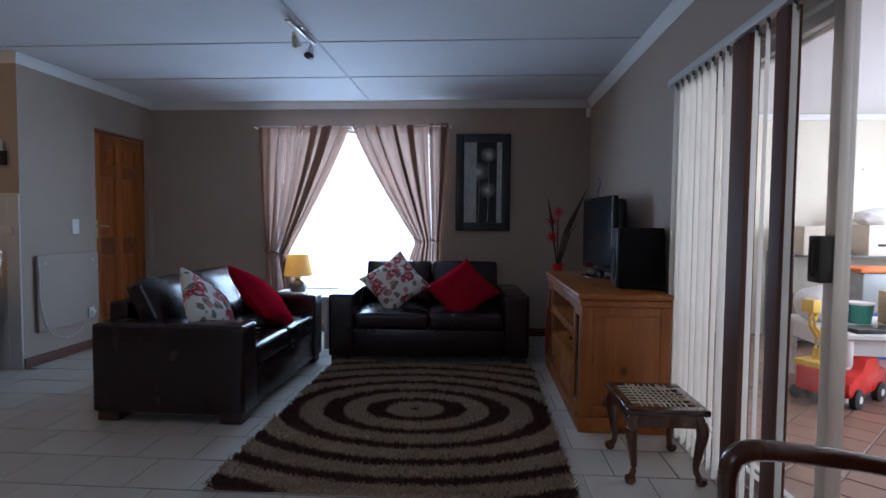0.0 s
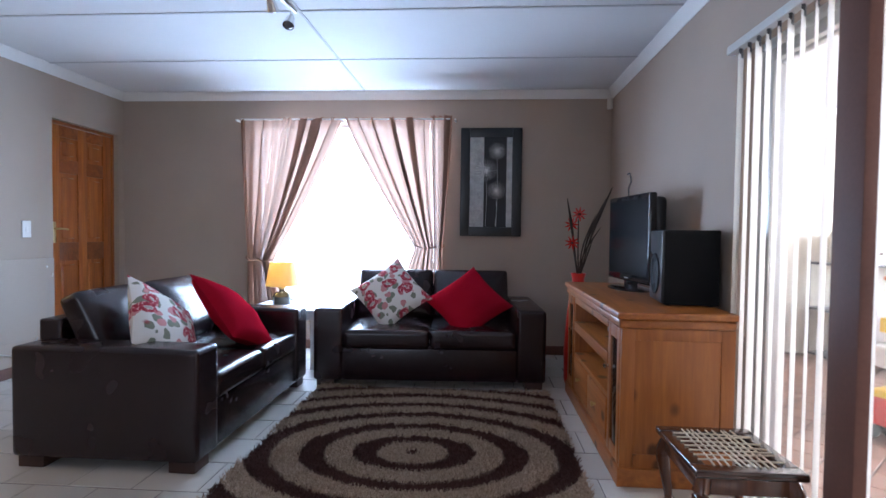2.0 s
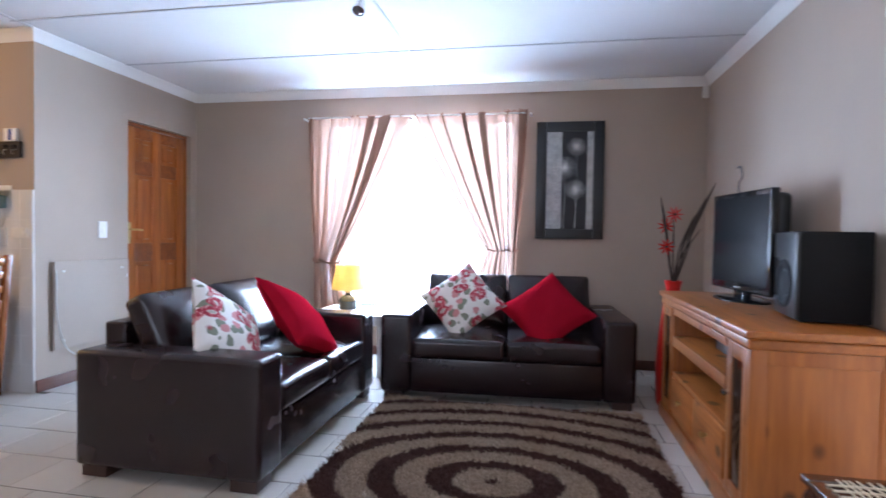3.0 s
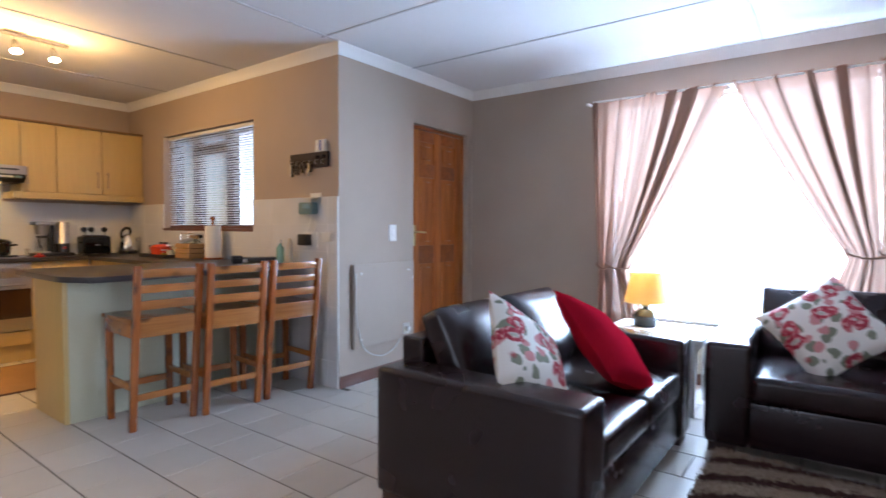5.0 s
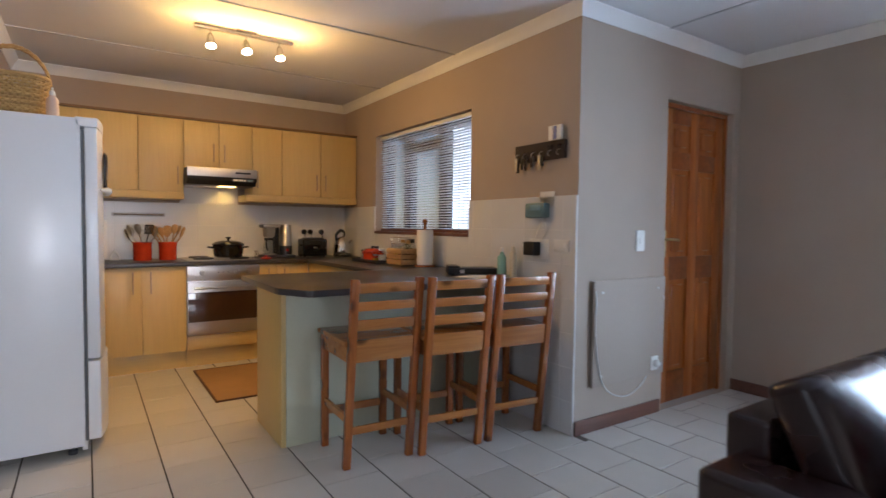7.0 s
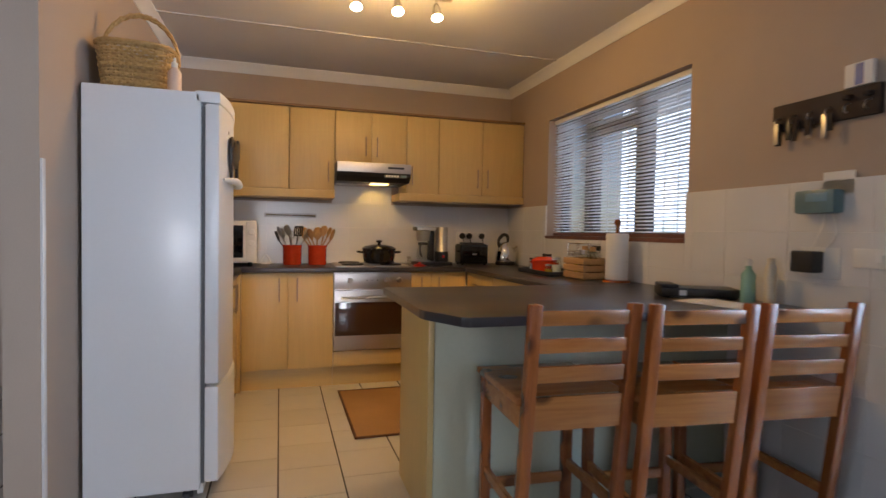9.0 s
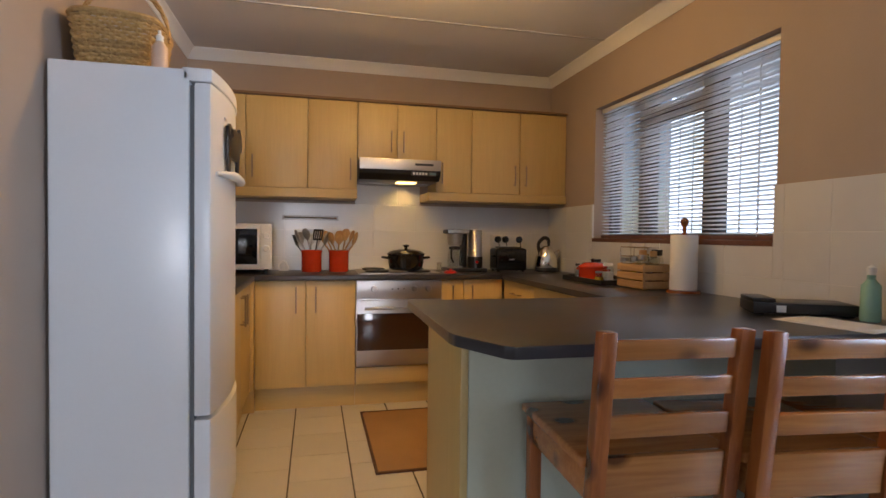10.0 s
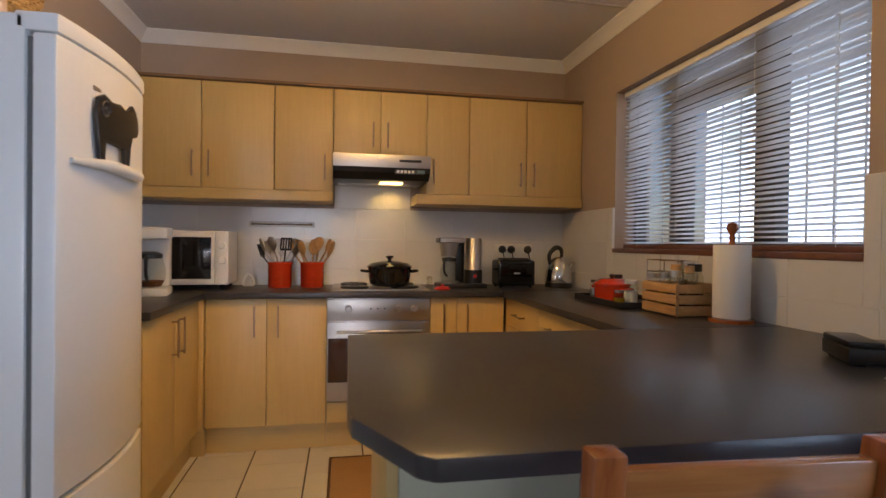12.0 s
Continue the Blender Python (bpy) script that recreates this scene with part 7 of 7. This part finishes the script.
part("plate", box(-0.07, 0.09, -0.009, 0.0, -0.02, 0.10, 0.003), M_WHITEP, ad)
part("block", box(-0.065, 0.03, -0.07, -0.0095, 0.0, 0.085, 0.008), M_BLACK, ad)
part("cable", tube([(0.01, -0.05, 0.085), (0.02, -0.04, 0.13), (0.03, -0.02, 0.2), (0.03, -0.015, 0.23)], 0.003, 6), M_WHITEP, ad)
sk = thing("power_socket", (-4.905, YK - 0.010, 1.105), 0, "white wall socket plate on the tiles", "socket", "wall sockets")
part("plate", box(-0.06, 0.06, -0.012, 0.0, -0.035, 0.035, 0.003), M_WHITEP, sk)
part("rocker", box(0.02, 0.045, -0.016, -0.011, -0.012, 0.016, 0.002), M_PAPER, sk)

# ---- on the entry wall ----
ht = thing("panel_heater", (XL, 5.975, 0.27), 0, "flat painted panel heater on the wall", "heater")
part("panel", box(0.016, 0.030, -0.345, 0.345, 0.0, 0.63, 0.004), M_HEATER, ht)
for y in (-0.27, 0.27):
    for z in (0.06, 0.56):
        part("spacer", tube([(0.0, y, z), (0.017, y, z)], 0.012, 10, smooth=1), M_WHITEP, ht)
        part("screw", turned(lathe([(0, 0), (0.009, 0), (0.007, 0.004), (0, 0.005)], 10), Matrix.Translation((0.030, y, z)) @ Matrix.Rotation(radians(90), 4, 'Y')), M_WHITEP, ht)
part("cable", tube([(0.012, -0.32, 0.60), (0.036, -0.335, 0.52), (0.036, -0.33, 0.25), (0.034, -0.25, 0.0), (0.02, -0.05, -0.10), (0.02, 0.12, -0.06), (0.025, 0.235, 0.06)], 0.0045, 8), M_ROPE, ht)
hs = thing("power_socket", (XL, 6.215, 0.345), 0, "white wall socket with a round plug", "socket", "wall sockets")
part("plate", box(0.031, 0.040, -0.035, 0.035, -0.045, 0.045, 0.004), M_WHITEP, hs)
part("backing", box(0.0, 0.031, -0.03, 0.03, -0.04, 0.04), M_WHITEP, hs)
part("plug", turned(lathe([(0, 0), (0.024, 0), (0.024, 0.02), (0.014, 0.032), (0, 0.033)], 18), Matrix.Translation((0.040, 0, 0)) @ Matrix.Rotation(radians(90), 4, 'Y')), M_WHITEP, hs)
ls = thing("light_switch", (XL, 6.08, 1.135), 0, "white light switch plate on the wall", "switch")
part("plate", box(0.0, 0.009, -0.04, 0.04, -0.065, 0.065, 0.003), M_WHITEP, ls)
part("rocker", box(0.009, 0.014, -0.012, 0.012, -0.022, 0.022, 0.002), M_PAPER, ls)
sw2 = thing("wall_hook", (XL, 6.30, 0.76), 0, "small white hook on the wall by the door", "hook")
part("plate", box(0.0, 0.006, -0.012, 0.012, -0.03, 0.03, 0.002), M_WHITEP, sw2)
part("hook", tube([(0.005, 0, 0.0), (0.03, 0, -0.01), (0.035, 0, 0.015)], 0.004, 6), M_WHITEP, sw2)
sn = thing("alarm_sensor", (XR - 0.03, YB - 0.03, 2.335), -45, "small white motion sensor in the corner", "sensor")
part("case", box(-0.022, 0.022, -0.018, 0.02, -0.03, 0.065, 0.008), M_WHITEP, sn)
part("conduit", tube([(0.0, 0.018, -0.03), (0.0, 0.022, -0.9)], 0.005, 6, smooth=1), M_WALL, sn)

# ---- the sunroom's clutter ----
tb = thing("white_table", (1.75, 5.62, 0), -4, "low white painted table with turned legs", "table")
part("tabletop", box(-0.50, 0.85, -0.42, 0.42, 0.44, 0.475, 0.006), M_WHITE, tb)
part("apron", box(-0.44, 0.79, -0.36, 0.36, 0.32, 0.439, 0.004), M_WHITE, tb)
for sx in (-0.43, 0.78):
    for sy in (-0.36, 0.36):
        part("leg", lathe([(0, 0), (0.022, 0), (0.026, 0.02), (0.018, 0.05), (0.026, 0.09), (0.034, 0.16), (0.03, 0.20), (0.04, 0.22), (0.04, 0.24), (0.034, 0.25), (0.04, 0.26), (0.04, 0.43), (0, 0.43)], 18, (sx, sy, 0)), M_WHITE, tb)

tc = thing("toy_car", (1.34, 5.36, 0), 215, "red plastic ride-on toy car under the table edge", "toy car")
out = [(-0.30, 0.09), (0.30, 0.09), (0.34, 0.14), (0.33, 0.21), (0.24, 0.25), (0.10, 0.29), (0.04, 0.38), (-0.16, 0.39), (-0.22, 0.29), (-0.32, 0.27), (-0.34, 0.15)]
bm = turned(prism(out, -0.17, 0.17, 0.03), Matrix.Rotation(radians(90), 4, 'X'))
part("body", bm, M_TOYRED, tc)
for sx in (-0.20, 0.20):
    for sy in (-0.165, 0.165):
        w_ = part("wheel", turned(lathe([(0.0, -0.03), (0.06, -0.03), (0.08, -0.022), (0.08, 0.022), (0.06, 0.03), (0, 0.03)], 24), Matrix.Translation((sx, sy, 0.08)) @ Matrix.Rotation(radians(90), 4, 'X')), M_RUBBER, tc)
        part("hub", turned(lathe([(0, -0.034), (0.03, -0.034), (0.035, 0.034), (0, 0.034)], 16), Matrix.Translation((sx, sy, 0.08)) @ Matrix.Rotation(radians(90), 4, 'X')), M_WHITEP, w_)
for sy in (-0.11, 0.11, -0.07, 0.07):
    part("headlight", turned(lathe([(0, 0), (0.022, 0), (0.018, 0.012), (0, 0.014)], 14), Matrix.Translation((0.325, sy, 0.20)) @ Matrix.Rotation(radians(75), 4, 'Y')), M_WHITEP, tc)
part("number_plate", box(0.338, 0.346, -0.05, 0.05, 0.135, 0.165, 0.002), M_PAPER, tc)
part("plate_bars", box(0.346, 0.348, -0.035, 0.035, 0.144, 0.157), M_BLACK, tc)
tc.scale = (0.82, 0.82, 0.82)
dg = thing("toy_digger", (1.12, 5.30, 0), 205, "yellow plastic toy digger with a bent arm", "toy digger")
part("base", box(-0.14, 0.14, -0.10, 0.10, 0.29, 0.34, 0.012), M_TOYYEL, dg)
part("body", box(-0.12, 0.12, -0.09, 0.09, 0.10, 0.29, 0.015), M_TOYRED, dg)
for sx in (-0.09, 0.09):
    for sy in (-0.10, 0.10):
        part("wheel", turned(lathe([(0.0, -0.025), (0.05, -0.025), (0.06, 0), (0.05, 0.025), (0, 0.025)], 18), Matrix.Translation((sx, sy, 0.06)) @ Matrix.Rotation(radians(90), 4, 'X')), M_RUBBER, dg)
for s in (-0.02, 0.02):
    part("arm", tube([(0.02, s, 0.33), (0.0, s, 0.52), (0.09, s, 0.62), (0.06, s, 0.74), (0.10, s, 0.80)], 0.016, 8, smooth=2), M_TOYYEL, dg)
part("scoop", box(0.06, 0.15, -0.05, 0.05, 0.72, 0.82, 0.012), M_TOYYEL, dg)
part("seat", box(-0.12, -0.04, -0.06, 0.06, 0.34, 0.42, 0.01), M_DARKGREY, dg)
dg.scale = (0.86, 0.86, 0.86)


def carton(at, rz, w, d, h, m, label):
    c = thing("carton", at, rz, label, "box", "cartons in the sunroom")
    part("box", box(-w / 2, w / 2, -d / 2, d / 2, 0, h - 0.006, 0.004), m, c)
    for s in (-1, 1):
        a, b = sorted((0.002 * s, s * w / 2))
        part("flap", box(a, b, -d / 2, d / 2, h - 0.0055, h, 0.001), m, c)
    part("tape", box(-0.025, 0.025, -d / 2 - 0.001, -d / 2 + 0.0, h * 0.45, h - 0.006), M_CORD, c)
    part("print_bar", box(-w * 0.3, w * 0.1, -d / 2 - 0.0012, -d / 2 - 0.0002, h * 0.3, h * 0.38), M_TWIG, c)
    return c


sh = thing("storage_shelf", (2.65, 7.36, 0), 0, "dark metal storage shelf along the sunroom wall", "shelf")
for z in (0.02, 0.45, 0.885):
    part("board", box(-0.70, 0.80, -0.24, 0.24, z, z + 0.02, 0.003), M_DARKGREY, sh)
for sx in (-0.69, 0.79):
    for sy in (-0.23, 0.23):
        part("post", box(sx - 0.012, sx + 0.012, sy - 0.012, sy + 0.012, 0, 0.93, 0.002), M_DARKGREY, sh)
carton((2.30, 7.34, 0.905), 0, 0.42, 0.34, 0.29, M_PALECARD, "pale carton with a printed side on the shelf")
carton((2.92, 7.34, 0.905), 3, 0.46, 0.36, 0.31, M_PALECARD, "pale carton with a printed side on the shelf")
carton((1.98, 5.60, 0.475), -14, 0.36, 0.30, 0.24, M_CARD, "brown cardboard box standing on the white table")
pb2 = thing("plastic_bag_bundle", (2.90, 7.30, 1.215), 0, "crumpled clear plastic bag on the cartons", "bag")
bm = bmesh.new()
bmesh.ops.create_icosphere(bm, subdivisions=4, radius=0.16)
for v in bm.verts:
    n = noise.noise(v.co * 14) * 0.02 + noise.noise(v.co * 30) * 0.01
    v.co = Vector((v.co.x * 1.5, v.co.y, max(-0.075, v.co.z * 0.6))) * (1 + n * 5)
    v.co.z = max(v.co.z, -0.075)
part("bag", turned(bm, Matrix.Translation((0, 0, 0.076))), M_WHITEBAG, pb2)
bn = thing("storage_bin", (2.55, 6.75, 0.0), 0, "clear plastic storage bin with an orange lid", "storage bin")
part("tub", prism([(-0.30, -0.2), (0.30, -0.2), (0.33, 0.2), (-0.33, 0.2)], 0.42, 0.78, 0.02), M_CLEARBIN, bn)
part("lid", box(-0.34, 0.34, -0.23, 0.23, 0.782, 0.82, 0.012), M_ORANGE, bn)
part("stand", box(-0.30, 0.30, -0.19, 0.19, 0.0, 0.418, 0.01), M_BLUE, bn, "blue crate below the bin")
hl = thing("white_bag", (1.42, 5.78, 0.475), 0, "white plastic bag of things on the table", "bag")
bm = bmesh.new()
bmesh.ops.create_icosphere(bm, subdivisions=4, radius=0.15)
for v in bm.verts:
    n = noise.noise(v.co * 9 + Vector((3, 1, 0))) * 0.12 + noise.noise(v.co * 25) * 0.05
    v.co = Vector((v.co.x * 1.25, v.co.y, v.co.z * 0.95)) * (1 + n)
    v.co.z = max(v.co.z, -0.12)
part("bag", turned(bm, Matrix.Translation((0, 0, 0.12))), M_WHITEBAG, hl)
gt = thing("green_tub", (1.66, 5.72, 0.475), 0, "green plastic tub with a white lid", "tub")
part("tub", lathe([(0, 0), (0.075, 0), (0.09, 0.14), (0, 0.14)], 24), M_GREEN, gt)
part("lid", lathe([(0.094, 0.14), (0.094, 0.155), (0, 0.16)], 24), M_WHITEP, gt)
kb = thing("keyboard_tray", (1.52, 5.36, 0.475), 4, "flat black plastic tray on the table edge", "tray")
part("slab", box(-0.18, 0.18, -0.09, 0.09, 0.0, 0.03, 0.005), M_BLACK, kb)
part("cable", tube([(0.1, 0.0, 0.03), (0.2, 0.03, 0.05), (0.26, 0.0, 0.01)], 0.004, 6), M_WHITEP, kb)

# ---- floor tiles, laid in a half bond ----
PX, PY, GAP, GAPX = 0.2985, 0.2965, 0.0078, 0.004


def tile_mesh(name, sx, sy, material, h=0.012, bev=0.003):
    bm = box(-sx / 2, sx / 2, -sy / 2, sy / 2, -h, 0.0)
    top = [e for e in bm.edges if all(v.co.z > -1e-6 for v in e.verts)]
    bevel_all(bm, top, bev, 1)
    return mesh_of(name, bm, material)


floor_ob = bpy.data.objects["floor"]
full = tile_mesh("tile", PX - GAPX, PY - GAP, M_FLOORTILE, 0.012, 0.002)


def blocked(x, y):
    return (x < XL and y > YK) or (x < -5.66 and YF - 0.11 < y < YF) or x < XK or y > YB or x > XR + 0.03 or y < SOUTH


near, rest = [], bmesh.new()
rnd = random.Random(11)
for j in range(-14, 15):
    y = 3.18 + PY * (j + 0.5)
    shift = 0.5 * (j % 2)
    for i in range(-30, 32):
        x = -3.82 + PX * (i + shift + 0.5) + 0.149
        hx, hy = (PX - GAPX) / 2, (PY - GAP) / 2
        xa, xb, ya, yb = x - hx, x + hx, y - hy, y + hy
        lim_x0 = XL if y > YK else XK
        xa, xb, ya, yb = max(xa, lim_x0), min(xb, XR + 0.03), max(ya, SOUTH), min(yb, YB)
        if y < YK + 0.01 and x < XL:
            yb = min(yb, YK)
        if xb - xa < 0.02 or yb - ya < 0.02 or blocked((xa + xb) / 2, (ya + yb) / 2):
            continue
        whole = xb - xa > 2 * hx - 1e-4 and yb - ya > 2 * hy - 1e-4
        if whole and 2.9 < y < 5.6 and x < -0.5 and len(near) < 300 and not (x < -5.6 and y > 4.1) and not (x < -7.6):
            ob = new("tile", full)
            ob.matrix_basis = pose(x, y, 0.0 + rnd.uniform(-0.0006, 0.0006), rnd.uniform(-0.12, 0.12), rnd.uniform(-0.12, 0.12), 0)
            ob.parent = floor_ob
            near.append(ob)
        else:
            vs = [rest.verts.new(p) for p in ((xa, ya, -0.004), (xb, ya, -0.004), (xb, yb, -0.004), (xa, yb, -0.004), (xa + .003, ya + .003, 0), (xb - .003, ya + .003, 0), (xb - .003, yb - .003, 0), (xa + .003, yb - .003, 0))]
            for q in ((4, 5, 6, 7), (0, 1, 5, 4), (1, 2, 6, 5), (2, 3, 7, 6), (3, 0, 4, 7)):
                rest.faces.new([vs[k] for k in q])
tagged(part("tiles", rest, M_FLOORTILE, floor_ob), kind="stuff")

# sunroom floor: brown clay tiles on the diagonal
bm = bmesh.new()
c45 = math.cos(radians(45))
for i in range(-40, 41):
    for j in range(-40, 41):
        u, v = i * 0.205, j * 0.205
        cx, cy = 2.0 + (u - v) * c45, 4.0 + (u + v) * c45
        if not (XR + 0.26 < cx < SX1 - 0.1 and SY0 + 0.1 < cy < SY1 - 0.1):
            continue
        h = 0.0985
        vs = []
        for hh, z in ((h, -0.004), (h - 0.003, 0.0)):
            for a, b in ((-hh, -hh), (hh, -hh), (hh, hh), (-hh, hh)):
                vs.append(bm.verts.new((cx + (a - b) * c45, cy + (a + b) * c45, z)))
        for q in ((4, 5, 6, 7), (0, 1, 5, 4), (1, 2, 6, 5), (2, 3, 7, 6), (3, 0, 4, 7)):
            bm.faces.new([vs[k] for k in q])
tagged(part("clay_tiles", bm, M_SUNTILE, bpy.data.objects["sunroom_floor"]), kind="stuff")

# ---- white tiles on the kitchen walls: each wall takes its pieces ----
TW, TH = 0.33, 0.2005
wt_me = tile_mesh("wall_tile", TW - 0.003, TH - 0.003, M_WALLTILE, 0.0075, 0.001)


def wall_tiles(wall, along0, along1, z_top, rows, place, skip):
    """Rows of whole and cut tiles from along0 to along1, downward from z_top."""
    n = int(math.ceil((along1 - along0) / TW))
    for r in range(rows):
        for i in range(n):
            a, b = along0 + i * TW, min(along0 + (i + 1) * TW, along1)
            z1, z0 = z_top - r * TH, z_top - (r + 1) * TH
            if z1 < 0.05 or b - a < 0.03:
                continue
            z0 = max(z0, 0.0)
            cuts = skip(a, b, z0, z1)
            for a_, b_, c_, d_ in cuts:
                if b_ - a_ < 0.02 or d_ - c_ < 0.02:
                    continue
                ob = new("wall_tile", wt_me)
                ob.parent = wall
                m = place((a_ + b_) / 2, (c_ + d_) / 2)
                ob.matrix_basis = m @ Matrix.Diagonal(((b_ - a_ - 0.003) / (TW - 0.003), (d_ - c_ - 0.003) / (TH - 0.003), 1, 1))


def round_window(a, b, c, d):
    xa, xb, zt = W2[0] - 0.002, W2[1] + 0.002, W2[2] - 0.012
    if d <= zt or b <= xa or a >= xb:
        return [(a, b, c, d)]
    out = []
    if a < xa:
        out.append((a, xa, c, d))
    if b > xb:
        out.append((xb, b, c, d))
    if c < zt:
        out.append((max(a, xa), min(b, xb), c, zt))
    return out


WO, WKW, WFR = bpy.data.objects["wall_oven"], bpy.data.objects["wall_kitchen_window"], bpy.data.objects["wall_fridge"]
keep = lambda a, b, c, d: [(a, b, c, d)]
for nm, b_ in (("tile_bed_oven", box(XK, XK + 0.0118, YF, YK, 0.0, 1.40)), ("tile_bed_window", box(XK + 0.0118, XL - 0.001, YK - 0.0118, YK, 0.0, 1.128)), ("tile_bed_window", box(XK + 0.0118, W2[0], YK - 0.0118, YK, 1.128, 1.40)),
               ("tile_bed_window", box(W2[1], XL - 0.001, YK - 0.0118, YK, 1.128, 1.40)), ("tile_bed_fridge", box(XK + 0.0118, -6.125, YF, YF + 0.0118, 0.0, 1.40))):
    solid(nm, b_, M_WALLGROUT, "pale grout bed behind the wall tiles", "grout", "structure")
solid("tile_bed_oven", box(XK, XK + 0.0118, 3.89, 4.395, 1.4005, 1.60), M_WALLGROUT, "pale grout bed behind the wall tiles", "grout", "structure")
wall_tiles(WO, 3.89, 4.395, 1.60, 1, lambda u, z: pose(XK + 0.0135, u, z, 90, 0, 90), keep)
wall_tiles(WO, YF + 0.012, YK - 0.012, 1.40, 3, lambda u, z: pose(XK + 0.0135, u, z, 90, 0, 90), keep)
wall_tiles(WKW, XK + 0.014, -5.565, 1.40, 3, lambda u, z: pose(u, YK - 0.0135, z, 90, 0, 0), round_window)
wall_tiles(WKW, -5.565, XL - 0.002, 1.40, 7, lambda u, z: pose(u, YK - 0.0135, z, 90, 0, 0), round_window)
# tiles stop short: bare taupe wall beyond stands in for tiles in shade
wall_tiles(WFR, XK + 0.014, -6.12, 1.40, 3, lambda u, z: pose(u, YF + 0.0135, z, 90, 0, 180), keep)
solid("trim_tile_edge", box(-5.69, -5.662, YF, YF + 0.008, 0.0, 1.40, 0.002), M_WALLTILE, "white tile edging at the end of the wall", "trim", "structure")
